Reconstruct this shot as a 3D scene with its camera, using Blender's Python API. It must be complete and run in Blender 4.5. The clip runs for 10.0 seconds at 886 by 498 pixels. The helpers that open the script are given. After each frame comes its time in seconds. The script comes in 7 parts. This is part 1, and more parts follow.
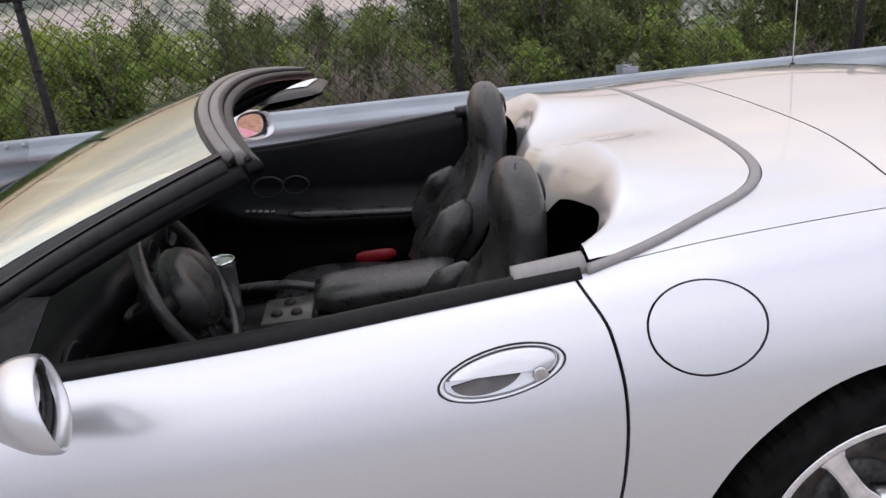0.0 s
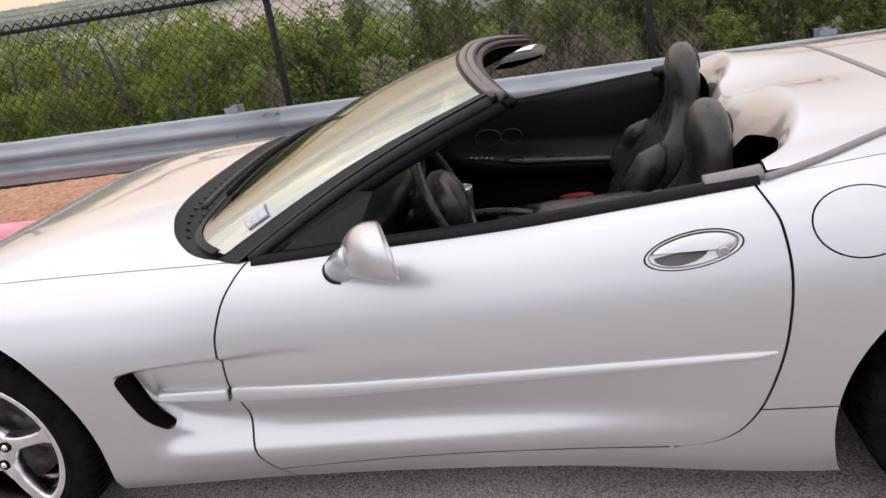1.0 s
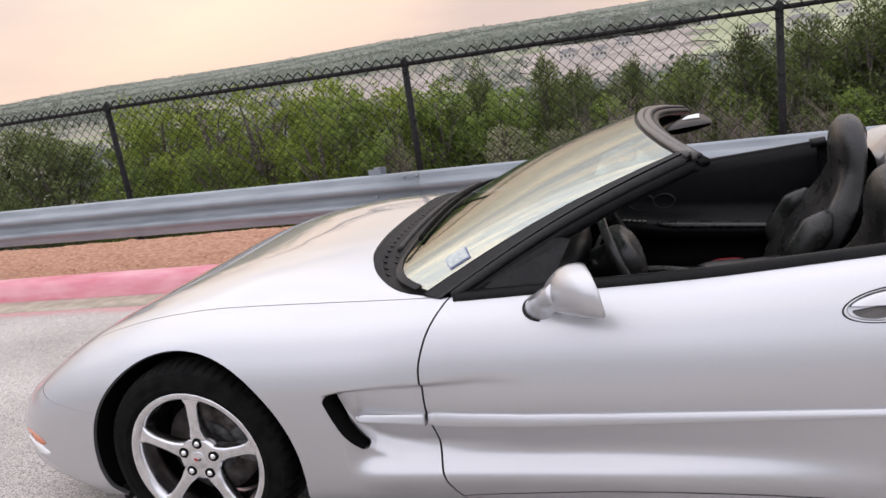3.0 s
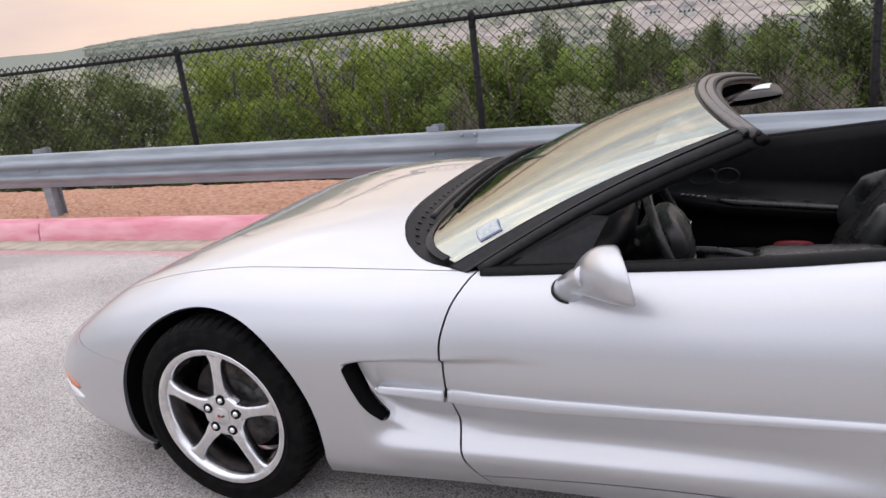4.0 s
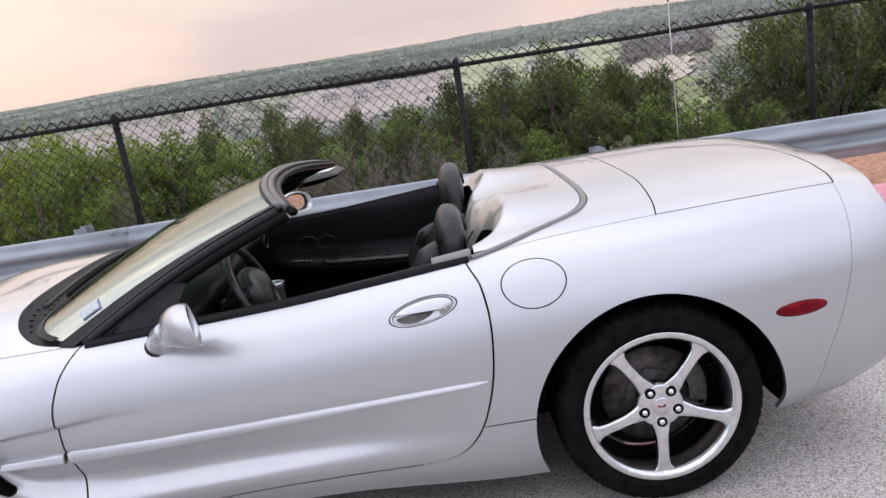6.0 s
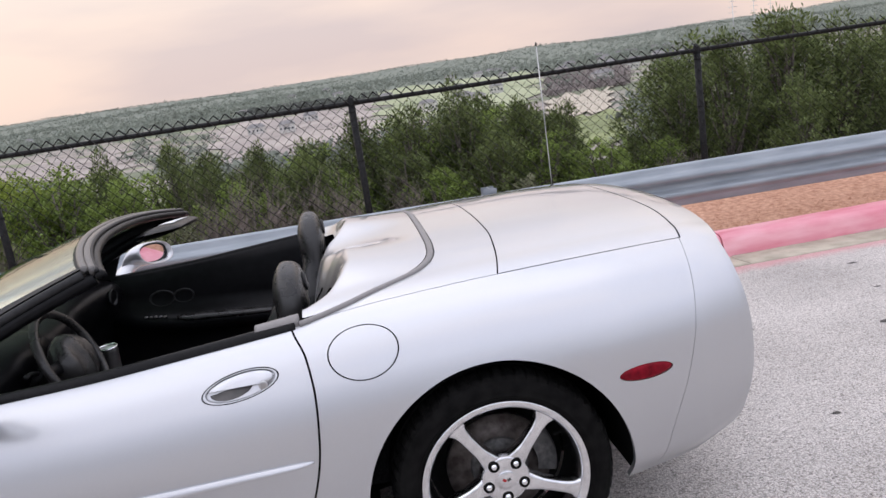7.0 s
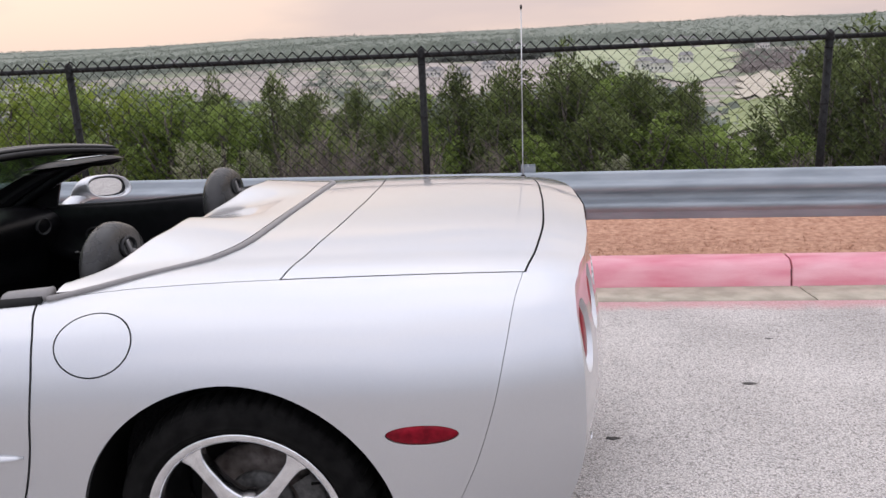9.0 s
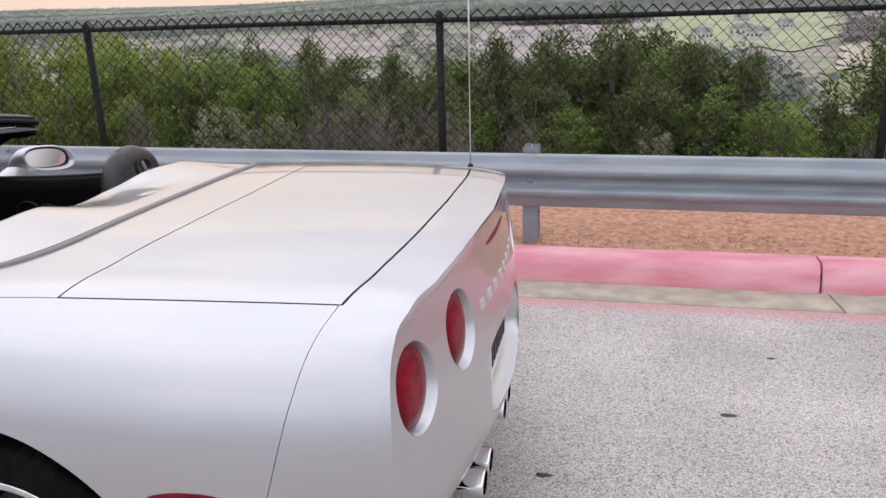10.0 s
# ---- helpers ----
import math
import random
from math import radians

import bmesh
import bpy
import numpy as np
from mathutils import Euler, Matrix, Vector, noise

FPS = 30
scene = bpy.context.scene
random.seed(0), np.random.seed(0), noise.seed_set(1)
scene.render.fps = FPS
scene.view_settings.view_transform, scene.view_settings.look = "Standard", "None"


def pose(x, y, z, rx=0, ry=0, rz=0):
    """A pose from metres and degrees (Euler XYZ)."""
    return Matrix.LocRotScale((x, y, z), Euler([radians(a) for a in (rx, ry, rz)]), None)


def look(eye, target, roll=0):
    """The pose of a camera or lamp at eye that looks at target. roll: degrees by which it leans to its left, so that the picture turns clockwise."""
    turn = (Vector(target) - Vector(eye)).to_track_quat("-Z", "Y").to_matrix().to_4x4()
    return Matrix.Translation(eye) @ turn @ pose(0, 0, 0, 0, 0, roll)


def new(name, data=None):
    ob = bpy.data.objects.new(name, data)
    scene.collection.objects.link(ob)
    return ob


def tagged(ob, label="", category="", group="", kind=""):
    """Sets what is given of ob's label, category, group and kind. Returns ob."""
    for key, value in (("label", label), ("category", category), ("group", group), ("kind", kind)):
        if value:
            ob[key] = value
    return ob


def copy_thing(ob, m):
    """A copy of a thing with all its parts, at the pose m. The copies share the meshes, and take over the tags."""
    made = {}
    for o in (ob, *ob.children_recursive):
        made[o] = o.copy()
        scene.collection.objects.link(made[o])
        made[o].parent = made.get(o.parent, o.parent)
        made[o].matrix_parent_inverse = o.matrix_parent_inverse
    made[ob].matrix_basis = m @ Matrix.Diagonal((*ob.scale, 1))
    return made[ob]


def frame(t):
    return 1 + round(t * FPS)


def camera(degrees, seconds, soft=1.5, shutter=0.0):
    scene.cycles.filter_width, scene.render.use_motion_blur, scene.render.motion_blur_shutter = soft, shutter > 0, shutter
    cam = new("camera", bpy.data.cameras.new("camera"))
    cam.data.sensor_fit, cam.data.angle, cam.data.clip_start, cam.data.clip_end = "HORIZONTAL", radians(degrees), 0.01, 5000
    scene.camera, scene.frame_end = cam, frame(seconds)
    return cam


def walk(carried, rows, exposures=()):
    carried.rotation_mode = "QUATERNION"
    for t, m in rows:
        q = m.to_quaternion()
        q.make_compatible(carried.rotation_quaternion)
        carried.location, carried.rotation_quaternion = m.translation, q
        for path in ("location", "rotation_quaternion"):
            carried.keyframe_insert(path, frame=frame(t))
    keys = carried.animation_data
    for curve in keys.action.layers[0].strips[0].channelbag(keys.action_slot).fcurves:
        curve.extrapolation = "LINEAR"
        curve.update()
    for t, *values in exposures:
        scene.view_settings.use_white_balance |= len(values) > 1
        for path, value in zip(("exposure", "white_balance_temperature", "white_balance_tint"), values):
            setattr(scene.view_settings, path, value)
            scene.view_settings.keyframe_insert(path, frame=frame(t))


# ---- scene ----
cam = camera(61.6, 10.0)
PATH = [
    (0, (1.836, -1.941, 1.396), (1.944, -0.079, 0.674), -6.0),
    (0.5, (1.725, -2.21, 1.412), (1.478, -0.353, 0.711), -7.3),
    (1, (1.728, -2.465, 1.433), (1.366, -0.632, 0.719), -9.5),
    (1.5, (1.615, -2.642, 1.43), (1.318, -0.807, 0.693), -10.9),
    (2, (1.564, -2.724, 1.45), (1.222, -0.86, 0.813), -10.2),
    (2.5, (1.533, -2.725, 1.443), (1.101, -0.849, 0.904), -9.4),
    (3, (1.493, -2.702, 1.454), (0.908, -0.855, 0.958), -8.6),
    (3.2, (1.477, -2.678, 1.455), (0.827, -0.853, 0.960), -8.1),
    (4.3, (1.615, -2.542, 1.451), (0.851, -0.796, 0.845), -7.1),
    (4.5, (1.639, -2.572, 1.455), (0.92, -0.805, 0.857), -7.7),
    (5, (1.633, -2.755, 1.471), (1.093, -0.911, 0.915), -9.2),
    (5.5, (1.797, -2.91, 1.487), (1.508, -0.998, 0.977), -10.2),
    (6, (2.054, -3.05, 1.475), (2.061, -1.108, 0.997), -9.2),
    (6.2, (2.110, -3.057, 1.483), (2.185, -1.112, 1.022), -9.0),
    (7.3, (2.511, -2.842, 1.481), (2.748, -0.903, 1.055), -8.0),
    (7.5, (2.62, -2.841, 1.475), (2.864, -0.905, 1.037), -7.1),
    (8, (2.872, -2.732, 1.453), (3.049, -0.793, 0.994), -4.5),
    (8.3, (2.98, -2.605, 1.435), (3.045, -0.661, 0.97), -3.4),
    (8.5, (3.056, -2.547, 1.451), (3.027, -0.604, 0.98), -3.0),
    (9, (3.345, -2.455, 1.426), (3.131, -0.531, 0.923), -2.5),
    (9.5, (3.616, -2.266, 1.418), (3.3, -0.369, 0.869), -2.4),
    (10, (3.837, -1.986, 1.433), (3.424, -0.119, 0.846), -1.6),
]
walk(cam, [(t, look(eye, target, roll)) for t, eye, target, roll in PATH], ((0, 0.12, 6500, 10), (0.5, 0.10, 6850, 10), (1, 0.08, 6950, 10), (2, 0.04, 6900, 10), (3.2, 0.03, 6650, 10), (4.4, 0.03, 6500, 10), (6.2, 0.02, 6330, 10), (8, 0.0, 6400, 10), (9, 0.0, 6450, 10), (10, -0.07, 6500, 10)))
# light: hazy evening overcast, a broad low sun behind thin cloud
world = bpy.data.worlds.new("world")
scene.world = world
world.use_nodes = True
wn, wl = world.node_tree.nodes, world.node_tree.links
wn.clear()
w_out = wn.new("ShaderNodeOutputWorld")
w_bg = wn.new("ShaderNodeBackground")
w_sky = wn.new("ShaderNodeTexSky")
w_sky.sky_type = "NISHITA"
w_sky.sun_disc = False
w_sky.sun_elevation = radians(14)
w_sky.sun_rotation = radians(-35)
w_sky.dust_density = 4.0
w_sky.air_density = 1.2
w_skyc = wn.new("ShaderNodeMix")
w_skyc.data_type = "RGBA"
w_skyc.blend_type = "MULTIPLY"
w_skyc.inputs[0].default_value = 1.0
w_skyc.inputs[7].default_value = (0.10, 0.10, 0.10, 1)
wl.new(w_sky.outputs[0], w_skyc.inputs[6])
# thin cloud veil: peach low down, grey-white above, streaked
w_tc = wn.new("ShaderNodeTexCoord")
w_sep = wn.new("ShaderNodeSeparateXYZ")
wl.new(w_tc.outputs["Generated"], w_sep.inputs[0])
w_ramp = wn.new("ShaderNodeValToRGB")
el = w_ramp.color_ramp.elements
el[0].position, el[0].color = 0.0, (0.60, 0.49, 0.445, 1)
el[1].position, el[1].color = 1.0, (1.17, 1.23, 1.44, 1)
for pos, col in ((0.05, (0.64, 0.515, 0.465, 1)), (0.12, (0.65, 0.54, 0.495, 1)), (0.2, (0.67, 0.60, 0.56, 1)), (0.3, (0.84, 0.78, 0.755, 1)), (0.45, (1.0, 0.965, 0.97, 1)), (0.7, (1.10, 1.11, 1.19, 1))):
    e = el.new(pos)
    e.color = col
wl.new(w_sep.outputs[2], w_ramp.inputs[0])
w_ramp2 = wn.new("ShaderNodeValToRGB")
e2 = w_ramp2.color_ramp.elements
e2[0].position, e2[0].color = 0.0, (0.265, 0.272, 0.305, 1)
e2[1].position, e2[1].color = 0.45, (1.0, 1.035, 1.17, 1)
wl.new(w_sep.outputs[2], w_ramp2.inputs[0])
w_side = wn.new("ShaderNodeMapRange")
w_side.inputs[1].default_value, w_side.inputs[2].default_value = -0.1, 0.55
wl.new(w_sep.outputs[1], w_side.inputs[0])
w_two = wn.new("ShaderNodeMix")
w_two.data_type = "RGBA"
wl.new(w_side.outputs[0], w_two.inputs[0])
wl.new(w_ramp2.outputs[0], w_two.inputs[6])
wl.new(w_ramp.outputs[0], w_two.inputs[7])
w_map = wn.new("ShaderNodeMapping")
w_map.inputs["Scale"].default_value = (1.3, 1.9, 6.0)
wl.new(w_tc.outputs["Generated"], w_map.inputs[0])
w_noise = wn.new("ShaderNodeTexNoise")
w_noise.inputs["Scale"].default_value = 1.5
w_noise.inputs["Detail"].default_value = 6.0
w_noise.inputs["Roughness"].default_value = 0.46
wl.new(w_map.outputs[0], w_noise.inputs[0])
w_cr = wn.new("ShaderNodeValToRGB")
w_cr.color_ramp.elements[0].position, w_cr.color_ramp.elements[0].color = 0.40, (0.82, 0.835, 0.90, 1)
w_cr.color_ramp.elements[1].position, w_cr.color_ramp.elements[1].color = 0.58, (1.06, 1.03, 1.0, 1)
wl.new(w_noise.outputs[0], w_cr.inputs[0])
w_cl = wn.new("ShaderNodeMix")
w_cl.data_type = "RGBA"
w_cl.blend_type = "MULTIPLY"
w_cl.inputs[0].default_value = 0.9
wl.new(w_two.outputs[2], w_cl.inputs[6])
wl.new(w_cr.outputs[0], w_cl.inputs[7])
# finer wisps higher up
w_map2 = wn.new("ShaderNodeMapping")
w_map2.inputs["Scale"].default_value = (1.2, 3.2, 5.5)
w_map2.inputs["Rotation"].default_value = (0.0, 0.3, 0.5)
wl.new(w_tc.outputs["Generated"], w_map2.inputs[0])
w_noise2 = wn.new("ShaderNodeTexNoise")
w_noise2.inputs["Scale"].default_value = 2.6
w_noise2.inputs["Detail"].default_value = 5.0
w_noise2.inputs["Distortion"].default_value = 0.6
wl.new(w_map2.outputs[0], w_noise2.inputs[0])
w_cr2 = wn.new("ShaderNodeValToRGB")
w_cr2.color_ramp.elements[0].position, w_cr2.color_ramp.elements[0].color = 0.43, (0.82, 0.855, 0.92, 1)
w_cr2.color_ramp.elements[1].position, w_cr2.color_ramp.elements[1].color = 0.57, (1.12, 1.04, 0.975, 1)
wl.new(w_noise2.outputs[0], w_cr2.inputs[0])
w_high = wn.new("ShaderNodeMapRange")
w_high.inputs[1].default_value, w_high.inputs[2].default_value = 0.16, 0.34
wl.new(w_sep.outputs[2], w_high.inputs[0])
w_wisp = wn.new("ShaderNodeMix")
w_wisp.data_type = "RGBA"
w_wisp.blend_type = "MULTIPLY"
wl.new(w_high.outputs[0], w_wisp.inputs[0])
wl.new(w_cl.outputs[2], w_wisp.inputs[6])
wl.new(w_cr2.outputs[0], w_wisp.inputs[7])
w_mix = wn.new("ShaderNodeMix")
w_mix.data_type = "RGBA"
w_mix.inputs[0].default_value = 0.98
wl.new(w_skyc.outputs[2], w_mix.inputs[6])
wl.new(w_wisp.outputs[2], w_mix.inputs[7])
wl.new(w_mix.outputs[2], w_bg.inputs[0])
w_bg.inputs[1].default_value = 1.4
wl.new(w_bg.outputs[0], w_out.inputs[0])

sun_data = bpy.data.lights.new("sun", "SUN")
sun_data.energy = 0.5
sun_data.angle = radians(80)
sun_data.color = (1.0, 0.93, 0.86)
sun = new("sun", sun_data)
sun.matrix_world = look((-14, 6, 40), (0, 0, 0))
# ---- materials ----
def mat(name, color, rough=0.6, metal=0.0, **more):
    m = bpy.data.materials.new(name)
    m.use_nodes = True
    b = m.node_tree.nodes["Principled BSDF"]
    b.inputs["Base Color"].default_value = (*color, 1)
    b.inputs["Roughness"].default_value = rough
    b.inputs["Metallic"].default_value = metal
    for k, v in more.items():
        b.inputs[k.replace("_", " ")].default_value = v
    return m


def vary(m, a, b, scale, detail=4.0, lo=0.35, hi=0.65, bump=0.0, bump_scale=None, coords="Object", rough=None, stretch=None):
    """Base colour between a and b by a noise in metres, with relief."""
    nt = m.node_tree
    n, l = nt.nodes, nt.links
    bs = n["Principled BSDF"]
    tc = n.new("ShaderNodeTexCoord")
    src = tc.outputs[coords]
    if stretch:
        mp = n.new("ShaderNodeMapping")
        mp.inputs["Scale"].default_value = stretch
        l.new(src, mp.inputs[0])
        src = mp.outputs[0]
    no = n.new("ShaderNodeTexNoise")
    no.inputs["Scale"].default_value = scale
    no.inputs["Detail"].default_value = detail
    l.new(src, no.inputs[0])
    cr = n.new("ShaderNodeValToRGB")
    cr.color_ramp.elements[0].position, cr.color_ramp.elements[0].color = lo, (*a, 1)
    cr.color_ramp.elements[1].position, cr.color_ramp.elements[1].color = hi, (*b, 1)
    l.new(no.outputs[0], cr.inputs[0])
    l.new(cr.outputs[0], bs.inputs["Base Color"])
    if bump:
        nb = n.new("ShaderNodeTexNoise")
        nb.inputs["Scale"].default_value = bump_scale or scale * 6
        nb.inputs["Detail"].default_value = 5.0
        l.new(src, nb.inputs[0])
        bu = n.new("ShaderNodeBump")
        bu.inputs["Strength"].default_value = 1.0
        bu.inputs["Distance"].default_value = bump
        l.new(nb.outputs[0], bu.inputs["Height"])
        l.new(bu.outputs[0], bs.inputs["Normal"])
    if rough:
        mr = n.new("ShaderNodeMapRange")
        mr.inputs[3].default_value, mr.inputs[4].default_value = rough
        l.new(no.outputs[0], mr.inputs[0])
        l.new(mr.outputs[0], bs.inputs["Roughness"])
    return m


M = {}
M["paint"] = vary(mat("silver_paint", (0.55, 0.555, 0.57), 0.38, 0.90, Coat_Weight=1.0, Coat_Roughness=0.02, Coat_IOR=1.6), (0.515, 0.523, 0.543), (0.565, 0.573, 0.593), 900, 2.0)
M["black_trim"] = vary(mat("black_trim", (0.012, 0.012, 0.012), 0.5, Specular_IOR_Level=0.3), (0.009, 0.009, 0.010), (0.018, 0.018, 0.019), 60, rough=(0.4, 0.62), bump=0.0003, bump_scale=900)
M["cowl"] = vary(mat("cowl_plastic", (0.006, 0.006, 0.0065), 0.5, Specular_IOR_Level=0.16), (0.004, 0.004, 0.0045), (0.009, 0.009, 0.0095), 80, rough=(0.4, 0.6))
M["gap"] = mat("dark_void", (0.006, 0.006, 0.006), 0.9, Specular_IOR_Level=0.05)
M["rubber"] = vary(mat("tyre_rubber", (0.012, 0.012, 0.012), 0.85, Specular_IOR_Level=0.05), (0.004, 0.004, 0.004), (0.010, 0.0098, 0.0095), 25, rough=(0.6, 0.85), bump=0.0005, bump_scale=300)
M["wheel"] = vary(mat("polished_alloy", (0.75, 0.75, 0.76), 0.16, 1.0), (0.66, 0.66, 0.67), (0.80, 0.80, 0.81), 40, rough=(0.10, 0.24))
M["disc"] = vary(mat("brake_disc", (0.07, 0.06, 0.055), 0.5, 0.8), (0.035, 0.028, 0.025), (0.10, 0.088, 0.082), 30)
M["caliper"] = vary(mat("caliper", (0.06, 0.06, 0.06), 0.5, 0.3), (0.035, 0.035, 0.035), (0.09, 0.088, 0.086), 60)
M["badge"] = mat("badge_silver", (0.66, 0.67, 0.69), 0.4, 0.5)
M["leather"] = vary(mat("black_leather", (0.02, 0.02, 0.02), 0.4, Specular_IOR_Level=0.5), (0.010, 0.0098, 0.0096), (0.030, 0.029, 0.0285), 14, rough=(0.20, 0.36), bump=0.0006, bump_scale=420)
M["interior"] = vary(mat("black_interior", (0.007, 0.007, 0.0075), 0.45, Specular_IOR_Level=0.15), (0.0025, 0.0025, 0.003), (0.005, 0.005, 0.006), 30, rough=(0.28, 0.42), bump=0.0002, bump_scale=700)
M["header"] = vary(mat("grey_header", (0.06, 0.057, 0.055), 0.35, Specular_IOR_Level=0.6), (0.05, 0.047, 0.045), (0.085, 0.079, 0.075), 30, rough=(0.26, 0.38), bump=0.0002, bump_scale=600)
M["carpet"] = vary(mat("black_carpet", (0.012, 0.012, 0.013), 0.95, Specular_IOR_Level=0.05), (0.006, 0.006, 0.007), (0.016, 0.016, 0.017), 160, bump=0.002, bump_scale=500)
M["grey_trim"] = vary(mat("grey_weatherstrip", (0.16, 0.15, 0.145), 0.6), (0.205, 0.195, 0.19), (0.23, 0.22, 0.215), 60, rough=(0.5, 0.7))
M["red_lens"] = vary(mat("red_lens", (0.3, 0.004, 0.012), 0.3, 0.0, Specular_IOR_Level=0.12), (0.12, 0.002, 0.008), (0.26, 0.006, 0.018), 38)
M["red_light"] = mat("red_reflector", (0.35, 0.01, 0.015), 0.3)
M["chrome"] = mat("chrome", (0.82, 0.82, 0.83), 0.08, 1.0)
M["mirror"] = mat("mirror_glass", (0.85, 0.86, 0.87), 0.02, 1.0)
M["steel"] = vary(mat("brushed_steel", (0.5, 0.5, 0.5), 0.3, 1.0), (0.42, 0.42, 0.42), (0.6, 0.6, 0.6), 50, stretch=(1, 1, 0.1))
M["sticker"] = vary(mat("sticker_paper", (0.5, 0.55, 0.54), 0.5), (0.40, 0.45, 0.46), (0.56, 0.60, 0.58), 90)
M["white"] = mat("white_paper", (0.7, 0.72, 0.72), 0.6)
M["blue_print"] = mat("blue_print", (0.22, 0.26, 0.42), 0.6)
M["amber"] = mat("amber_lens", (0.55, 0.17, 0.07), 0.2, 0.0, Coat_Weight=1.0)
M["clear_lens"] = mat("clear_lens", (0.8, 0.8, 0.8), 0.1, 0.2, Coat_Weight=1.0)


def solar_glass():
    """Windscreen glass with a metallised solar film that mirrors part of the sky."""
    m = mat("solar_windscreen", (0.62, 0.74, 0.66), 0.0)
    n, l = m.node_tree.nodes, m.node_tree.links
    tr = n.new("ShaderNodeBsdfTransparent")
    tr.inputs["Color"].default_value = (0.66, 0.76, 0.69, 1)
    gl = n.new("ShaderNodeBsdfGlossy")
    gl.inputs["Color"].default_value = (0.90, 0.89, 0.82, 1)
    gl.inputs["Roughness"].default_value = 0.03
    mx = n.new("ShaderNodeMixShader")
    mx.inputs[0].default_value = 0.40
    l.new(tr.outputs[0], mx.inputs[1])
    l.new(gl.outputs[0], mx.inputs[2])
    l.new(mx.outputs[0], n["Material Output"].inputs[0])
    return m


M["solar"] = solar_glass()
M["red_plastic"] = mat("red_plastic", (0.35, 0.015, 0.025), 0.45)
M["tar"] = vary(mat("dark_tar", (0.05, 0.045, 0.042), 0.8), (0.03, 0.028, 0.026), (0.075, 0.068, 0.06), 40)


def asphalt():
    """Binder with pale stones, worn patches and a line of overspray beside the gutter."""
    m = mat("asphalt", (0.3, 0.3, 0.3), 0.88)
    n, l = m.node_tree.nodes, m.node_tree.links
    bs = n["Principled BSDF"]
    tc = n.new("ShaderNodeTexCoord")
    vo = n.new("ShaderNodeTexVoronoi")
    vo.inputs["Scale"].default_value = 150
    l.new(tc.outputs["Object"], vo.inputs["Vector"])
    st = n.new("ShaderNodeValToRGB")
    e = st.color_ramp.elements
    e[0].position, e[0].color = 0.0, (0.30, 0.285, 0.27, 1)
    e[1].position, e[1].color = 1.0, (0.72, 0.685, 0.65, 1)
    for p, c in ((0.15, (0.52, 0.495, 0.47, 1)), (0.5, (0.60, 0.57, 0.545, 1)), (0.85, (0.665, 0.63, 0.60, 1))):
        q = e.new(p)
        q.color = c
    sp = n.new("ShaderNodeSeparateColor")
    l.new(vo.outputs["Color"], sp.inputs[0])
    l.new(sp.outputs[0], st.inputs[0])
    dk = n.new("ShaderNodeValToRGB")
    dk.color_ramp.elements[0].position, dk.color_ramp.elements[0].color = 0.32, (1, 1, 1, 1)
    dk.color_ramp.elements[1].position, dk.color_ramp.elements[1].color = 0.7, (0.60, 0.59, 0.58, 1)
    l.new(vo.outputs["Distance"], dk.inputs[0])
    m1 = n.new("ShaderNodeMix")
    m1.data_type, m1.blend_type = "RGBA", "MULTIPLY"
    m1.inputs[0].default_value = 1.0
    l.new(st.outputs[0], m1.inputs[6])
    l.new(dk.outputs[0], m1.inputs[7])
    no = n.new("ShaderNodeTexNoise")
    no.inputs["Scale"].default_value, no.inputs["Detail"].default_value = 0.9, 7.0
    l.new(tc.outputs["Object"], no.inputs[0])
    pr = n.new("ShaderNodeValToRGB")
    pr.color_ramp.elements[0].position, pr.color_ramp.elements[0].color = 0.34, (0.80, 0.79, 0.78, 1)
    pr.color_ramp.elements[1].position, pr.color_ramp.elements[1].color = 0.66, (1.12, 1.11, 1.10, 1)
    l.new(no.outputs[0], pr.inputs[0])
    m2 = n.new("ShaderNodeMix")
    m2.data_type, m2.blend_type = "RGBA", "MULTIPLY"
    m2.inputs[0].default_value = 1.0
    l.new(m1.outputs[2], m2.inputs[6])
    l.new(pr.outputs[0], m2.inputs[7])
    # dark pits between the stones
    n3 = n.new("ShaderNodeTexNoise")
    n3.inputs["Scale"].default_value, n3.inputs["Detail"].default_value = 95.0, 2.0
    l.new(tc.outputs["Object"], n3.inputs[0])
    p3 = n.new("ShaderNodeValToRGB")
    p3.color_ramp.elements[0].position, p3.color_ramp.elements[0].color = 0.33, (0.52, 0.50, 0.49, 1)
    p3.color_ramp.elements[1].position, p3.color_ramp.elements[1].color = 0.41, (1.03, 1.03, 1.03, 1)
    l.new(n3.outputs[0], p3.inputs[0])
    m4 = n.new("ShaderNodeMix")
    m4.data_type, m4.blend_type = "RGBA", "MULTIPLY"
    m4.inputs[0].default_value = 1.0
    l.new(m2.outputs[2], m4.inputs[6])
    l.new(p3.outputs[0], m4.inputs[7])
    # overspray of red paint, ragged
    sx = n.new("ShaderNodeSeparateXYZ")
    l.new(tc.outputs["Object"], sx.inputs[0])
    n2 = n.new("ShaderNodeTexNoise")
    n2.inputs["Scale"].default_value, n2.inputs["Detail"].default_value = 7.0, 8.0
    l.new(tc.outputs["Object"], n2.inputs[0])
    ma = n.new("ShaderNodeMath")
    ma.operation = "MULTIPLY_ADD"
    ma.inputs[1].default_value, ma.inputs[2].default_value = 0.22, -0.11
    l.new(n2.outputs[0], ma.inputs[0])
    ad = n.new("ShaderNodeMath")
    ad.operation = "ADD"
    l.new(sx.outputs[1], ad.inputs[0])
    l.new(ma.outputs[0], ad.inputs[1])
    mr = n.new("ShaderNodeMapRange")
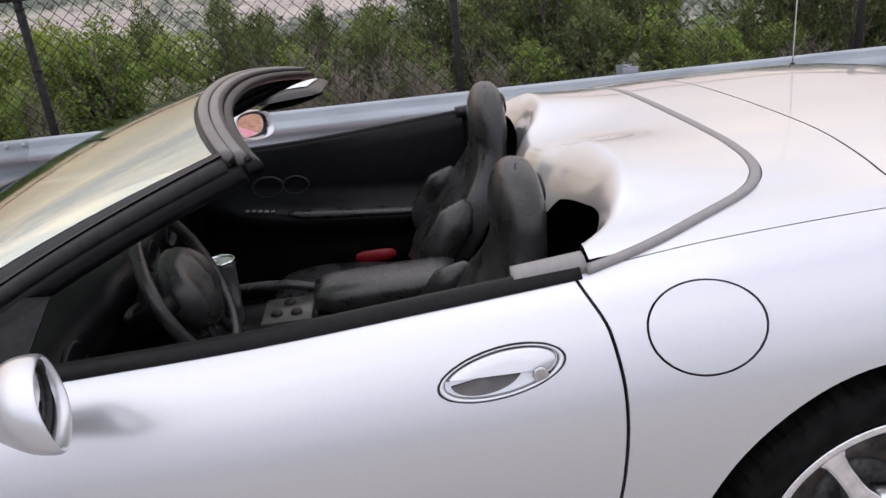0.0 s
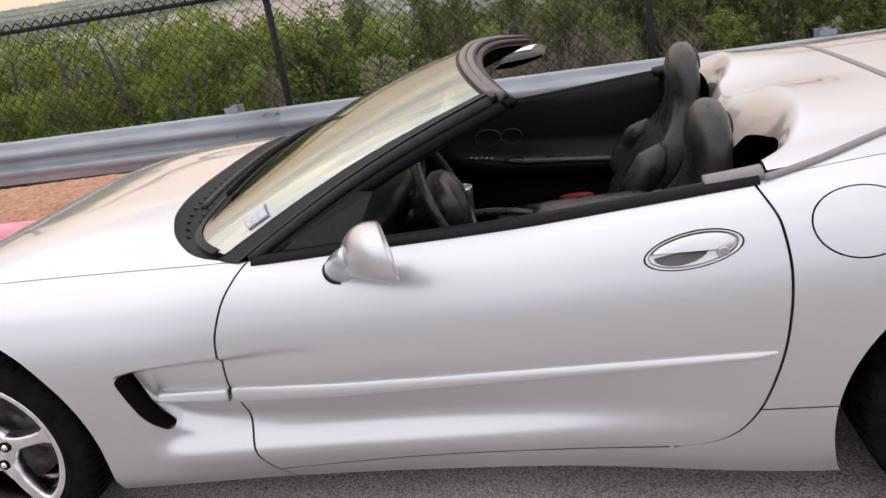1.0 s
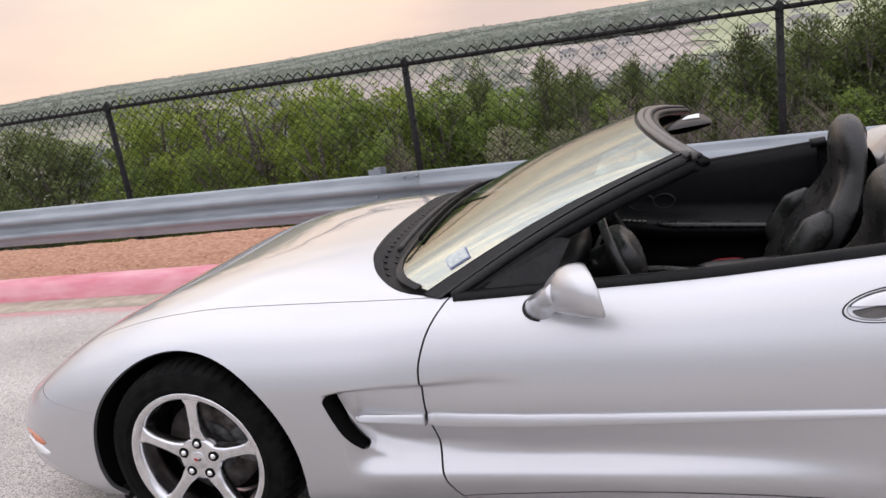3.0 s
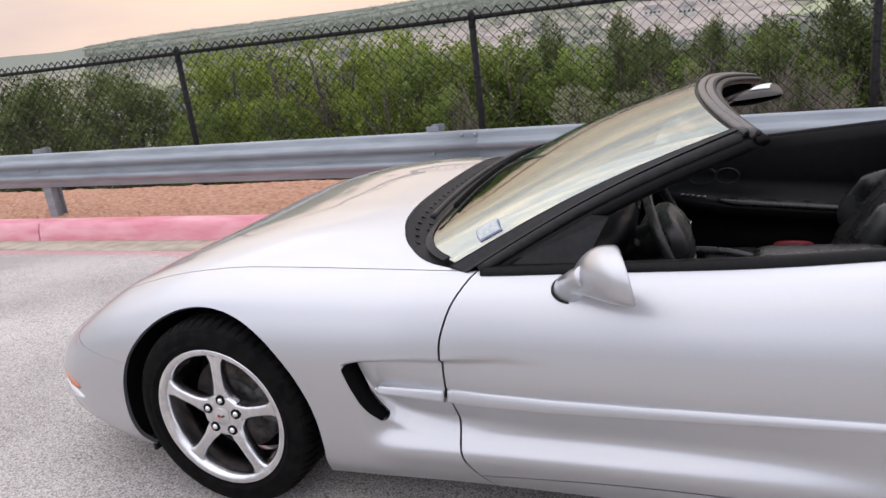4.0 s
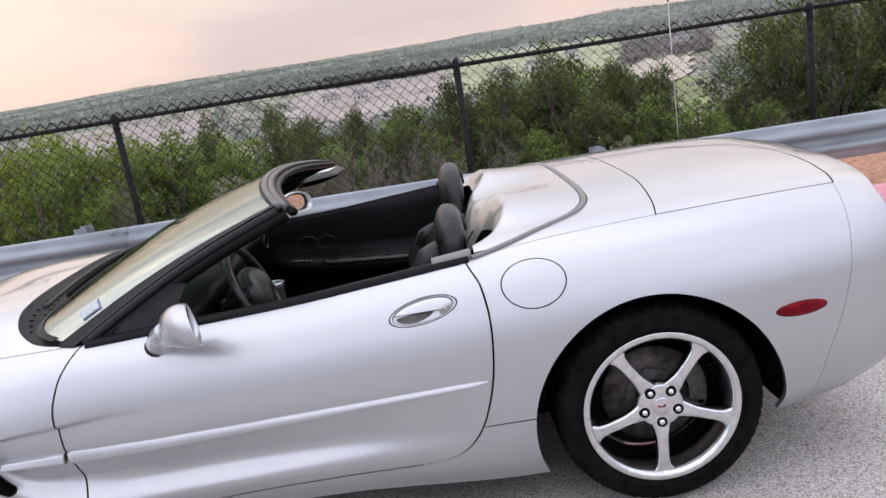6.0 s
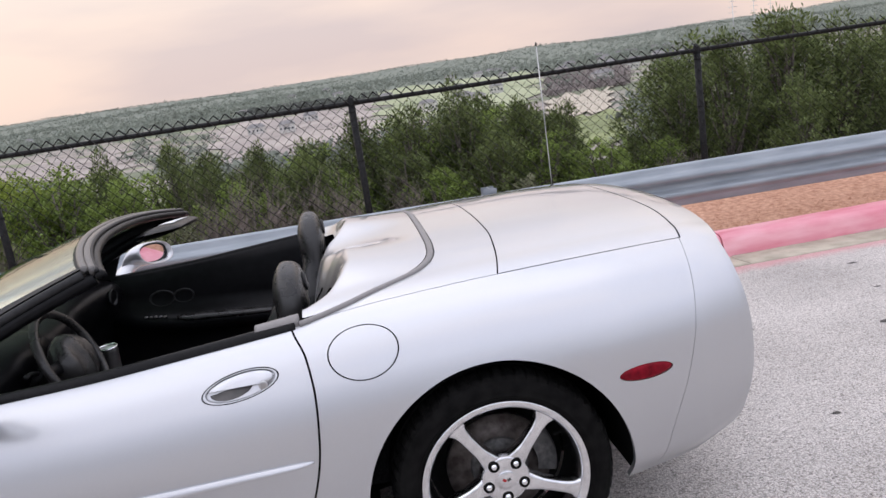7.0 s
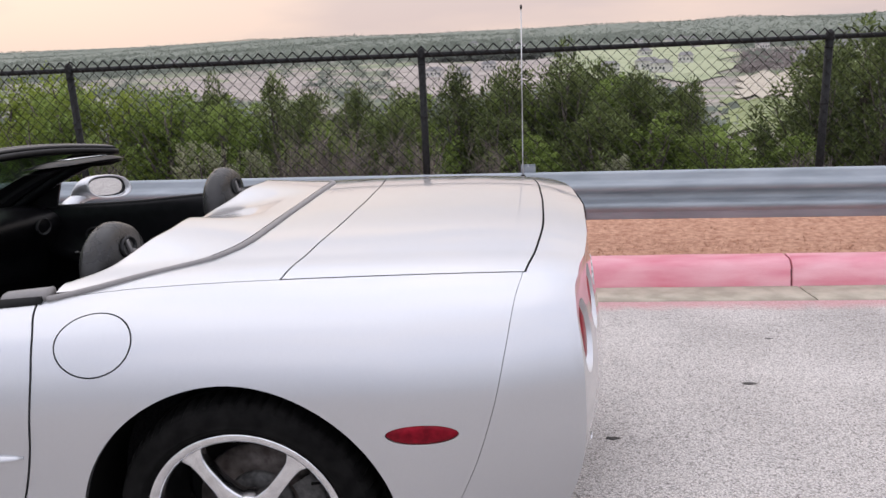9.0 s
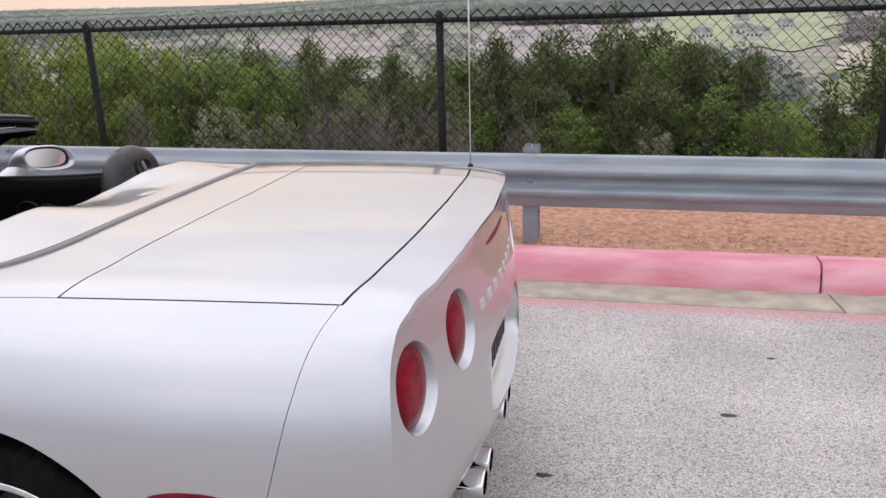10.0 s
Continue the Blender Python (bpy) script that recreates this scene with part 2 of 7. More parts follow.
    mr.inputs[1].default_value, mr.inputs[2].default_value = 1.86, 2.0
    mr.inputs[3].default_value, mr.inputs[4].default_value = 0.0, 0.62
    l.new(ad.outputs[0], mr.inputs[0])
    m3 = n.new("ShaderNodeMix")
    m3.data_type = "RGBA"
    l.new(mr.outputs[0], m3.inputs[0])
    l.new(m4.outputs[2], m3.inputs[6])
    m3.inputs[7].default_value = (0.60, 0.26, 0.27, 1)
    l.new(m3.outputs[2], bs.inputs["Base Color"])
    bu = n.new("ShaderNodeBump")
    bu.inputs["Strength"].default_value, bu.inputs["Distance"].default_value = 0.8, 0.003
    iv = n.new("ShaderNodeMath")
    iv.operation = "SUBTRACT"
    iv.inputs[0].default_value = 1.0
    l.new(vo.outputs["Distance"], iv.inputs[1])
    l.new(iv.outputs[0], bu.inputs["Height"])
    l.new(bu.outputs[0], bs.inputs["Normal"])
    return m


M["asphalt"] = asphalt()
M["concrete"] = vary(mat("concrete", (0.4, 0.36, 0.29), 0.85), (0.36, 0.32, 0.25), (0.52, 0.465, 0.37), 7, 8.0, bump=0.002, bump_scale=160)
M["pink"] = vary(mat("faded_red_paint", (0.6, 0.2, 0.24), 0.7), (0.72, 0.22, 0.28), (0.88, 0.48, 0.53), 6, 9.0, 0.3, 0.7, bump=0.0015, bump_scale=120, stretch=(0.35, 1.5, 1.5))
M["soil"] = vary(mat("granite_gravel", (0.35, 0.2, 0.13), 0.95), (0.38, 0.185, 0.115), (0.60, 0.35, 0.235), 22, 10.0, bump=0.012, bump_scale=70)
M["galv"] = vary(mat("galvanised_steel", (0.36, 0.4, 0.44), 0.5, 0.35), (0.25, 0.28, 0.305), (0.33, 0.36, 0.39), 5, 8.0, rough=(0.40, 0.55), stretch=(0.6, 3, 3))
M["fence"] = vary(mat("black_fence", (0.012, 0.012, 0.013), 0.55, Specular_IOR_Level=0.2), (0.009, 0.0095, 0.010), (0.018, 0.0185, 0.019), 30)


def leaf_mat(name, a, b, trans=0.35, rough=0.55):
    """Leaves that differ one by one and let some light through."""
    m = mat(name, a, rough, Specular_IOR_Level=0.12)
    n, l = m.node_tree.nodes, m.node_tree.links
    bs = n["Principled BSDF"]
    geo = n.new("ShaderNodeNewGeometry")
    tc = n.new("ShaderNodeTexCoord")
    no = n.new("ShaderNodeTexNoise")
    no.inputs["Scale"].default_value, no.inputs["Detail"].default_value = 1.6, 3.0
    l.new(tc.outputs["Object"], no.inputs[0])
    ad = n.new("ShaderNodeMath")
    ad.operation = "MULTIPLY_ADD"
    ad.inputs[1].default_value = 0.55
    l.new(geo.outputs["Random Per Island"], ad.inputs[0])
    sc = n.new("ShaderNodeMath")
    sc.operation = "MULTIPLY_ADD"
    sc.inputs[1].default_value, sc.inputs[2].default_value = 1.5, -0.52
    l.new(no.outputs[0], sc.inputs[0])
    l.new(sc.outputs[0], ad.inputs[2])
    oi = n.new("ShaderNodeObjectInfo")
    a2 = n.new("ShaderNodeMath")
    a2.operation = "MULTIPLY_ADD"
    a2.inputs[1].default_value = 0.3
    l.new(oi.outputs["Random"], a2.inputs[0])
    l.new(ad.outputs[0], a2.inputs[2])
    cr = n.new("ShaderNodeValToRGB")
    cr.color_ramp.elements[0].position, cr.color_ramp.elements[0].color = 0.1, (*a, 1)
    cr.color_ramp.elements[1].position, cr.color_ramp.elements[1].color = 1.0, (*b, 1)
    l.new(a2.outputs[0], cr.inputs[0])
    l.new(cr.outputs[0], bs.inputs["Base Color"])
    tr = n.new("ShaderNodeBsdfTranslucent")
    l.new(cr.outputs[0], tr.inputs[0])
    mx = n.new("ShaderNodeMixShader")
    mx.inputs[0].default_value = trans
    out = n["Material Output"]
    l.new(bs.outputs[0], mx.inputs[1])
    l.new(tr.outputs[0], mx.inputs[2])
    l.new(mx.outputs[0], out.inputs[0])
    return m


M["juniper"] = leaf_mat("juniper_needles", (0.028, 0.041, 0.016), (0.22, 0.27, 0.098), 0.32)
M["oak"] = leaf_mat("oak_leaves", (0.050, 0.080, 0.018), (0.30, 0.40, 0.10), 0.42)
M["spring"] = leaf_mat("spring_leaves", (0.075, 0.115, 0.018), (0.38, 0.47, 0.095), 0.5)
M["pale_leaf"] = leaf_mat("pale_leaves", (0.12, 0.14, 0.07), (0.40, 0.41, 0.26), 0.35)
M["bark"] = vary(mat("bark", (0.12, 0.1, 0.08), 0.9), (0.075, 0.06, 0.05), (0.20, 0.175, 0.15), 18, 6.0, bump=0.004, bump_scale=60)
M["twig"] = vary(mat("dry_twigs", (0.2, 0.17, 0.14), 0.9), (0.12, 0.10, 0.085), (0.26, 0.22, 0.19), 12)
# pale grey-green: the haze over distant trees is painted into the leaf colour
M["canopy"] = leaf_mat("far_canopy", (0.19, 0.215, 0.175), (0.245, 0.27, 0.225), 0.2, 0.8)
M["wall_pale"] = vary(mat("pale_render", (0.6, 0.58, 0.54), 0.8), (0.5, 0.48, 0.44), (0.7, 0.68, 0.65), 0.4)
M["roof_grey"] = vary(mat("grey_shingle", (0.2, 0.19, 0.19), 0.85), (0.15, 0.145, 0.14), (0.27, 0.26, 0.26), 0.7)
M["pane"] = mat("dark_pane", (0.04, 0.05, 0.06), 0.1)
# ---- mesh helpers ----
def obj_from(name, verts, faces, material, parent=None, label="", smooth=True, normals=None):
    me = bpy.data.meshes.new(name)
    me.from_pydata([tuple(map(float, v)) for v in verts], [], [tuple(map(int, f)) for f in faces])
    me.update()
    if smooth:
        me.polygons.foreach_set("use_smooth", [True] * len(me.polygons))
    if normals is not None:
        me.normals_split_custom_set_from_vertices([tuple(map(float, v)) for v in normals])
    me.materials.append(material)
    ob = new(name, me)
    if parent is not None:
        ob.parent = parent
    if label:
        tagged(ob, label)
    return ob


def part(name, bm, material, parent, label="", smooth=True, angle=35):
    me = bpy.data.meshes.new(name)
    bm.normal_update()
    if smooth:
        for f in bm.faces:
            f.smooth = True
        for e in bm.edges:
            if len(e.link_faces) == 2 and e.calc_face_angle(0) > radians(angle):
                e.smooth = False
    bm.to_mesh(me)
    bm.free()
    me.materials.append(material)
    ob = new(name, me)
    ob.parent = parent
    if label:
        tagged(ob, label)
    return ob


def empty(name, loc=(0, 0, 0)):
    ob = new(name)
    ob.empty_display_size = 0.1
    ob.location = loc
    return ob


def box(bm, cx, cy, cz, sx, sy, sz, m=None, bevel=0.0):
    r = bmesh.ops.create_cube(bm, size=1.0)
    vs = r["verts"]
    bmesh.ops.scale(bm, vec=(sx, sy, sz), verts=vs)
    if bevel:
        es = list({e for v in vs for e in v.link_edges})
        r2 = bmesh.ops.bevel(bm, geom=es, offset=bevel, segments=2, profile=0.5, affect="EDGES")
        vs = list({v for f in r2["faces"] for v in f.verts} | {v for v in vs if v.is_valid})
    mm = Matrix.Translation((cx, cy, cz)) @ (m or Matrix())
    bmesh.ops.transform(bm, matrix=mm, verts=vs)
    return vs


def spline(pts, n):
    """Catmull-Rom through points of any dimension, n samples."""
    p = np.array(pts, float)
    d = np.r_[0, np.cumsum(np.maximum(np.linalg.norm(np.diff(p, axis=0), axis=1), 1e-9) ** 0.6)]
    m = np.gradient(p, d, axis=0) if len(p) > 2 else np.repeat((p[1:] - p[:1]) / d[-1], 2, 0)
    t = np.linspace(0, d[-1], n)
    i = np.clip(np.searchsorted(d, t, side="right") - 1, 0, len(d) - 2)
    h = (d[i + 1] - d[i])
    s = ((t - d[i]) / h)[:, None]
    h = h[:, None]
    return (2 * s**3 - 3 * s**2 + 1) * p[i] + (s**3 - 2 * s**2 + s) * h * m[i] + (-2 * s**3 + 3 * s**2) * p[i + 1] + (s**3 - s**2) * h * m[i + 1]


def curve1(knots):
    """Smooth function through (x, value) knots, held flat past the ends."""
    k = np.array(knots, float)
    xs, ys = k[:, 0], k[:, 1]
    dx, dy = np.diff(xs), np.diff(ys) / np.diff(xs)
    m = np.zeros(len(xs))
    m[0], m[-1] = dy[0], dy[-1]
    for i in range(1, len(xs) - 1):
        if dy[i - 1] * dy[i] > 0:
            w1, w2 = 2 * dx[i] + dx[i - 1], dx[i] + 2 * dx[i - 1]
            m[i] = (w1 + w2) / (w1 / dy[i - 1] + w2 / dy[i])

    def f(x):
        x = np.clip(np.asarray(x, float), xs[0], xs[-1])
        i = np.clip(np.searchsorted(xs, x, side="right") - 1, 0, len(xs) - 2)
        h = dx[i]
        s = (x - xs[i]) / h
        return (2 * s**3 - 3 * s**2 + 1) * ys[i] + (s**3 - 2 * s**2 + s) * h * m[i] + (-2 * s**3 + 3 * s**2) * ys[i + 1] + (s**3 - s**2) * h * m[i + 1]

    return f


def frames_along(p, up=(0, 0, 1), closed=False):
    t = np.gradient(p, axis=0)
    if closed:
        t = np.roll(p, -1, 0) - np.roll(p, 1, 0)
    t /= np.maximum(np.linalg.norm(t, axis=1, keepdims=True), 1e-9)
    side = np.cross(t, np.array(up, float))
    side /= np.maximum(np.linalg.norm(side, axis=1, keepdims=True), 1e-9)
    return t, side, np.cross(side, t)


def sweep(path, profile, up=(0, 0, 1), closed=False, caps=True, scale=None):
    """Verts and faces of a closed profile (a, b) carried along a path; a to the side, b up."""
    p, q = np.array(path, float), np.array(profile, float)
    _, sd, u = frames_along(p, up, closed)
    n, k = len(p), len(q)
    sc = np.ones(n) if scale is None else np.asarray(scale, float)
    v = p[:, None] + sd[:, None] * (q[None, :, 0:1] * sc[:, None, None]) + u[:, None] * (q[None, :, 1:2] * sc[:, None, None])
    f = []
    for i in range(n if closed else n - 1):
        a, b = i * k, ((i + 1) % n) * k
        for j in range(k):
            j2 = (j + 1) % k
            f.append((a + j, a + j2, b + j2, b + j))
    if caps and not closed:
        f.append(tuple(range(k))[::-1])
        f.append(tuple(range((n - 1) * k, n * k)))
    return v.reshape(-1, 3), f


def circle(r, k=8, ry=None, power=1.0):
    a = np.arange(k) * 2 * math.pi / k
    c, s = np.cos(a), np.sin(a)
    return np.c_[r * np.sign(c) * np.abs(c) ** power, (ry or r) * np.sign(s) * np.abs(s) ** power]


def tube(path, r, k=8, **kw):
    return sweep(path, circle(r, k), **kw)


def lathe(profile, n=48, axis="y"):
    """A profile of (radius, along) turned round the y axis."""
    q = np.array(profile, float)
    k = len(q)
    a = np.arange(n) * 2 * math.pi / n
    v = np.stack([np.cos(a)[:, None] * q[:, 0], np.broadcast_to(q[:, 1], (n, k)), np.sin(a)[:, None] * q[:, 0]], -1)
    f = [(i * k + j, i * k + j + 1, ((i + 1) % n) * k + j + 1, ((i + 1) % n) * k + j) for i in range(n) for j in range(k - 1)]
    return v.reshape(-1, 3), f


def grid_faces(n, k):
    return [(i * k + j, i * k + j + 1, (i + 1) * k + j + 1, (i + 1) * k + j) for i in range(n - 1) for j in range(k - 1)]


def join(*pieces):
    vs, fs, o = [], [], 0
    for v, f in pieces:
        vs.append(np.asarray(v, float))
        fs += [tuple(i + o for i in q) for q in f]
        o += len(v)
    return np.concatenate(vs), fs


def clip_by(a, faces, f):
    """Keeps the part of a mesh (rows a: place and more) where f, one value a vertex, is negative."""
    inside = f < 0
    out, made, rows = [], {}, []
    n0 = len(a)
    for q in faces:
        c = [inside[i] for i in q]
        if all(c):
            out.append(q)
        elif any(c):
            poly = []
            for i, j in zip(q, (*q[1:], q[0])):
                if inside[i]:
                    poly.append(i)
                if inside[i] != inside[j]:
                    key = (i, j) if i < j else (j, i)
                    if key not in made:
                        s = f[key[0]] / (f[key[0]] - f[key[1]])
                        made[key] = n0 + len(rows)
                        rows.append(a[key[0]] + s * (a[key[1]] - a[key[0]]))
                    poly.append(made[key])
            if len(poly) > 2:
                out.append(tuple(poly))
    if rows:
        a = np.concatenate([a, np.array(rows)])
    used = np.unique(np.concatenate([np.array(q) for q in out])) if out else np.array([], int)
    remap = -np.ones(len(a), int)
    remap[used] = np.arange(len(used))
    return a[used], [tuple(int(remap[i]) for i in q) for q in out]
# ---- the car: body surface ----
# x runs from the front axle to the tail, y across (the driver's side is negative), z up from the road
W_MAX = curve1([(-0.99, 0.0), (-0.98, 0.25), (-0.94, 0.51), (-0.87, 0.69), (-0.8, 0.775), (-0.72, 0.826), (-0.62, 0.864), (-0.4, 0.899), (-0.2, 0.914), (0.0, 0.922), (0.4, 0.928), (0.8, 0.927), (1.2, 0.935), (1.6, 0.944), (2.13, 0.951), (2.6, 0.955), (3.03, 0.951), (3.19, 0.936), (3.32, 0.917), (3.42, 0.898), (3.49, 0.883), (3.53, 0.874), (3.56, 0.864)])
W_SHO = curve1([(-0.99, 0.0), (-0.98, 0.2), (-0.94, 0.38), (-0.87, 0.53), (-0.72, 0.68), (-0.4, 0.728), (-0.1, 0.738), (0.116, 0.738), (0.6, 0.755), (0.75, 0.775), (0.944, 0.79), (1.3, 0.787), (2.118, 0.775), (2.4, 0.764), (2.748, 0.753), (3.1, 0.735), (3.345, 0.71), (3.45, 0.702), (3.52, 0.694), (3.56, 0.688)])
Z_SHO = curve1([(-0.99, 0.37), (-0.94, 0.41), (-0.86, 0.475), (-0.706, 0.555), (-0.4, 0.70), (-0.1, 0.765), (0.116, 0.782), (0.4, 0.785), (0.6, 0.787), (0.75, 0.793), (0.944, 0.80), (1.24, 0.812), (1.55, 0.824), (1.84, 0.846), (2.118, 0.869), (2.4, 0.895), (2.748, 0.909), (3.1, 0.913), (3.345, 0.909), (3.45, 0.905), (3.52, 0.899), (3.56, 0.893)])
Z_MID = curve1([(-0.99, 0.39), (-0.93, 0.44), (-0.7, 0.575), (-0.45, 0.705), (-0.1, 0.808), (0.2, 0.855), (0.45, 0.870), (0.6, 0.875), (2.1, 0.925), (2.4, 0.945), (2.75, 0.957), (3.1, 0.96), (3.35, 0.953), (3.45, 0.946), (3.52, 0.937), (3.56, 0.93)])
Z_BOT = curve1([(-0.99, 0.24), (-0.8, 0.215), (-0.62, 0.19), (-0.45, 0.152), (0.0, 0.15), (0.4, 0.155), (0.89, 0.168), (1.2, 0.179), (1.6, 0.186), (2.26, 0.152), (2.66, 0.19), (3.04, 0.235), (3.3, 0.25), (3.45, 0.262), (3.56, 0.275)])
I_BOT = curve1([(-0.99, 0.0), (-0.7, 0.06), (0.0, 0.06), (0.85, 0.078), (2.27, 0.06), (3.0, 0.07), (3.4, 0.10), (3.56, 0.10)])
COVE = curve1([(0.54, 0.0), (0.62, 0.9), (0.70, 1.0), (1.2, 1.0), (1.6, 0.75), (1.95, 0.2), (2.08, 0.0)])
FRAC = (0.0, 0.11, 0.215, 0.305, 0.42, 0.53, 0.69, 0.81, 0.905, 0.966, 1.0)
SHO = 10


def section(u):
    """Control points of the half section at u: rows of half-width and height."""
    w, ws, zs, zm, zb = W_MAX(u), W_SHO(u), Z_SHO(u), Z_MID(u), Z_BOT(u)
    c = COVE(u)
    k = min(1.0, w / 0.7)
    inset = (I_BOT(u), k * (0.02 + 0.012 * c), k * (0.006 + 0.002 * c), k * (0.002 + 0.044 * c), k * 0.027 * c, 0.0, 0.055 * (w - ws), 0.21 * (w - ws), 0.43 * (w - ws), 0.71 * (w - ws), w - ws)
    rows = [(w - i, zb + (zs - zb) * f) for i, f in zip(inset, FRAC)]
    for r in (0.8, 0.55, 0.27, 0.0):
        rows.append((ws * r, zs + (zm - zs) * (1 - r ** (3.5 + 1.8 * min(1.0, max(0.0, (0.6 - u) / 0.3))))))
    return np.array(rows)


X_END = curve1([(0, 3.40), (1, 3.435), (2, 3.458), (3, 3.474), (4, 3.484), (5, 3.486), (6, 3.482), (7, 3.475), (8, 3.468), (9, 3.467), (10, 3.478), (11, 3.505), (12, 3.525), (14, 3.545)])


def loft():
    us = np.concatenate([-0.99 + 0.09 * np.linspace(0, 1, 14)[:-1] ** 2, np.linspace(-0.9, 0.46, 114)[:-1], np.linspace(0.46, 0.9, 110)[:-1], np.linspace(0.9, 3.4, 210)[:-1], 3.4 + 0.16 * np.linspace(0, 1, 26) ** 0.8])
    ref = section(1.2)
    t = np.r_[0, np.cumsum(np.linalg.norm(np.diff(ref, axis=0), axis=1))]
    tv, vv = [], []
    for j in range(len(t) - 1):
        n = max(3, int(round((t[j + 1] - t[j]) / (0.005 if 1 < j < 6 else 0.012))))
        tv += list(t[j] + (t[j + 1] - t[j]) * np.arange(n) / n)
        vv += list(j + np.arange(n) / n)
    tv, vv = np.array(tv + [t[-1]]), np.array(vv + [len(t) - 1.0])
    i = np.clip(np.searchsorted(t, tv, side="right") - 1, 0, len(t) - 2)
    h = (t[i + 1] - t[i])
    s = ((tv - t[i]) / h)[:, None]
    h = h[:, None]
    P = np.zeros((len(us), len(tv), 3))
    xe = X_END(vv)
    for a, u in enumerate(us):
        c = section(u)
        m = np.gradient(c, t, axis=0)
        m[-1, 1] = 0
        q = (2 * s**3 - 3 * s**2 + 1) * c[i] + (s**3 - 2 * s**2 + s) * h * m[i] + (-2 * s**3 + 3 * s**2) * c[i + 1] + (s**3 - s**2) * h * m[i + 1]
        P[a, :, 0] = u if u < 3.3 else 3.3 + (u - 3.3) * (xe - 3.3) / 0.26
        P[a, :, 1] = -q[:, 0]
        P[a, :, 2] = q[:, 1]
    # scallop that runs back from the fender vent
    X, Z = P[..., 0], P[..., 2]

    def sm(v, w):
        k = np.clip(v / w, 0, 1)
        return k * k * (3 - 2 * k)

    top = np.interp(X, [0.46, 0.495, 0.55, 0.633, 0.72, 0.805, 0.97], [0.54, 0.561, 0.573, 0.581, 0.589, 0.595, 0.612])
    low = np.interp(X, [0.484, 0.492, 0.511, 0.534, 0.561, 0.589, 0.619, 0.658, 0.724, 0.82, 1.0], [0.60, 0.548, 0.50, 0.452, 0.411, 0.380, 0.357, 0.343, 0.336, 0.338, 0.35])
    fade = np.interp(X, [0.47, 0.495, 0.58, 0.66, 0.80, 0.92, 1.1], [0.0, 1.0, 1.0, 0.80, 0.46, 0.20, 0.0])
    gap = np.minimum((X - np.interp(Z, [0.30, 0.343, 0.357, 0.380, 0.411, 0.452, 0.50, 0.548, 0.60], [0.72, 0.658, 0.619, 0.589, 0.561, 0.534, 0.511, 0.492, 0.484])) * 2.4, (Z - low) * 0.45)
    d = 0.05 * sm(top - Z, 0.022) * sm(gap, 0.026) * fade
    P[..., 1] += d * (np.arange(len(vv)) < np.searchsorted(vv, 8))
    gu, gv = np.gradient(P, axis=0), np.gradient(P, axis=1)
    N = np.cross(gv, gu)
    N /= np.maximum(np.linalg.norm(N, axis=2, keepdims=True), 1e-9)
    if N[100, 40, 1] > 0:
        N = -N
    N[:, -1, 1] = 0
    uu, v2 = np.meshgrid(us, vv, indexing="ij")
    a = np.concatenate([P, N, uu[..., None], v2[..., None]], 2).reshape(-1, 8)
    n, k = len(us), len(vv)
    f = [(p * k + q, p * k + q + 1, (p + 1) * k + q + 1, (p + 1) * k + q) for p in range(n - 1) for q in range(k - 1)]
    return a, f


BODY_A, BODY_F = loft()
GAP = 0.0032


def flip_side(a, f):
    b = a.copy()
    b[:, 1] *= -1
    b[:, 4] *= -1
    return b, [q[::-1] for q in f]


def panel(name, fields, parent, material, label="", sides="L", lip=0.014, src=None):
    """One sheet of bodywork: the part of the surface where all fields are negative, with folded edges."""
    a, f = src or (BODY_A, BODY_F)
    for fn in fields:
        a, f = clip_by(a, f, fn(a))
    return sheet(name, a, f, parent, material, label, sides, lip)


def sheet(name, a, f, parent, material, label="", sides="L", lip=0.014):
    count = {}
    for q in f:
        for i, j in zip(q, (*q[1:], q[0])):
            count[(i, j)] = count.get((i, j), 0) + 1
    edge = [(i, j) for (i, j) in count if (j, i) not in count and not (abs(a[i, 1]) < 1e-6 and abs(a[j, 1]) < 1e-6)]
    ids = sorted({i for e in edge for i in e})
    pos = {i: k for k, i in enumerate(ids)}
    n0, m = len(a), len(ids)
    if lip and m:
        b1, b2 = a[ids].copy(), a[ids].copy()
        b2[:, :3] -= b2[:, 3:6] * lip
        a = np.concatenate([a, b1, b2])
        f = list(f) + [(n0 + pos[j], n0 + pos[i], n0 + m + pos[i], n0 + m + pos[j]) for i, j in edge]
    out = []
    if sides == "both":
        b, g = flip_side(a, f)
        n = len(a)
        mid = np.abs(a[:, 1]) < 1e-6
        g = [tuple(i if mid[i] else i + n for i in q) for q in g]
        out.append(finish(name, np.concatenate([a, b]), list(f) + g, parent, material, label))
        return out[0]
    out = finish(name, a, f, parent, material, label)
    if sides == "LR":
        finish(name, *flip_side(a, f), parent, material, label)
    return out


def finish(name, a, f, parent, material, label):
    me_n = a[:, 3:6]
    ob = obj_from(name, a[:, :3], f, material, parent, label)
    me = ob.data
    me.update()
    # edges of the folds keep their own shading; the sheet takes the surface's normals
    cn = np.zeros((len(me.vertices), 3), np.float32).ravel()
    me.vertices.foreach_get("normal", cn)
    cn = cn.reshape(-1, 3)
    dot = (cn * me_n).sum(1)
    use = np.where((dot > 0.75)[:, None], me_n, cn)
    me.normals_split_custom_set_from_vertices([tuple(map(float, v)) for v in use])
    return ob


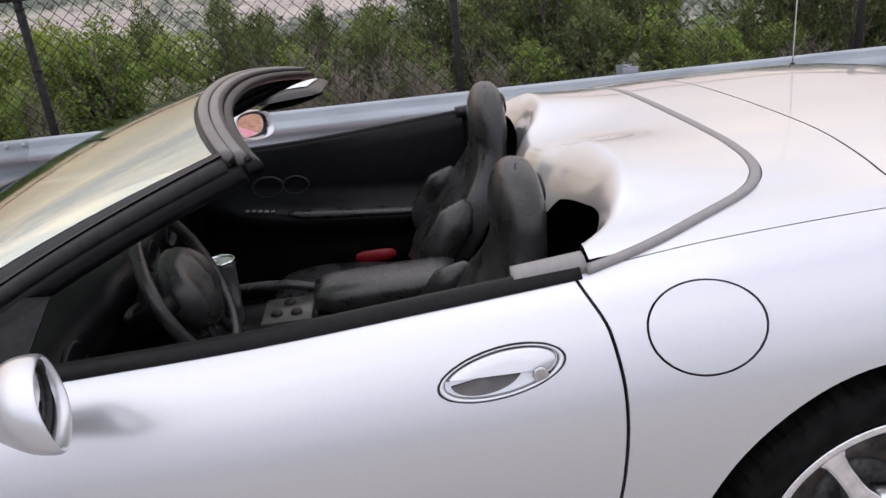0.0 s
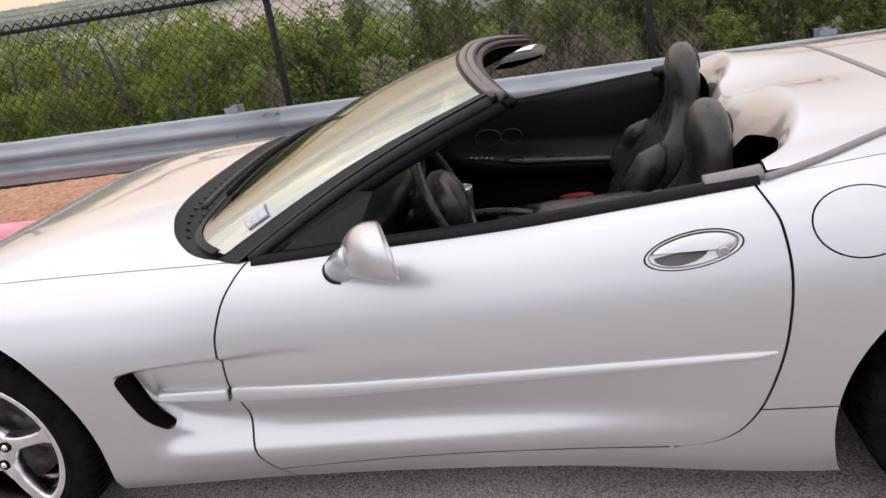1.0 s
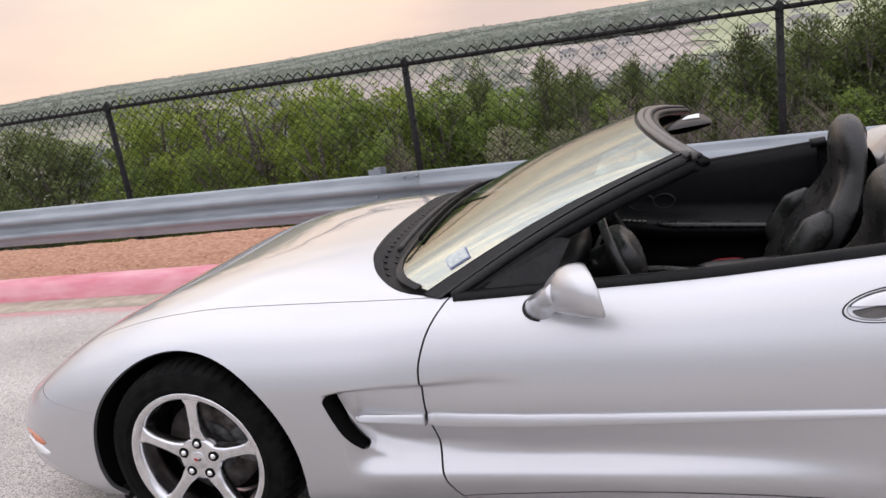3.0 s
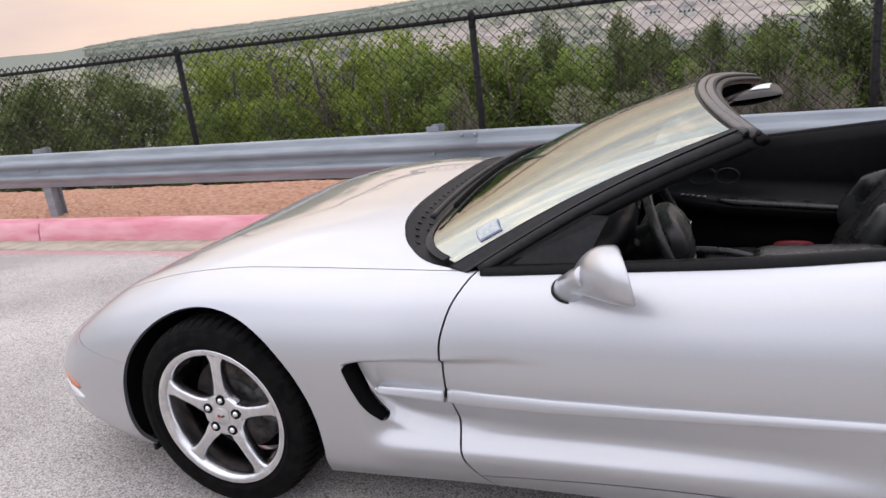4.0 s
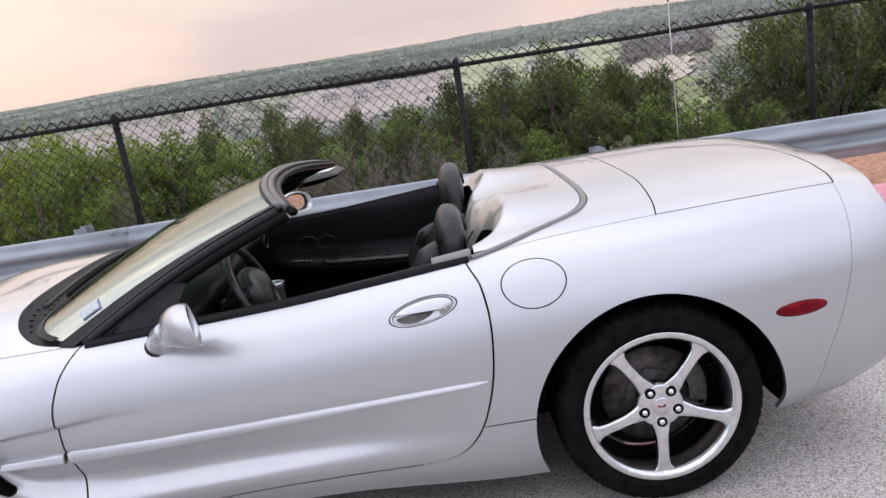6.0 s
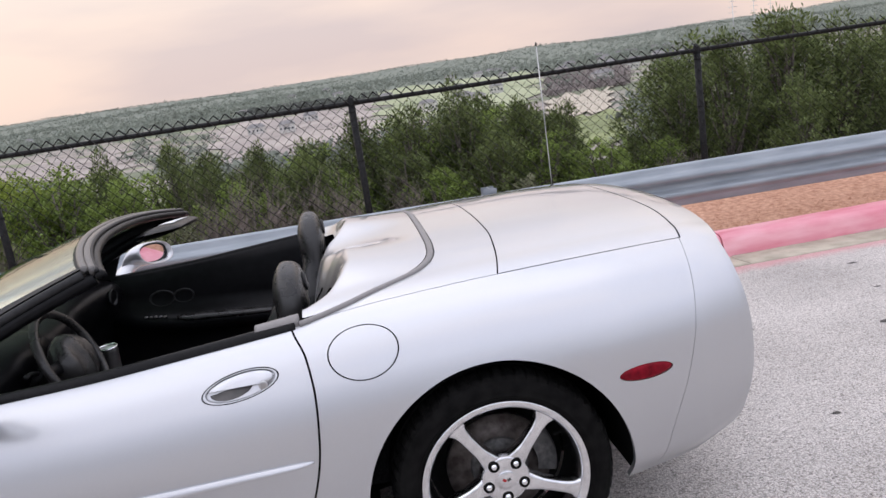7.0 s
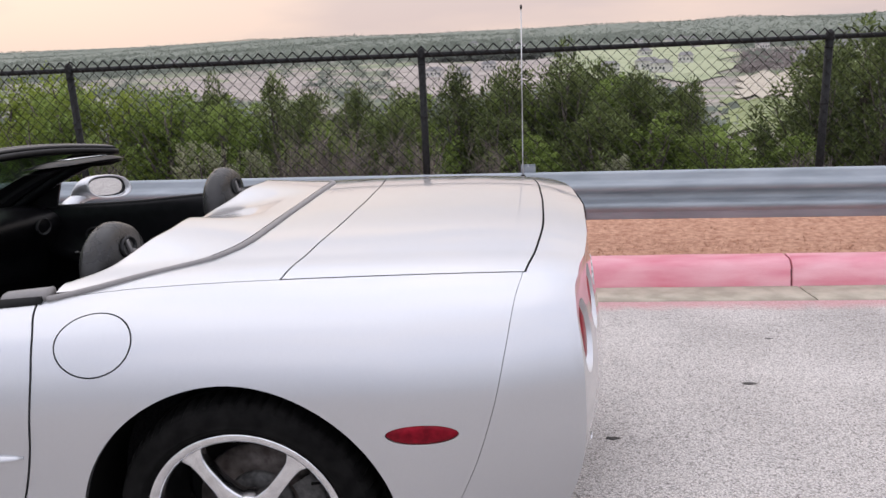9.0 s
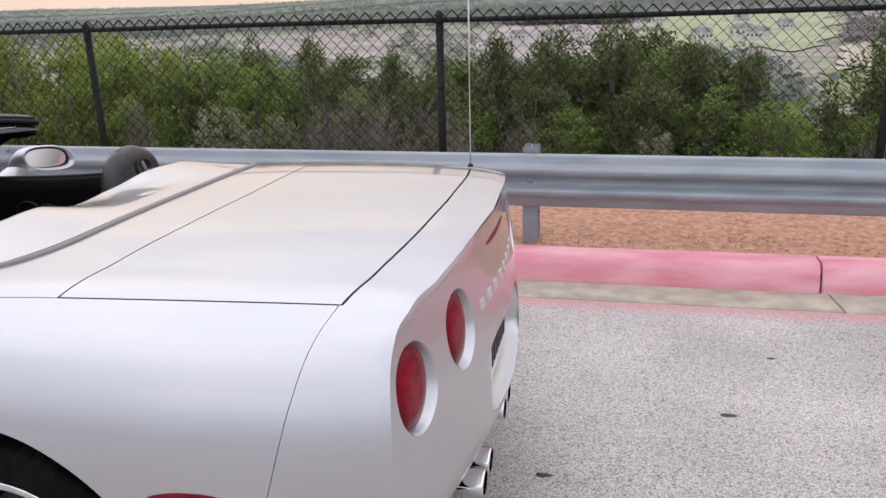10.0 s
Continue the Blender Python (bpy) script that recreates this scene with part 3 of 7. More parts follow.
# seams
DOOR_F = curve1([(0.1, 0.945), (0.217, 0.868), (0.331, 0.824), (0.394, 0.814), (0.5, 0.802), (0.62, 0.80), (0.704, 0.82), (0.786, 0.872), (0.81, 0.905)])
DOOR_R = curve1([(0.26, 1.75), (0.273, 1.93), (0.289, 2.004), (0.328, 2.063), (0.416, 2.116), (0.58, 2.158), (0.707, 2.168), (0.80, 2.158), (0.87, 2.122), (0.9, 2.11)])
DOOR_B = curve1([(0.8, 0.205), (0.85, 0.216), (1.0, 0.235), (1.315, 0.262), (1.5, 0.269), (1.8, 0.272), (2.1, 0.272)])
TAIL_S = curve1([(0.2, 3.12), (0.407, 3.186), (0.53, 3.236), (0.68, 3.28), (0.78, 3.302), (0.876, 3.326), (0.912, 3.346)])
TONN = curve1([(0.0, 2.61), (0.30, 2.608), (0.45, 2.60), (0.53, 2.583), (0.59, 2.551), (0.635, 2.502), (0.668, 2.45), (0.703, 2.385), (0.737, 2.31), (0.758, 2.24), (0.777, 2.15), (0.8, 2.0)])
TRUNK_F = curve1([(0.0, 2.816), (0.3, 2.810), (0.55, 2.786), (0.68, 2.765), (0.76, 2.747)])
COWL = curve1([(0.0, 0.522), (0.2, 0.526), (0.45, 0.545), (0.585, 0.59), (0.70, 0.675), (0.745, 0.735), (0.775, 0.82), (0.80, 0.92)])
NOSE_S = curve1([(0.1, -0.25), (0.488, -0.25), (0.496, -0.34), (0.506, -0.44), (0.528, -0.60), (0.545, -0.64), (0.7, -0.66)])
X = lambda a: a[:, 0]
Y = lambda a: -a[:, 1]
Z = lambda a: a[:, 2]
V = lambda a: a[:, 7]
ARCH_F = lambda a, r=0.391: r - np.hypot(X(a) + 0.004, Z(a) - 0.302) - np.where(V(a) > 9, 9, 0)
ARCH_R = lambda a, r=0.398: r - np.hypot(X(a) - 2.657, Z(a) - 0.312) - np.where(V(a) > 9, 9, 0)
FUEL = lambda a, r=0.1015: r - np.hypot(X(a) - 2.318, (Z(a) - 0.803) * 1.0 - (Y(a) - 0.899) * 0.75)
HANDLE = lambda a, s=1.0: 1 - np.hypot(((X(a) - 1.971) * math.cos(0.14) + (Z(a) - 0.762) * math.sin(0.14)) / (0.1095 * s), ((Z(a) - 0.762) * math.cos(0.14) - (X(a) - 1.971) * math.sin(0.14)) / (0.0358 * s))

MARK = lambda a: 1 - np.hypot((X(a) - 3.11 - 0.03 * (Z(a) - 0.595)) / 0.084, (Z(a) - 0.595) / 0.0235)


SLOT = ((0.508, 0.540), (0.527, 0.494), (0.5475, 0.452), (0.573, 0.412), (0.592, 0.388))


def slot(x, z):
    """Distance from the bent middle line of the fender vent."""
    d = np.full(np.shape(x), 9.0)
    for (x0, z0), (x1, z1) in zip(SLOT, SLOT[1:]):
        t = np.clip(((x - x0) * (x1 - x0) + (z - z0) * (z1 - z0)) / ((x1 - x0) ** 2 + (z1 - z0) ** 2), 0, 1)
        d = np.minimum(d, np.hypot(x - x0 - t * (x1 - x0), z - z0 - t * (z1 - z0)))
    return d


def VENT(a):
    return 0.0138 - slot(X(a), Z(a))


car = empty("sports_car")
tagged(car, "silver metallic two-seat convertible sports car with its top down", "car")
body = car
panel("front_bumper", [lambda a: X(a) - NOSE_S(Z(a)) + GAP, lambda a: V(a) - SHO + 0.014, ARCH_F], body, M["paint"], sides="both")
panel("nose_panel", [lambda a: X(a) + 0.66 + GAP, lambda a: SHO + 0.014 - V(a)], body, M["paint"], sides="both")
fender_fields = [lambda a: NOSE_S(Z(a)) + GAP - X(a), lambda a: np.maximum(X(a) - DOOR_F(Z(a)) + GAP, -9), lambda a: V(a) - SHO + 0.014, ARCH_F]
panel("front_fender", fender_fields + [VENT], body, M["paint"], sides="LR")
panel("hood", [lambda a: -0.66 + GAP - X(a), lambda a: X(a) - COWL(Y(a)) + GAP, lambda a: SHO + 0.012 - V(a)], body, M["paint"], "silver clamshell hood", sides="both")
door_fields = [lambda a: DOOR_F(Z(a)) + GAP - X(a), lambda a: X(a) - DOOR_R(Z(a)) + GAP, lambda a: DOOR_B(X(a)) + GAP - Z(a), lambda a: V(a) - SHO]
panel("rocker_panel", [lambda a: DOOR_F(Z(a)) + GAP - X(a), lambda a: Z(a) - np.where(X(a) < 1.9, DOOR_B(X(a)), 0.375) + GAP * 0.6, lambda a: np.where(X(a) > 1.9, DOOR_R(Z(a)) + GAP - X(a), -1.0), ARCH_R, lambda a: X(a) - 2.6], body, M["paint"], sides="LR")
panel("quarter_panel", [lambda a: DOOR_R(Z(a)) + GAP - X(a), lambda a: 0.375 + GAP * 0.6 - Z(a) - np.where(X(a) > 2.5, 1, 0), lambda a: X(a) - TAIL_S(Z(a)) + 0.0007, lambda a: V(a) - SHO + 0.02, ARCH_R, FUEL, MARK], body, M["paint"], sides="L")
ql = panel("quarter_panel", [lambda a: DOOR_R(Z(a)) + GAP - X(a), lambda a: 0.375 + GAP * 0.6 - Z(a) - np.where(X(a) > 2.5, 1, 0), lambda a: X(a) - TAIL_S(Z(a)) + 0.0007, lambda a: V(a) - SHO + 0.02, ARCH_R, MARK], body, M["paint"])
ql.scale.y = -1
panel("rear_deck", [lambda a: 2.0 - X(a), lambda a: TONN(Y(a)) - X(a), lambda a: X(a) - TRUNK_F(Y(a)) + 0.002, lambda a: SHO + 0.006 - V(a)], body, M["paint"], sides="both")
TRUNK_R = curve1([(0.0, 3.412), (0.3, 3.406), (0.6, 3.374), (0.72, 3.346)])
panel("trunk_lid", [lambda a: TRUNK_F(Y(a)) + 0.0028 - X(a), lambda a: X(a) - TRUNK_R(Y(a)) + 0.0028, lambda a: SHO + 0.016 - V(a)], body, M["paint"], "silver trunk lid", sides="both")
panel("tail_top", [lambda a: TRUNK_R(Y(a)) + GAP - X(a), lambda a: SHO - V(a)], body, M["paint"], sides="both", lip=0.02)
panel("rear_bumper_side", [lambda a: TAIL_S(Z(a)) + 0.0007 - X(a), lambda a: V(a) - SHO, ARCH_R, MARK], body, M["paint"], sides="LR")
panel("fuel_door", [lambda a: -FUEL(a, 0.0972)], body, M["paint"], "round silver fuel filler door")
# dark shell behind the seams
shell = BODY_A.copy()
shell[:, :3] -= shell[:, 3:6] * 0.013
sa, sf = shell, BODY_F
sa, sf = clip_by(sa, sf, X(sa) - 3.42)
sa, sf = clip_by(sa, sf, -0.8 - X(sa))
sa, sf = clip_by(sa, sf, np.where(V(sa) > 9.9, np.minimum(X(sa) - COWL(Y(sa)), TONN(Y(sa)) - X(sa)), -0.01))
for fn in (lambda a: ARCH_F(a, 0.409), lambda a: ARCH_R(a, 0.414), lambda a: 0.034 - slot(X(a), Z(a)), lambda a: HANDLE(a, 1.1)):
    sa, sf = clip_by(sa, sf, fn(sa))
sheet("inner_shell", sa, sf, body, M["gap"], "black inner structure", sides="both", lip=0)
# ---- car details ----
NK = int(np.argmax(np.diff(BODY_A[:, 6]) > 1e-12)) + 1
GRID = BODY_A.reshape(-1, NK, 8)
US = GRID[:, 0, 6]
KS = int(np.searchsorted(GRID[0, :, 7], SHO)) + 1


def surf_w(x, z):
    """Half-width of the body side at x and height z."""
    i = int(np.clip(np.searchsorted(US, x), 1, len(US) - 1))
    w = [np.interp(z, GRID[k, :KS, 2], -GRID[k, :KS, 1]) for k in (i - 1, i)]
    t = (x - US[i - 1]) / (US[i] - US[i - 1])
    return float(w[0] + t * (w[1] - w[0]))


def surf_z(x, w):
    """Height of the upper surface at x and half-width w."""
    i = int(np.clip(np.searchsorted(US, x), 1, len(US) - 1))
    z = [np.interp(w, -GRID[k, KS - 1:, 1][::-1], GRID[k, KS - 1:, 2][::-1]) for k in (i - 1, i)]
    t = (x - US[i - 1]) / (US[i] - US[i - 1])
    return float(z[0] + t * (z[1] - z[0]))


def both(name, v, f, material, parent, label=""):
    """A piece on the driver's side and its mirror image."""
    a = obj_from(name, v, f, material, parent, label)
    m = np.array(v, float) * (1, -1, 1)
    b = obj_from(name, m, [q[::-1] for q in f], material, parent, label)
    return a, b


# doors
door_l = panel("door", door_fields + [HANDLE], car, M["paint"], "silver door with a flush oval handle")
door_r = panel("door", door_fields, car, M["paint"], "silver door with a flush oval handle")
door_r.scale.y = -1

# side moulding on the doors and the strake in the vents
def strip_on_side(x0, z0, x1, z1, h0, h1, proud, n=60):
    vs = []
    for i in range(n):
        t = i / (n - 1)
        x, z = x0 + (x1 - x0) * t, z0 + (z1 - z0) * t
        h = h0 + (h1 - h0) * t
        end = min(1.0, 0.6 + t * 40, (1 - t) * 25)
        for dz, dy in ((-0.5, -0.004), (-0.5, 0.9), (-0.43, 1.0), (0.0, 0.82), (0.42, 0.52), (0.5, 0.36), (0.5, -0.004)):
            zz = z + dz * h * (0.4 + 0.6 * end)
            w = max(surf_w(x, z - h * 0.5), surf_w(x, z), surf_w(x, z + h * 0.5)) if dy > 0 else surf_w(x, zz)
            vs.append((x, -(w + dy * proud * (0.3 + 0.7 * end)), zz))
    f = grid_faces(n, 7)
    return vs, f + [tuple(range(7)), tuple(range((n - 1) * 7, n * 7))[::-1]]


v, f = strip_on_side(0.808, 0.481, 2.134, 0.5255, 0.038, 0.015, 0.015)
both("side_moulding", v, f, M["paint"], car, "silver side moulding")
def strake(n=24):
    """Blade that runs from inside the vent to the door, flush with the skin."""
    vs = []
    for i in range(n):
        t = i / (n - 1)
        x, z = 0.580 + 0.2205 * t, 0.4785 + 0.002 * t
        nose = math.sqrt(1 - max(0.0, 1 - t / 0.09) ** 2)
        h = (0.023 + 0.010 * t) * (0.25 + 0.75 * nose)
        w = 0.924 - 0.012 * (1 - t) - 0.010 * (1 - nose)
        for dz, dy in ((-0.5, -0.06), (-0.5, -0.004), (-0.42, 0.0), (-0.2, -0.002), (0.2, -0.006), (0.42, -0.009), (0.5, -0.013), (0.5, -0.06)):
            vs.append((x, -(w + dy), z + dz * h))
    return vs, grid_faces(n, 8) + [tuple(range(8)), tuple(range((n - 1) * 8, n * 8))[::-1]]


v, f = strake()
both("vent_strake", v, f, M["paint"], car)
# vent recess
vv, ff = [], []
ring = []
mid_line = spline([(x, z, 0) for x, z in SLOT], 14)[:, :2]
tang = np.gradient(mid_line, axis=0)
tang /= np.linalg.norm(tang, axis=1, keepdims=True)
left = np.c_[-tang[:, 1], tang[:, 0]]
for k in range(14):
    ring.append((mid_line[k], left[k]))
for j in range(1, 8):
    t = math.pi * j / 8
    ring.append((mid_line[-1], left[-1] * math.cos(t) + tang[-1] * math.sin(t)))
for k in range(13, -1, -1):
    ring.append((mid_line[k], -left[k]))
for j in range(1, 8):
    t = math.pi * j / 8
    ring.append((mid_line[0], -left[0] * math.cos(t) - tang[0] * math.sin(t)))
for c, o in ring:
    for r, d in ((0.0141, 0.0015), (0.015, 0.02), (0.013, 0.10)):
        x, z = c + o * r
        vv.append((x + 0.25 * d, -(surf_w(x, z) - d), z))
n = len(ring)
ff = [(i * 3 + j, i * 3 + j + 1, ((i + 1) % n) * 3 + j + 1, ((i + 1) % n) * 3 + j) for i in range(n) for j in range(2)] + [tuple(i * 3 + 2 for i in range(n))]
both("vent_duct", vv, ff, M["gap"], car, "black vent opening")

# door handles
def on_handle(a, b, d):
    """Place on the door: a along the handle, b across it, d outwards."""
    c, s = math.cos(0.14), math.sin(0.14)
    x, z = 1.971 + a * c - b * s, 0.762 + a * s + b * c
    return (x, -(surf_w(x, z) + d), z)


def handle_piece(fn, n=48, rings=((1.0, 0.0),)):
    vs = []
    for i in range(n):
        t = 2 * math.pi * i / n
        for s, d in rings:
            a, b = fn(t)
            vs.append(on_handle(a * s, b * s, d))
    k = len(rings)
    return vs, [(i * k + j, ((i + 1) % n) * k + j, ((i + 1) % n) * k + j + 1, i * k + j + 1) for i in range(n) for j in range(k - 1)]


ell = lambda t: (0.108 * math.cos(t), 0.034 * math.sin(t))
handle_l = empty("handle")
handle_l.parent = door_l
v, f = handle_piece(ell, 64, ((1.01, -0.004), (1.01, 0.001), (0.99, 0.0015), (0.972, 0.0003), (0.972, -0.006)))
obj_from("gasket", v, f, M["black_trim"], handle_l, "black rubber gasket")
v, f = handle_piece(ell, 64, ((0.972, -0.006), (0.972, 0.001), (0.962, 0.002), (0.92, 0.001), (0.895, -0.002), (0.885, -0.006)))
obj_from("bezel", v, f, M["paint"], handle_l)


def flap(t):
    a, b = 0.093 * math.cos(t), 0.026 * math.sin(t)
    return (a, max(b, -0.003 - 0.012 * (a / 0.09)) + 0.002)


v, f = handle_piece(flap, 64, ((1.0, -0.008), (1.0, -0.001), (0.96, 0.003), (0.5, 0.004), (0.001, 0.004)))
obj_from("paddle", v, f, M["paint"], handle_l)


def pocket(t):
    a, b = 0.060 * math.cos(t) - 0.026, 0.025 * math.sin(t)
    return (a, min(b, 0.0) - 0.001)


v, f = handle_piece(lambda t: (0.104 * math.cos(t), 0.032 * math.sin(t)), 48, ((1.0, -0.008), (0.001, -0.010)))
obj_from("backing", v, f, M["paint"], handle_l)
v, f = handle_piece(pocket, 48, ((1.0, -0.0065), (0.98, -0.0075), (0.001, -0.0078)))
obj_from("pocket", v, f, M["header"], handle_l, "dark finger pocket")
v, f = lathe([(0.0, -0.004), (0.010, -0.004), (0.0125, -0.002), (0.013, 0.006)], 24)
lp = np.array(v) * (1, 0.5, 1) + on_handle(0.061, -0.0155, 0.003)
obj_from("lock", lp, f, M["steel"], handle_l, "round metal door lock")

# side markers
for side in (1, -1):
    vs = []
    n = 48
    rings = ((1.0, -0.004), (1.0, 0.0), (0.93, 0.004), (0.6, 0.006), (0.001, 0.006))
    for i in range(n):
        t = 2 * math.pi * i / n
        for s, d in rings:
            x, z = 3.11 + 0.083 * s * math.cos(t), 0.595 + 0.023 * s * math.sin(t)
            vs.append((x, -side * (surf_w(x, z) + d - 0.004), z))
    fs = [(i * 5 + j, ((i + 1) % n) * 5 + j, ((i + 1) % n) * 5 + j + 1, i * 5 + j + 1) for i in range(n) for j in range(4)]
    obj_from("side_marker", vs, fs if side > 0 else [q[::-1] for q in fs], M["red_lens"], car, "red oval side marker lamp")
    vs = []
    for i in range(24):
        t = 2 * math.pi * i / 24
        for s, d in ((1.0, -0.01), (0.95, 0.004), (0.5, 0.008), (0.001, 0.008)):
            x, z = -0.705 + 0.084 * s * math.cos(t), 0.336 - 0.012 * math.cos(t) + (0.022 - 0.004 * math.cos(t)) * s * math.sin(t)
            vs.append((x, -side * (surf_w(x, z) + d), z))
    fs = [(i * 4 + j, ((i + 1) % 24) * 4 + j, ((i + 1) % 24) * 4 + j + 1, i * 4 + j + 1) for i in range(24) for j in range(3)]
    obj_from("front_lamp", vs, fs if side > 0 else [q[::-1] for q in fs], M["clear_lens"], car, "clear front corner lamp")
    vs = []
    for i in range(24):
        t = 2 * math.pi * i / 24
        for s, d in ((1.0, -0.01), (0.95, 0.003), (0.5, 0.006), (0.001, 0.006)):
            x, z = -0.700 + 0.068 * s * math.cos(t), 0.374 - 0.012 * math.cos(t) + 0.017 * s * math.sin(t)
            vs.append((x, -side * (surf_w(x, z) + d), z))
    obj_from("front_marker", vs, fs if side > 0 else [q[::-1] for q in fs], M["amber"], car, "amber corner lens")

# tail
edge = GRID[-1, :KS, :3]
XC = curve1([(0.27, 3.50), (0.33, 3.555), (0.40, 3.592), (0.47, 3.604), (0.55, 3.60), (0.64, 3.588), (0.72, 3.574), (0.80, 3.56), (0.88, 3.549), (0.935, 3.545)])


def tail_x(y, z):
    w, xe = np.interp(z, edge[:, 2], -edge[:, 1]), np.interp(z, edge[:, 2], edge[:, 0])
    return xe + (XC(z) - xe) * (1 - np.clip(np.abs(y) / w, 0, 1) ** 1.65)


TS = np.sin(np.linspace(-1, 1, 141) * math.pi / 2) * 0.5 + np.linspace(-1, 1, 141) * 0.5
tr = np.concatenate([np.linspace(edge[0, 2], 0.886, 74), [edge[-1, 2]]])
tp = np.zeros((len(tr), len(TS), 3))
for i, z in enumerate(tr):
    w = np.interp(z, edge[:, 2], -edge[:, 1])
    y = TS * w
    top = np.clip((z - 0.80) / (edge[-1, 2] - 0.80), 0, 1) ** 2
    lift = np.array([surf_z(3.555, abs(q)) for q in y]) - edge[-1, 2]
    tp[i] = np.c_[tail_x(y, np.full_like(y, z)), y, z + top * np.maximum(lift, 0)]
gu, gv = np.gradient(tp, axis=0), np.gradient(tp, axis=1)
tn = np.cross(gv, gu)
tn /= np.linalg.norm(tn, axis=2, keepdims=True)
tn *= np.sign(tn[30, 70, 0])
ta = np.concatenate([tp, tn, np.zeros((*tp.shape[:2], 2))], 2).reshape(-1, 8)
tf = grid_faces(len(tr), len(TS))
LIGHTS = [(-0.715, 0.746), (-0.447, 0.76), (0.447, 0.76), (0.715, 0.746)]
LR = 0.092
for y0, z0 in LIGHTS:
    ta, tf = clip_by(ta, tf, LR - np.hypot(ta[:, 1] - y0, ta[:, 2] - z0))
plate_f = lambda a: 1 - ((np.abs(a[:, 1]) / 0.30) ** 6 + (np.abs(a[:, 2] - 0.54) / 0.105) ** 4) ** 0.25
ta, tf = clip_by(ta, tf, plate_f(ta))
bumper = finish("rear_bumper", ta, tf, car, M["paint"], "silver rear bumper cover")
for y0, z0 in LIGHTS:
    lamp = empty("tail_light")
    lamp.parent = car
    rings = ((1.0, 0.0, 0.0), (0.985, 0.003, 0.0), (0.965, 0.010, 0.2), (0.93, 0.026, 0.6), (0.86, 0.030, 0.6))
    vs = []
    xm = float(tail_x(np.array(y0), np.array(z0)))
    for i in range(48):
        t = 2 * math.pi * i / 48
        for s, d, flat in rings:
            y, z = y0 + LR * s * math.cos(t), z0 + LR * s * math.sin(t)
            x = float(tail_x(np.array(y), np.array(z)))
            vs.append((x + (xm - x) * flat * 0.5 - d, y, z))
    fs = [(i * 5 + j, ((i + 1) % 48) * 5 + j, ((i + 1) % 48) * 5 + j + 1, i * 5 + j + 1) for i in range(48) for j in range(4)]
    obj_from("bowl", vs, fs, M["paint"], lamp)
    vs = []
    for i in range(48):
        t = 2 * math.pi * i / 48
        for s, d in ((0.89, 0.030), (0.86, 0.014), (0.55, 0.006), (0.3, 0.004), (0.001, 0.004)):
            y, z = y0 + LR * s * math.cos(t), z0 + LR * s * math.sin(t)
            x = float(tail_x(np.array(y), np.array(z)))
            vs.append((x + (xm - x) * 0.3 - d, y, z))
    fs = [(i * 5 + j, ((i + 1) % 48) * 5 + j, ((i + 1) % 48) * 5 + j + 1, i * 5 + j + 1) for i in range(48) for j in range(4)]
    obj_from("lens", vs, fs, M["red_lens"], lamp, "round red tail light lens")
# number plate recess with the plate
vs, k = [], 0
for i in range(64):
    t = 2 * math.pi * i / 64
    c, s = math.cos(t), math.sin(t)
    r = (abs(c) ** 6 + abs(s) ** 4) ** -0.2
    for sc, d in ((1.003, 0.0), (0.96, 0.02), (0.9, 0.055)):
        y, z = 0.30 * r * c * sc, 0.54 + 0.105 * r * s * sc
        vs.append((float(tail_x(np.array(y), np.array(z))) - d, y, z))
fs = [(i * 3 + j, ((i + 1) % 64) * 3 + j, ((i + 1) % 64) * 3 + j + 1, i * 3 + j + 1) for i in range(64) for j in range(2)] + [tuple(i * 3 + 2 for i in range(64))]
obj_from("plate_recess", vs, fs, M["paint"], car)
plate = empty("number_plate")
plate.parent = car
bm = bmesh.new()
box(bm, 3.548, 0, 0.545, 0.006, 0.32, 0.165, bevel=0.002)
part("frame", bm, M["black_trim"], plate)
bm = bmesh.new()
box(bm, 3.553, 0, 0.545, 0.004, 0.30, 0.145)
part("plate_face", bm, M["white"], plate, "white number plate with dark bars")
for i in range(6):
    bm = bmesh.new()
    box(bm, 3.556, -0.115 + 0.046 * i, 0.545, 0.003, 0.028, 0.07)
    part("bar", bm, M["black_trim"], plate)
# raised shapes on the bumper, third brake light
for i in range(8):
    y0 = -0.27 + 0.077 * i
    vs = []
    for z in (0.742, 0.766):
        for dy in (-0.019, 0.019):
            vs.append((float(tail_x(np.array(y0 + dy), np.array(z))) + 0.0025, y0 + dy, z))
    vs += [(x - 0.006, y, z) for x, y, z in vs]
    obj_from("badge_bar", vs, [(0, 1, 3, 2), (0, 4, 5, 1), (1, 5, 7, 3), (3, 7, 6, 2), (2, 6, 4, 0)], M["badge"], car, "pale raised badge bar", smooth=False)
vs = []
for i in range(17):
    y = -0.15 + 0.3 * i / 16
    h = 0.012 * math.sqrt(max(0.02, 1 - (y / 0.152) ** 2))
    x = float(tail_x(np.array(y), np.array(0.872)))
    vs += [(x - 0.004, y, 0.872 - h), (x + 0.004, y, 0.872 - h * 0.6), (x + 0.003, y, 0.872 + h * 0.6), (x - 0.006, y, 0.872 + h)]
obj_from("brake_light", vs, grid_faces(17, 4), M["red_lens"], car, "slim red third brake light")
# exhaust tips
for y0 in (-0.26, -0.15, 0.15, 0.26):
    v, f = lathe([(0.038, 0.0), (0.043, 0.0), (0.044, 0.006), (0.043, 0.16), (0.037, 0.16), (0.037, 0.0)], 32)
    v = np.array(v)[:, [1, 0, 2]] * (-1, 1, 0.8) + (3.555, y0, 0.228)
    obj_from("exhaust_tip", v, f, M["chrome"], car, "polished exhaust tip")
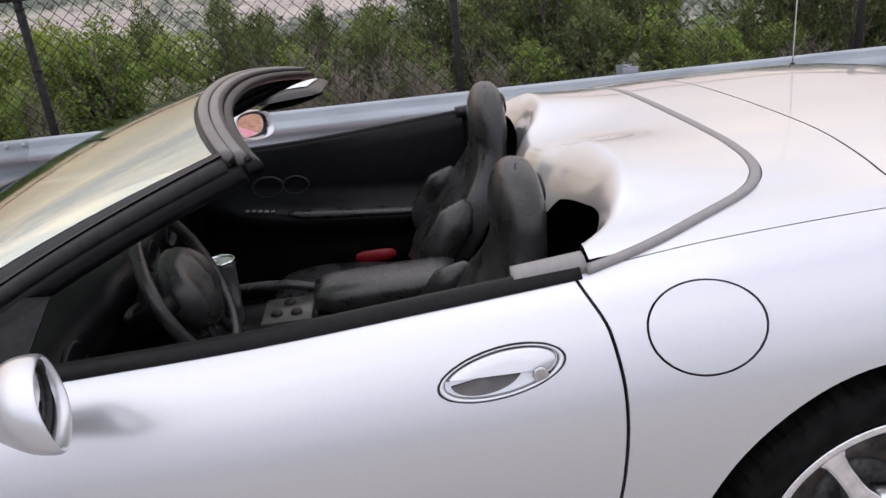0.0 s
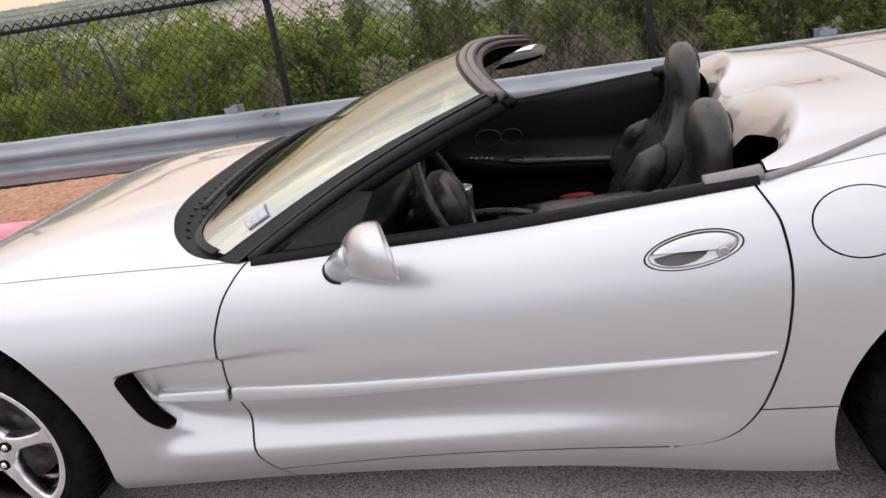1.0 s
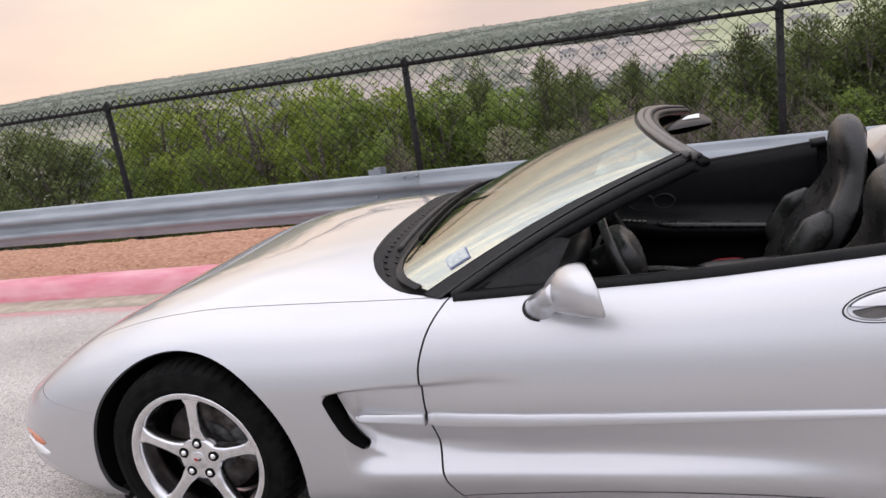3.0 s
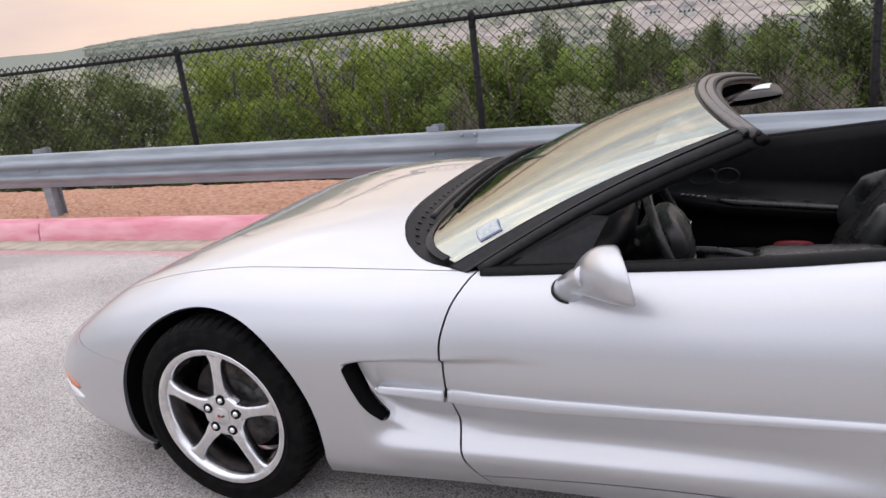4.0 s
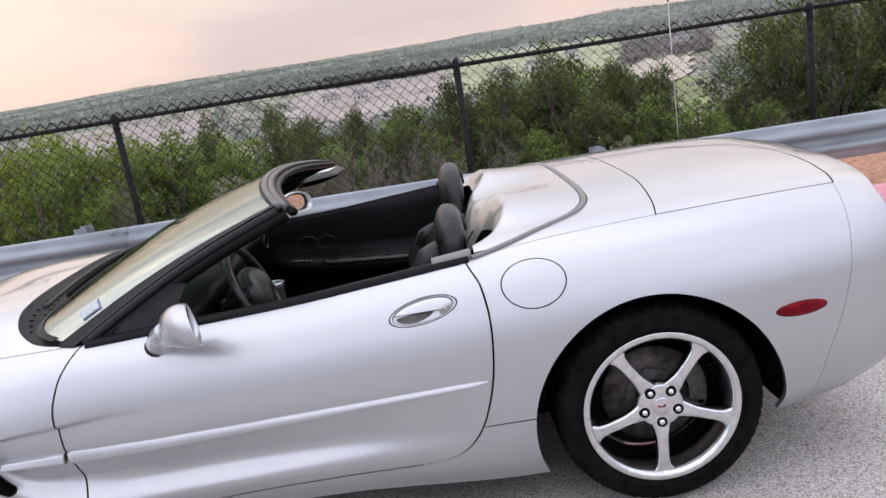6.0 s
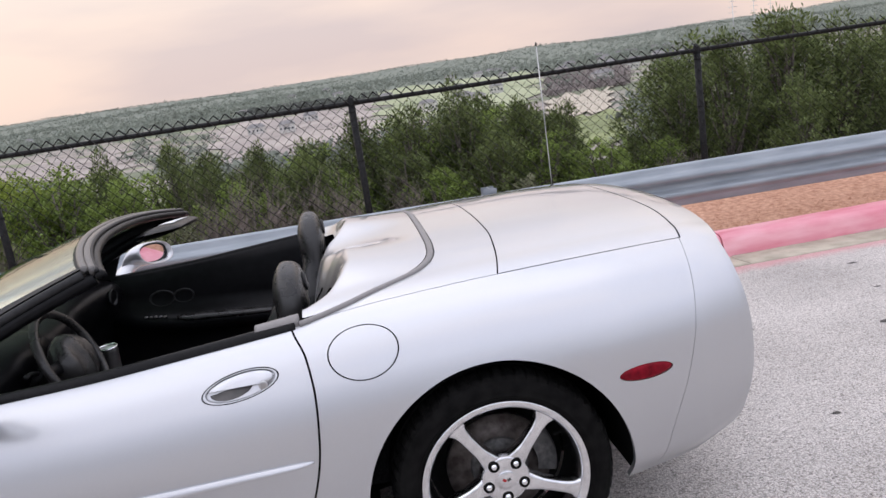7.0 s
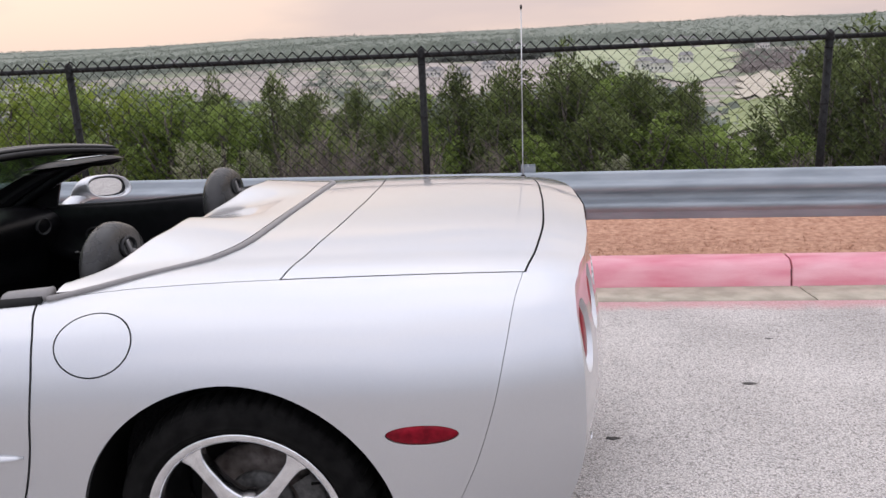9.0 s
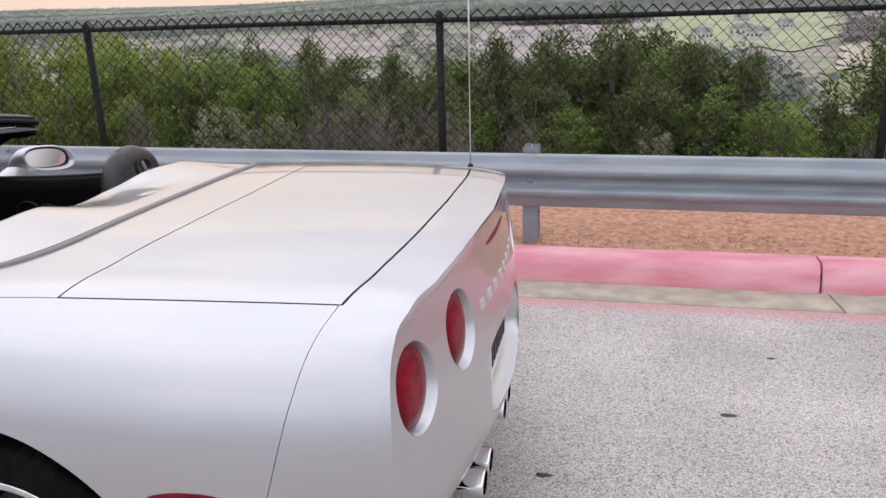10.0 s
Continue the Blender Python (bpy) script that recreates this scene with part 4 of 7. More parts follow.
# antenna
ant = empty("antenna")
ant.parent = car
az = surf_z(3.35, 0.72)
v, f = lathe([(0.0, 0.012), (0.008, 0.010), (0.011, 0.004), (0.012, 0.0)], 16)
obj_from("antenna_base", np.array(v)[:, [0, 2, 1]] + (3.35, 0.735, az - 0.002), f, M["black_trim"], ant)
v, f = tube([(3.35, 0.735, az), (3.352, 0.735, az + 0.69)], 0.0023, 8, up=(0, 1, 0))
obj_from("mast", v, f, M["steel"], ant, "thin steel antenna mast")
v, f = lathe([(0.0, 0.010), (0.004, 0.008), (0.0045, 0.0), (0.004, -0.008), (0.0, -0.010)], 10)
obj_from("tip", np.array(v)[:, [0, 2, 1]] + (3.352, 0.735, az + 0.695), f, M["black_trim"], ant)

# windscreen
def ws(s, r):
    """Place on the windscreen: s across from -1 to 1, r from the cowl up to the header."""
    a = abs(s)
    b = np.array([0.640 + 0.050 * a**2 + 0.180 * a**12, 0.785 * s, 0.857 - 0.030 * a**2 - 0.027 * a**12])
    t = np.array([1.415 + 0.125 * a**2.2, 0.618 * s, 1.158 - 0.05 * a**2.2])
    p = b + (t - b) * r
    p[2] += 0.035 * math.sin(math.pi * r) * (1 - 0.3 * a)
    return p


def ws_patch(ss, rs, off=0.0):
    P = np.array([[ws(s, r) for r in rs] for s in ss])
    if off:
        n = np.cross(np.gradient(P, axis=0), np.gradient(P, axis=1))
        n /= np.linalg.norm(n, axis=2, keepdims=True)
        n *= np.where(n[..., 2:3] < 0, -1, 1)
        P = P + n * off
    return P.reshape(-1, 3), grid_faces(len(ss), len(rs))


wind = empty("windscreen")
wind.parent = car
gs = np.sin(np.linspace(-1, 1, 61) * math.pi / 2) * 0.98
v1, f1 = ws_patch(gs, np.linspace(0.005, 0.985, 25))
v2, f2 = ws_patch(gs, np.linspace(0.005, 0.985, 25), -0.004)
gl = obj_from("glass", *join((v1, f1), (v2, [q[::-1] for q in f2])), M["solar"], wind, "tinted curved windscreen glass")
gl.visible_shadow = False
for sd in (-1, 1):
    ss = np.linspace(0.972, 1.0, 6) * sd
    v1, f1 = ws_patch(ss, np.linspace(-0.02, 1.0, 30), 0.006)
    v2, f2 = ws_patch(ss, np.linspace(-0.02, 1.0, 30), -0.03)
    n = 30
    rim = [(i, i + 1, 180 + i + 1, 180 + i) for i in range(n - 1)] + [(150 + i + 1, 150 + i, 330 + i, 330 + i + 1) for i in range(n - 1)]
    vv, ff = join((v1, f1), (v2, f2))
    obj_from("pillar", vv, ff + rim, M["black_trim"], wind, "black windscreen pillar")
    path = np.array([ws(1.0 * sd, r) + (0.003, 0.001 * sd, -0.013) for r in np.linspace(0.03, 1.0, 24)])
    v, f = sweep(path, circle(0.015, 12, 0.018), up=(0, 1, 0))
    obj_from("pillar_seal", v, f, M["black_trim"], wind)
    path = np.array([ws(1.0 * sd, r) + (0.030, -0.010 * sd, -0.030) for r in np.linspace(0.02, 1.0, 24)])
    v, f = sweep(path, circle(0.022, 12, 0.024), up=(0, 1, 0))
    obj_from("pillar_trim", v, f, M["interior"], wind)
    # sail panel at the foot of the pillar
    tri = np.array([(0.935, 0.782, 0.80), (1.17, 0.783, 0.812), (1.235, 0.742, 0.93), (1.19, 0.745, 0.935)]) * (1, sd, 1)
    vs = np.concatenate([tri, tri - (0, 0.012 * sd, 0)])
    obj_from("sail_panel", vs, [(0, 1, 2, 3), (7, 6, 5, 4), (0, 4, 5, 1), (1, 5, 6, 2), (2, 6, 7, 3), (3, 7, 4, 0)], M["black_trim"], wind, smooth=False)
for sd in (-1, 1):
    v1, f1 = ws_patch(np.linspace(0.925, 0.975, 5) * sd, np.linspace(0.0, 0.99, 40), -0.0065)
    obj_from("ceramic_edge", v1, f1, M["black_trim"], wind, "black ceramic edge under the glass")
v1, f1 = ws_patch(np.linspace(-0.97, 0.97, 61), [0.93, 0.96, 1.0], -0.0068)
obj_from("ceramic_edge", v1, f1, M["black_trim"], wind, "black ceramic edge under the glass")
v1, f1 = ws_patch(np.linspace(-0.95, 0.95, 61), [-0.012, 0.0, 0.016], 0.003)
obj_from("ceramic_border", v1, f1, M["black_trim"], wind)
hp = np.array([ws(s, 1.0) for s in np.linspace(-1.01, 1.01, 49)])
hprof = [(-0.011, -0.004), (-0.0105, 0.003), (-0.007, 0.0055), (0.0, 0.0065), (0.007, 0.0055), (0.0105, 0.003), (0.011, -0.004), (0.008, -0.018), (-0.008, -0.018)]
for dx, dz in ((0.009, 0.0015), (0.0315, -0.002)):
    v, f = sweep(hp + (dx, 0, dz), hprof, up=(0, 0, 1))
    obj_from("header", v, f, M["header"], wind, "glossy dark grey windscreen header")
v, f = sweep(hp + (0.020, 0, -0.008), circle(0.012, 8, 0.006), up=(0, 0, 1))
obj_from("header_groove", v, f, M["gap"], wind)
v, f = sweep(hp + (0.043, 0, -0.006), circle(0.007, 8), up=(0, 0, 1))
obj_from("header_seal", v, f, M["black_trim"], wind)
v, f = sweep(hp + (0.052, 0, -0.024), circle(0.017, 10, 0.014), up=(0, 0, 1))
obj_from("header_lining", v, f, M["interior"], wind)
# visor
def visor(y0, y1):
    vz = empty("sun_visor")
    vz.parent = wind
    P = []
    for i in range(15):
        t = i / 14
        y = y0 + (y1 - y0) * t
        rnd = min(1, t * 8, (1 - t) * 8) ** 0.5
        x0 = ws(y / 0.618, 1.0)[0] + 0.075
        for j in range(9):
            q = j / 8
            x = x0 + (1.668 - x0) * q * (0.86 + 0.14 * rnd)
            P.append((x, y, 1.078 + 0.012 * q + 0.018 * math.sqrt(max(0.0, 1 - (2 * q - 1) ** 2)) * rnd - 0.03 * (abs(y) / 0.6) ** 2))
    lo = [(x, y, z - 0.020 * (0.3 + 0.7 * math.sin(math.pi * min(1, max(0, (x - 1.45) / 0.22))))) for x, y, z in P]
    vv, ff = join((P, grid_faces(15, 9)), (lo, [q[::-1] for q in grid_faces(15, 9)]))
    obj_from("pad", vv, ff, M["interior"], vz)
    sel = [(x, y, z + 0.003) for k, (x, y, z) in enumerate(P) if 3 <= k // 9 <= 11 and 3 <= k % 9 <= 6]
    obj_from("vanity_cover", sel, grid_faces(9, 4), M["white"], vz, "pale vanity mirror cover")


visor(0.12, 0.56)
# inspection sticker on the glass
def sticker(s0, s1, r0, r1, off):
    P = []
    for s in np.linspace(s0, s1, 4):
        for r in np.linspace(r0, r1, 4):
            P.append(ws(s, r + 0.65 * (s + 0.91)) + np.array((-0.4, -0.25, 0.9)) * off)
    return P, grid_faces(4, 4)


v, f = sticker(-0.958, -0.908, 0.155, 0.238, 0.0025)
obj_from("sticker_border", v, f, M["blue_print"], wind)
v, f = sticker(-0.9555, -0.9105, 0.159, 0.234, 0.0055)
obj_from("inspection_sticker", v, f, M["sticker"], wind, "white inspection sticker with a blue border")

# cowl behind the hood
ca, cf = BODY_A, BODY_F
ca, cf = clip_by(ca, cf, SHO - 0.04 - V(ca))
ca, cf = clip_by(ca, cf, COWL(Y(ca)) - 0.006 - X(ca))
ca, cf = clip_by(ca, cf, X(ca) - 0.93 - 0.06 * 0)
ca = ca.copy()
ca[:, 2] -= 0.008 + 0.05 * np.clip((X(ca) - COWL(Y(ca))) / 0.2, 0, 1) * np.clip((0.72 - Y(ca)) / 0.12, 0, 1)
sheet("cowl", ca, cf, car, M["cowl"], "black plastic cowl under the windscreen", sides="both", lip=0)
bm = bmesh.new()
for i in range(26):
    y = -0.60 + 1.2 * i / 25
    x0 = float(COWL(abs(y))) + 0.035
    slope = 1.2 * y * abs(y)
    for dx in (0.0, 0.034):
        box(bm, x0 + dx, y + 0.01 * (dx > 0), surf_z(x0 + dx, abs(y)) - 0.019 - 0.25 * dx, 0.012, 0.036, 0.006, pose(0, 0, 0, 0, 25, math.degrees(math.atan(-slope)) + 12))
part("cowl_grille", bm, M["cowl"], car, smooth=False)
for y0, y1, x1 in ((-0.50, 0.10, 0.02), (0.05, 0.58, 0.04)):
    wp = empty("wiper")
    wp.parent = car
    pts = []
    for i in range(20):
        t = i / 19
        y = y0 + (y1 - y0) * t
        pts.append(ws(y / 0.785, 0.02 + 0.03 * t) + (-0.03 + 0.0 * t, 0, 0.016))
    v, f = sweep(pts, [(-0.009, -0.004), (0.009, -0.004), (0.007, 0.006), (-0.007, 0.006)])
    obj_from("arm", v, f, M["black_trim"], wp)
    pts2 = [ws(y / 0.785, 0.055 + 0.02 * i / 19) + (-0.005, 0, 0.010) for i, y in enumerate(np.linspace(y0 + 0.08, y1 + 0.05, 20))]
    v, f = sweep(pts2, [(-0.006, -0.006), (0.006, -0.006), (0.003, 0.008), (-0.003, 0.008)])
    obj_from("blade", v, f, M["rubber"], wp)

# belt strips
bp = []
for x in np.linspace(0.90, 2.135, 70):
    bp.append((x, -(float(W_SHO(x)) - 0.004), float(Z_SHO(x)) + 0.004))
v, f = sweep(np.array(bp), [(-0.014, -0.012), (0.021, -0.017), (0.022, -0.008), (0.012, 0.005), (0.002, 0.010), (-0.012, 0.008)])
both("belt_seal", v, f, M["cowl"], car, "black rubber belt seal")
# grey corner trim behind the doors
cp = [(x, -(0.763), 0.868 + 0.10 * (x - 2.12) + 0.012) for x in np.linspace(2.02, 2.148, 12)]
v, f = sweep(np.array(cp), [(-0.024, -0.02), (0.018, -0.014), (0.016, 0.004), (0.004, 0.012), (-0.018, 0.014), (-0.024, 0.008)])
obj_from("corner_trim", v, f, M["grey_trim"], car, "grey weatherstrip end cap")
v, f = sweep(np.array(cp[6:]) * (1, -1, 1), [(-0.016, 0.008), (-0.012, 0.014), (0.018, 0.012), (0.024, -0.02), (-0.018, -0.014)])
obj_from("corner_trim", v, f, M["black_trim"], car, "black weatherstrip end cap")

# mirrors
def door_mirror(sd):
    mi = empty("door_mirror")
    mi.parent = car
    if sd < 0:
        mi.location = (0.03, 0, 0.018)
    rows = [(1.150, 0.018, 0.012, 0.900, 0.812), (1.165, 0.036, 0.022, 0.912, 0.820), (1.195, 0.054, 0.035, 0.932, 0.837), (1.235, 0.072, 0.047, 0.951, 0.852), (1.275, 0.085, 0.054, 0.962, 0.858), (1.315, 0.087, 0.055, 0.964, 0.858), (1.322, 0.083, 0.052, 0.964, 0.858), (1.312, 0.076, 0.046, 0.964, 0.858), (1.30, 0.074, 0.044, 0.964, 0.858)]
    sp = spline(rows, 40)
    vs = []
    k = 40
    turn = 0.30 if sd > 0 else 0.58
    for x, hw, hh, yc, zc in sp:
        q = circle(hw * (0.94 if sd > 0 else 1.12), k, hh * 1.05, 0.80)
        for a, b in q:
            vs.append((1.315 - (1.315 - x) * 0.82 + turn * a - 0.20 * b - 0.012, sd * -(yc + a), zc + b - 0.10 * a))
    fs = [(i * k + j, i * k + (j + 1) % k, (i + 1) * k + (j + 1) % k, (i + 1) * k + j) for i in range(39) for j in range(k)] + [tuple(range(k))]
    obj_from("housing", vs, fs if sd > 0 else [q[::-1] for q in fs], M["paint"], mi)
    gv = []
    for a, b in circle(0.0715 * (1.0 if sd > 0 else 1.18), k, 0.0485, 0.80):
        gv.append((1.284 + (turn - 0.05) * a + 0.02 * b, sd * -(0.964 + a), 0.858 + b - 0.10 * a))
    obj_from("mirror_glass", gv, [tuple(range(k))], M["mirror"], mi, "oval mirror glass", smooth=False)
    v, f = tube(np.array(gv + gv[:1]) + (0.003, 0, 0), 0.006, 8)
    obj_from("glass_rim", v, f, M["black_trim"], mi)
    pts = spline([(1.150, sd * -0.838, 0.766), (1.156, sd * -0.856, 0.783), (1.167, sd * -0.88, 0.802), (1.186, sd * -0.908, 0.821), (1.222, sd * -0.94, 0.842)], 18)
    v, f = sweep(pts, circle(0.036, 24, 0.046), up=(1, 0, 0), scale=np.interp(np.linspace(0, 1, 18), [0, 0.25, 0.55, 1.0], [1.0, 0.93, 0.78, 0.9]))
    obj_from("foot", v, f, M["paint"], mi)
    pts = [(1.148, sd * -0.832, 0.759), (1.150, sd * -0.842, 0.769), (1.1515, sd * -0.846, 0.773)]
    v, f = sweep(pts, circle(0.039, 24, 0.050), up=(1, 0, 0))
    obj_from("foot_gasket", v, f, M["black_trim"], mi, "black mirror gasket")



door_mirror(1)
door_mirror(-1)

# tonneau cover with twin fairings and a fall between the seats
ty = np.linspace(-0.78, 0.78, 131)
tx = np.linspace(2.02, 2.62, 75)
TX, TY = np.meshgrid(tx, ty, indexing="ij")
base = np.array([[surf_z(x, abs(y)) for y in ty] for x in tx])
aw = np.abs(TY)
hump = np.exp(-((aw - 0.385) / 0.21) ** 4) * 0.032 * np.clip((2.60 - TX) / 0.30, 0, 1) ** 1.4
LIPX = curve1([(0.0, 2.215), (0.10, 2.23), (0.20, 2.285), (0.30, 2.312), (0.40, 2.318), (0.52, 2.30), (0.62, 2.255), (0.69, 2.19), (0.73, 2.12), (0.78, 2.0)])
lip_x = LIPX(aw)
mid = np.exp(-(aw / 0.150) ** 4)
dd = np.clip((lip_x - TX) / 0.085, 0, 3)
fall = (0.125 + 0.10 * mid) * dd**1.6 + 0.028 * np.exp(-((aw / 0.17) ** 2)) * np.clip((2.5 - TX) / 0.3, 0, 1)
tz = base + hump + 0.004 - fall
tt = np.concatenate([np.stack([TX, TY, tz], -1), np.zeros((*TX.shape, 5))], 2)
gu, gv = np.gradient(tt[..., :3], axis=0), np.gradient(tt[..., :3], axis=1)
nn = np.cross(gu, gv)
nn /= np.linalg.norm(nn, axis=2, keepdims=True)
tt[..., 3:6] = nn * np.sign(nn[60, 65, 2])
ta, tf = tt.reshape(-1, 8), grid_faces(75, 131)
ta, tf = clip_by(ta, tf, ta[:, 0] - (TONN(np.abs(ta[:, 1])) - 0.028))
ta, tf = clip_by(ta, tf, 2.158 - ta[:, 0] - np.where(np.abs(ta[:, 1]) < 0.26, 0.2, 0.0))
ta, tf = clip_by(ta, tf, (LIPX(np.abs(ta[:, 1])) - ta[:, 0]) / 0.085 - np.interp(np.abs(ta[:, 1]), [0.0, 0.13, 0.20, 0.27, 0.42, 0.55, 0.65], [1.4, 1.4, 1.3, 1.0, 0.85, 0.62, 0.5]))
ta, tf = clip_by(ta, tf, np.abs(ta[:, 1]) - 0.757)
finish("tonneau_cover", ta, tf, car, M["paint"], "silver tonneau cover with twin fairings")
# joint across the fall
jt = []
for y in np.linspace(-0.17, 0.17, 21):
    x = float(LIPX(abs(y))) - 0.075
    col = int(round((y + 0.78) / 1.56 * 130))
    jt.append((x - 0.001, y, float(np.interp(x, tx, tz[:, col]))))
v, f = tube(np.array(jt), 0.0032, 6)
obj_from("fall_joint", v, f, M["gap"], car)
# its grey weatherstrip
ww = np.r_[np.linspace(0, 0.5, 40)[:-1], np.linspace(0.5, 0.775, 140)]
pth = [(float(TONN(w)) - 0.014, -w) for w in ww]
pth = pth[::-1] + [(x, -y) for x, y in pth[1:]]
pth = np.array(pth)
arc = np.r_[0, np.cumsum(np.linalg.norm(np.diff(pth, axis=0), axis=1))]
even = np.linspace(0, arc[-1], 150)
pth = np.array([(x, y, surf_z(x, min(abs(y), 0.77)) + 0.003) for x, y in zip(np.interp(even, arc, pth[:, 0]), np.interp(even, arc, pth[:, 1]))])
for _ in range(3):
    pth[1:-1] = pth[1:-1] * 0.5 + (pth[:-2] + pth[2:]) * 0.25
v, f = sweep(pth, [(-0.012, -0.01), (0.012, -0.01), (0.0105, 0.002), (0.005, 0.004), (-0.005, 0.004), (-0.0105, 0.002)])
obj_from("tonneau_seal", v, f, M["grey_trim"], car, "grey rubber seal round the tonneau")
# ---- wheels ----
def make_wheel(r, rim, width, spin):
    """A five-spoke alloy wheel about its own centre; the outer face looks along -y."""
    w = empty("wheel")
    h = width / 2
    n = 240
    prof = [(rim - 0.006, 0.6 * h), (rim + 0.012, 0.9 * h), (r - 0.045, h), (r - 0.02, 0.93 * h), (r - 0.006, 0.82 * h), (r, 0.62 * h), (r, 0.36 * h), (r - 0.008, 0.34 * h), (r - 0.008, 0.28 * h), (r, 0.26 * h), (r, -0.26 * h), (r - 0.008, -0.28 * h), (r - 0.008, -0.34 * h), (r, -0.36 * h), (r - 0.001, -0.60 * h), (r - 0.005, -0.74 * h), (r - 0.010, -0.84 * h), (r - 0.020, -0.925 * h), (r - 0.034, -0.972 * h), (r - 0.036, -0.985 * h), (r - 0.052, -0.995 * h), (rim + 0.030, -0.985 * h), (rim + 0.028, -1.0 * h), (rim + 0.022, -1.0 * h), (rim + 0.020, -0.965 * h), (rim + 0.006, -0.91 * h), (rim - 0.004, -0.88 * h)]
    v, f = lathe(prof, n)
    v = v.reshape(n, len(prof), 3)
    for i in range(n):
        if i % 4 == 0:
            for j in (13, 14, 15, 16):
                c = (0.008, 0.008, 0.006, 0.004)[j - 13]
                rad = math.hypot(v[i, j, 0], v[i, j, 2])
                v[i, j, [0, 2]] *= (rad - c) / rad
    k = len(prof)
    side_f = [q for q in f if (q[0] % k) < 3 or (q[0] % k) >= 17]
    tread_f = [q for q in f if 3 <= (q[0] % k) < 17]
    ty = obj_from("tyre", v.reshape(-1, 3), side_f, M["rubber"], w, "black low-profile tyre")
    tv = v.reshape(-1, 3)
    obj_from("tread", tv, tread_f, M["rubber"], ty, smooth=False)
    # rim: lip, barrel, and the spoke face
    lip = [(rim - 0.004, -0.86 * h), (rim + 0.006, -0.90 * h), (rim + 0.009, -0.935 * h), (rim + 0.004, -0.955 * h), (rim - 0.006, -0.945 * h), (rim - 0.012, -0.92 * h), (rim - 0.018, -0.86 * h), (rim - 0.022, -0.70 * h), (rim - 0.028, -0.45 * h), (rim - 0.030, 0.2 * h), (rim - 0.02, 0.7 * h), (rim - 0.006, 0.8 * h)]
    v, f = lathe(lip, 96)
    obj_from("rim", v, f, M["wheel"], w, "polished five-spoke alloy rim")
    yf = -0.86 * h
    for k in range(5):
        a0 = spin + k * 2 * math.pi / 5
        rows = []
        rr = np.linspace(0.052, rim - 0.014, 16)
        for q in rr:
            t = (q - rr[0]) / (rr[-1] - rr[0])
            half = np.interp(t, [0, 0.12, 0.35, 0.7, 0.88, 1.0], [0.037, 0.027, 0.0185, 0.0175, 0.022, 0.040])
            out = yf + np.interp(t, [0, 0.2, 0.6, 1.0], [0.010, 0.003, -0.001, 0.000])
            dep = np.interp(t, [0, 1], [0.045, 0.030])
            for c, d in ((-1.0, dep), (-1.0, 0.007), (-0.8, 0.001), (-0.35, 0.0), (0, 0.0015), (0.35, 0.0), (0.8, 0.001), (1.0, 0.007), (1.0, dep)):
                rows.append((q, c * half, out + d))
        rows = np.array(rows)
        x = rows[:, 0] * math.cos(a0) - rows[:, 1] * math.sin(a0)
        z = rows[:, 0] * math.sin(a0) + rows[:, 1] * math.cos(a0)
        obj_from("spoke", np.c_[x, rows[:, 2], z], grid_faces(16, 9), M["wheel"], w)
        # wheel nut between the spokes
        an = a0
        nx, nz = 0.056 * math.cos(an), 0.056 * math.sin(an)
        v, f = lathe([(0.0, -0.005), (0.005, -0.005), (0.0075, -0.003), (0.0085, 0.0), (0.0095, 0.0005), (0.0095, 0.012)], 12)
        # flat dark disc round the nut: the shade of its recess as colour
        v2, f2 = lathe([(0.0, -0.0005), (0.0168, -0.0005), (0.0175, 0.004)], 16)
        obj_from("nut_pocket", np.array(v2) + (nx, yf + 0.0035, nz), f2, M["rubber"], w)
        obj_from("wheel_nut", np.array(v) + (nx, yf + 0.002, nz), f, M["chrome"], w, "chrome wheel nut")
    v, f = lathe([(0.0, yf + 0.002), (0.030, yf + 0.003), (0.0345, yf + 0.006), (0.036, yf + 0.0055), (0.066, yf + 0.006), (0.072, yf + 0.009), (0.075, yf + 0.05)], 60)
    obj_from("hub", v, f, M["wheel"], w)
    v, f = lathe([(0.0, yf - 0.001), (0.026, yf - 0.0005), (0.030, yf + 0.002)], 30)
    obj_from("centre_cap", v, f, M["wheel"], w)
    for dx, dz, mm in ((-0.007, 0.004, "red_light"), (0.007, 0.004, "caliper")):
        bm = bmesh.new()
        box(bm, dx, yf - 0.0015, dz - 0.002, 0.012, 0.002, 0.007, pose(0, 0, 0, 0, 30 if dx < 0 else -30, 0))
        part("emblem", bm, M[mm], w, smooth=False)
    v, f = lathe([(0.07, 0.02), (0.162, 0.02), (0.162, 0.045), (0.07, 0.045)], 64)
    obj_from("brake_disc", np.array(v) - (0, 0.03, 0), f, M["disc"], w, "steel brake disc")
    v, f = lathe([(0.0, -0.02), (0.085, -0.02), (0.09, -0.01), (0.09, 0.03)], 48)
    obj_from("disc_bell", v, f, M["caliper"], w)
    v, f = lathe([(0.0, 0.06), (0.2, 0.06), (rim - 0.03, 0.055)], 40)
    obj_from("backing_plate", v, f, M["gap"], w)
    vs = []
    for i in range(13):
        t = (-0.42 + 0.84 * i / 12) + (math.pi * 0.06)
        for rad, y in ((0.115, -0.035), (0.172, -0.035), (0.178, -0.02), (0.178, 0.04)):
            vs.append((rad * math.cos(t), y - 0.004, rad * math.sin(t)))
    obj_from("caliper", vs, grid_faces(13, 4), M["caliper"], w, "grey brake caliper")
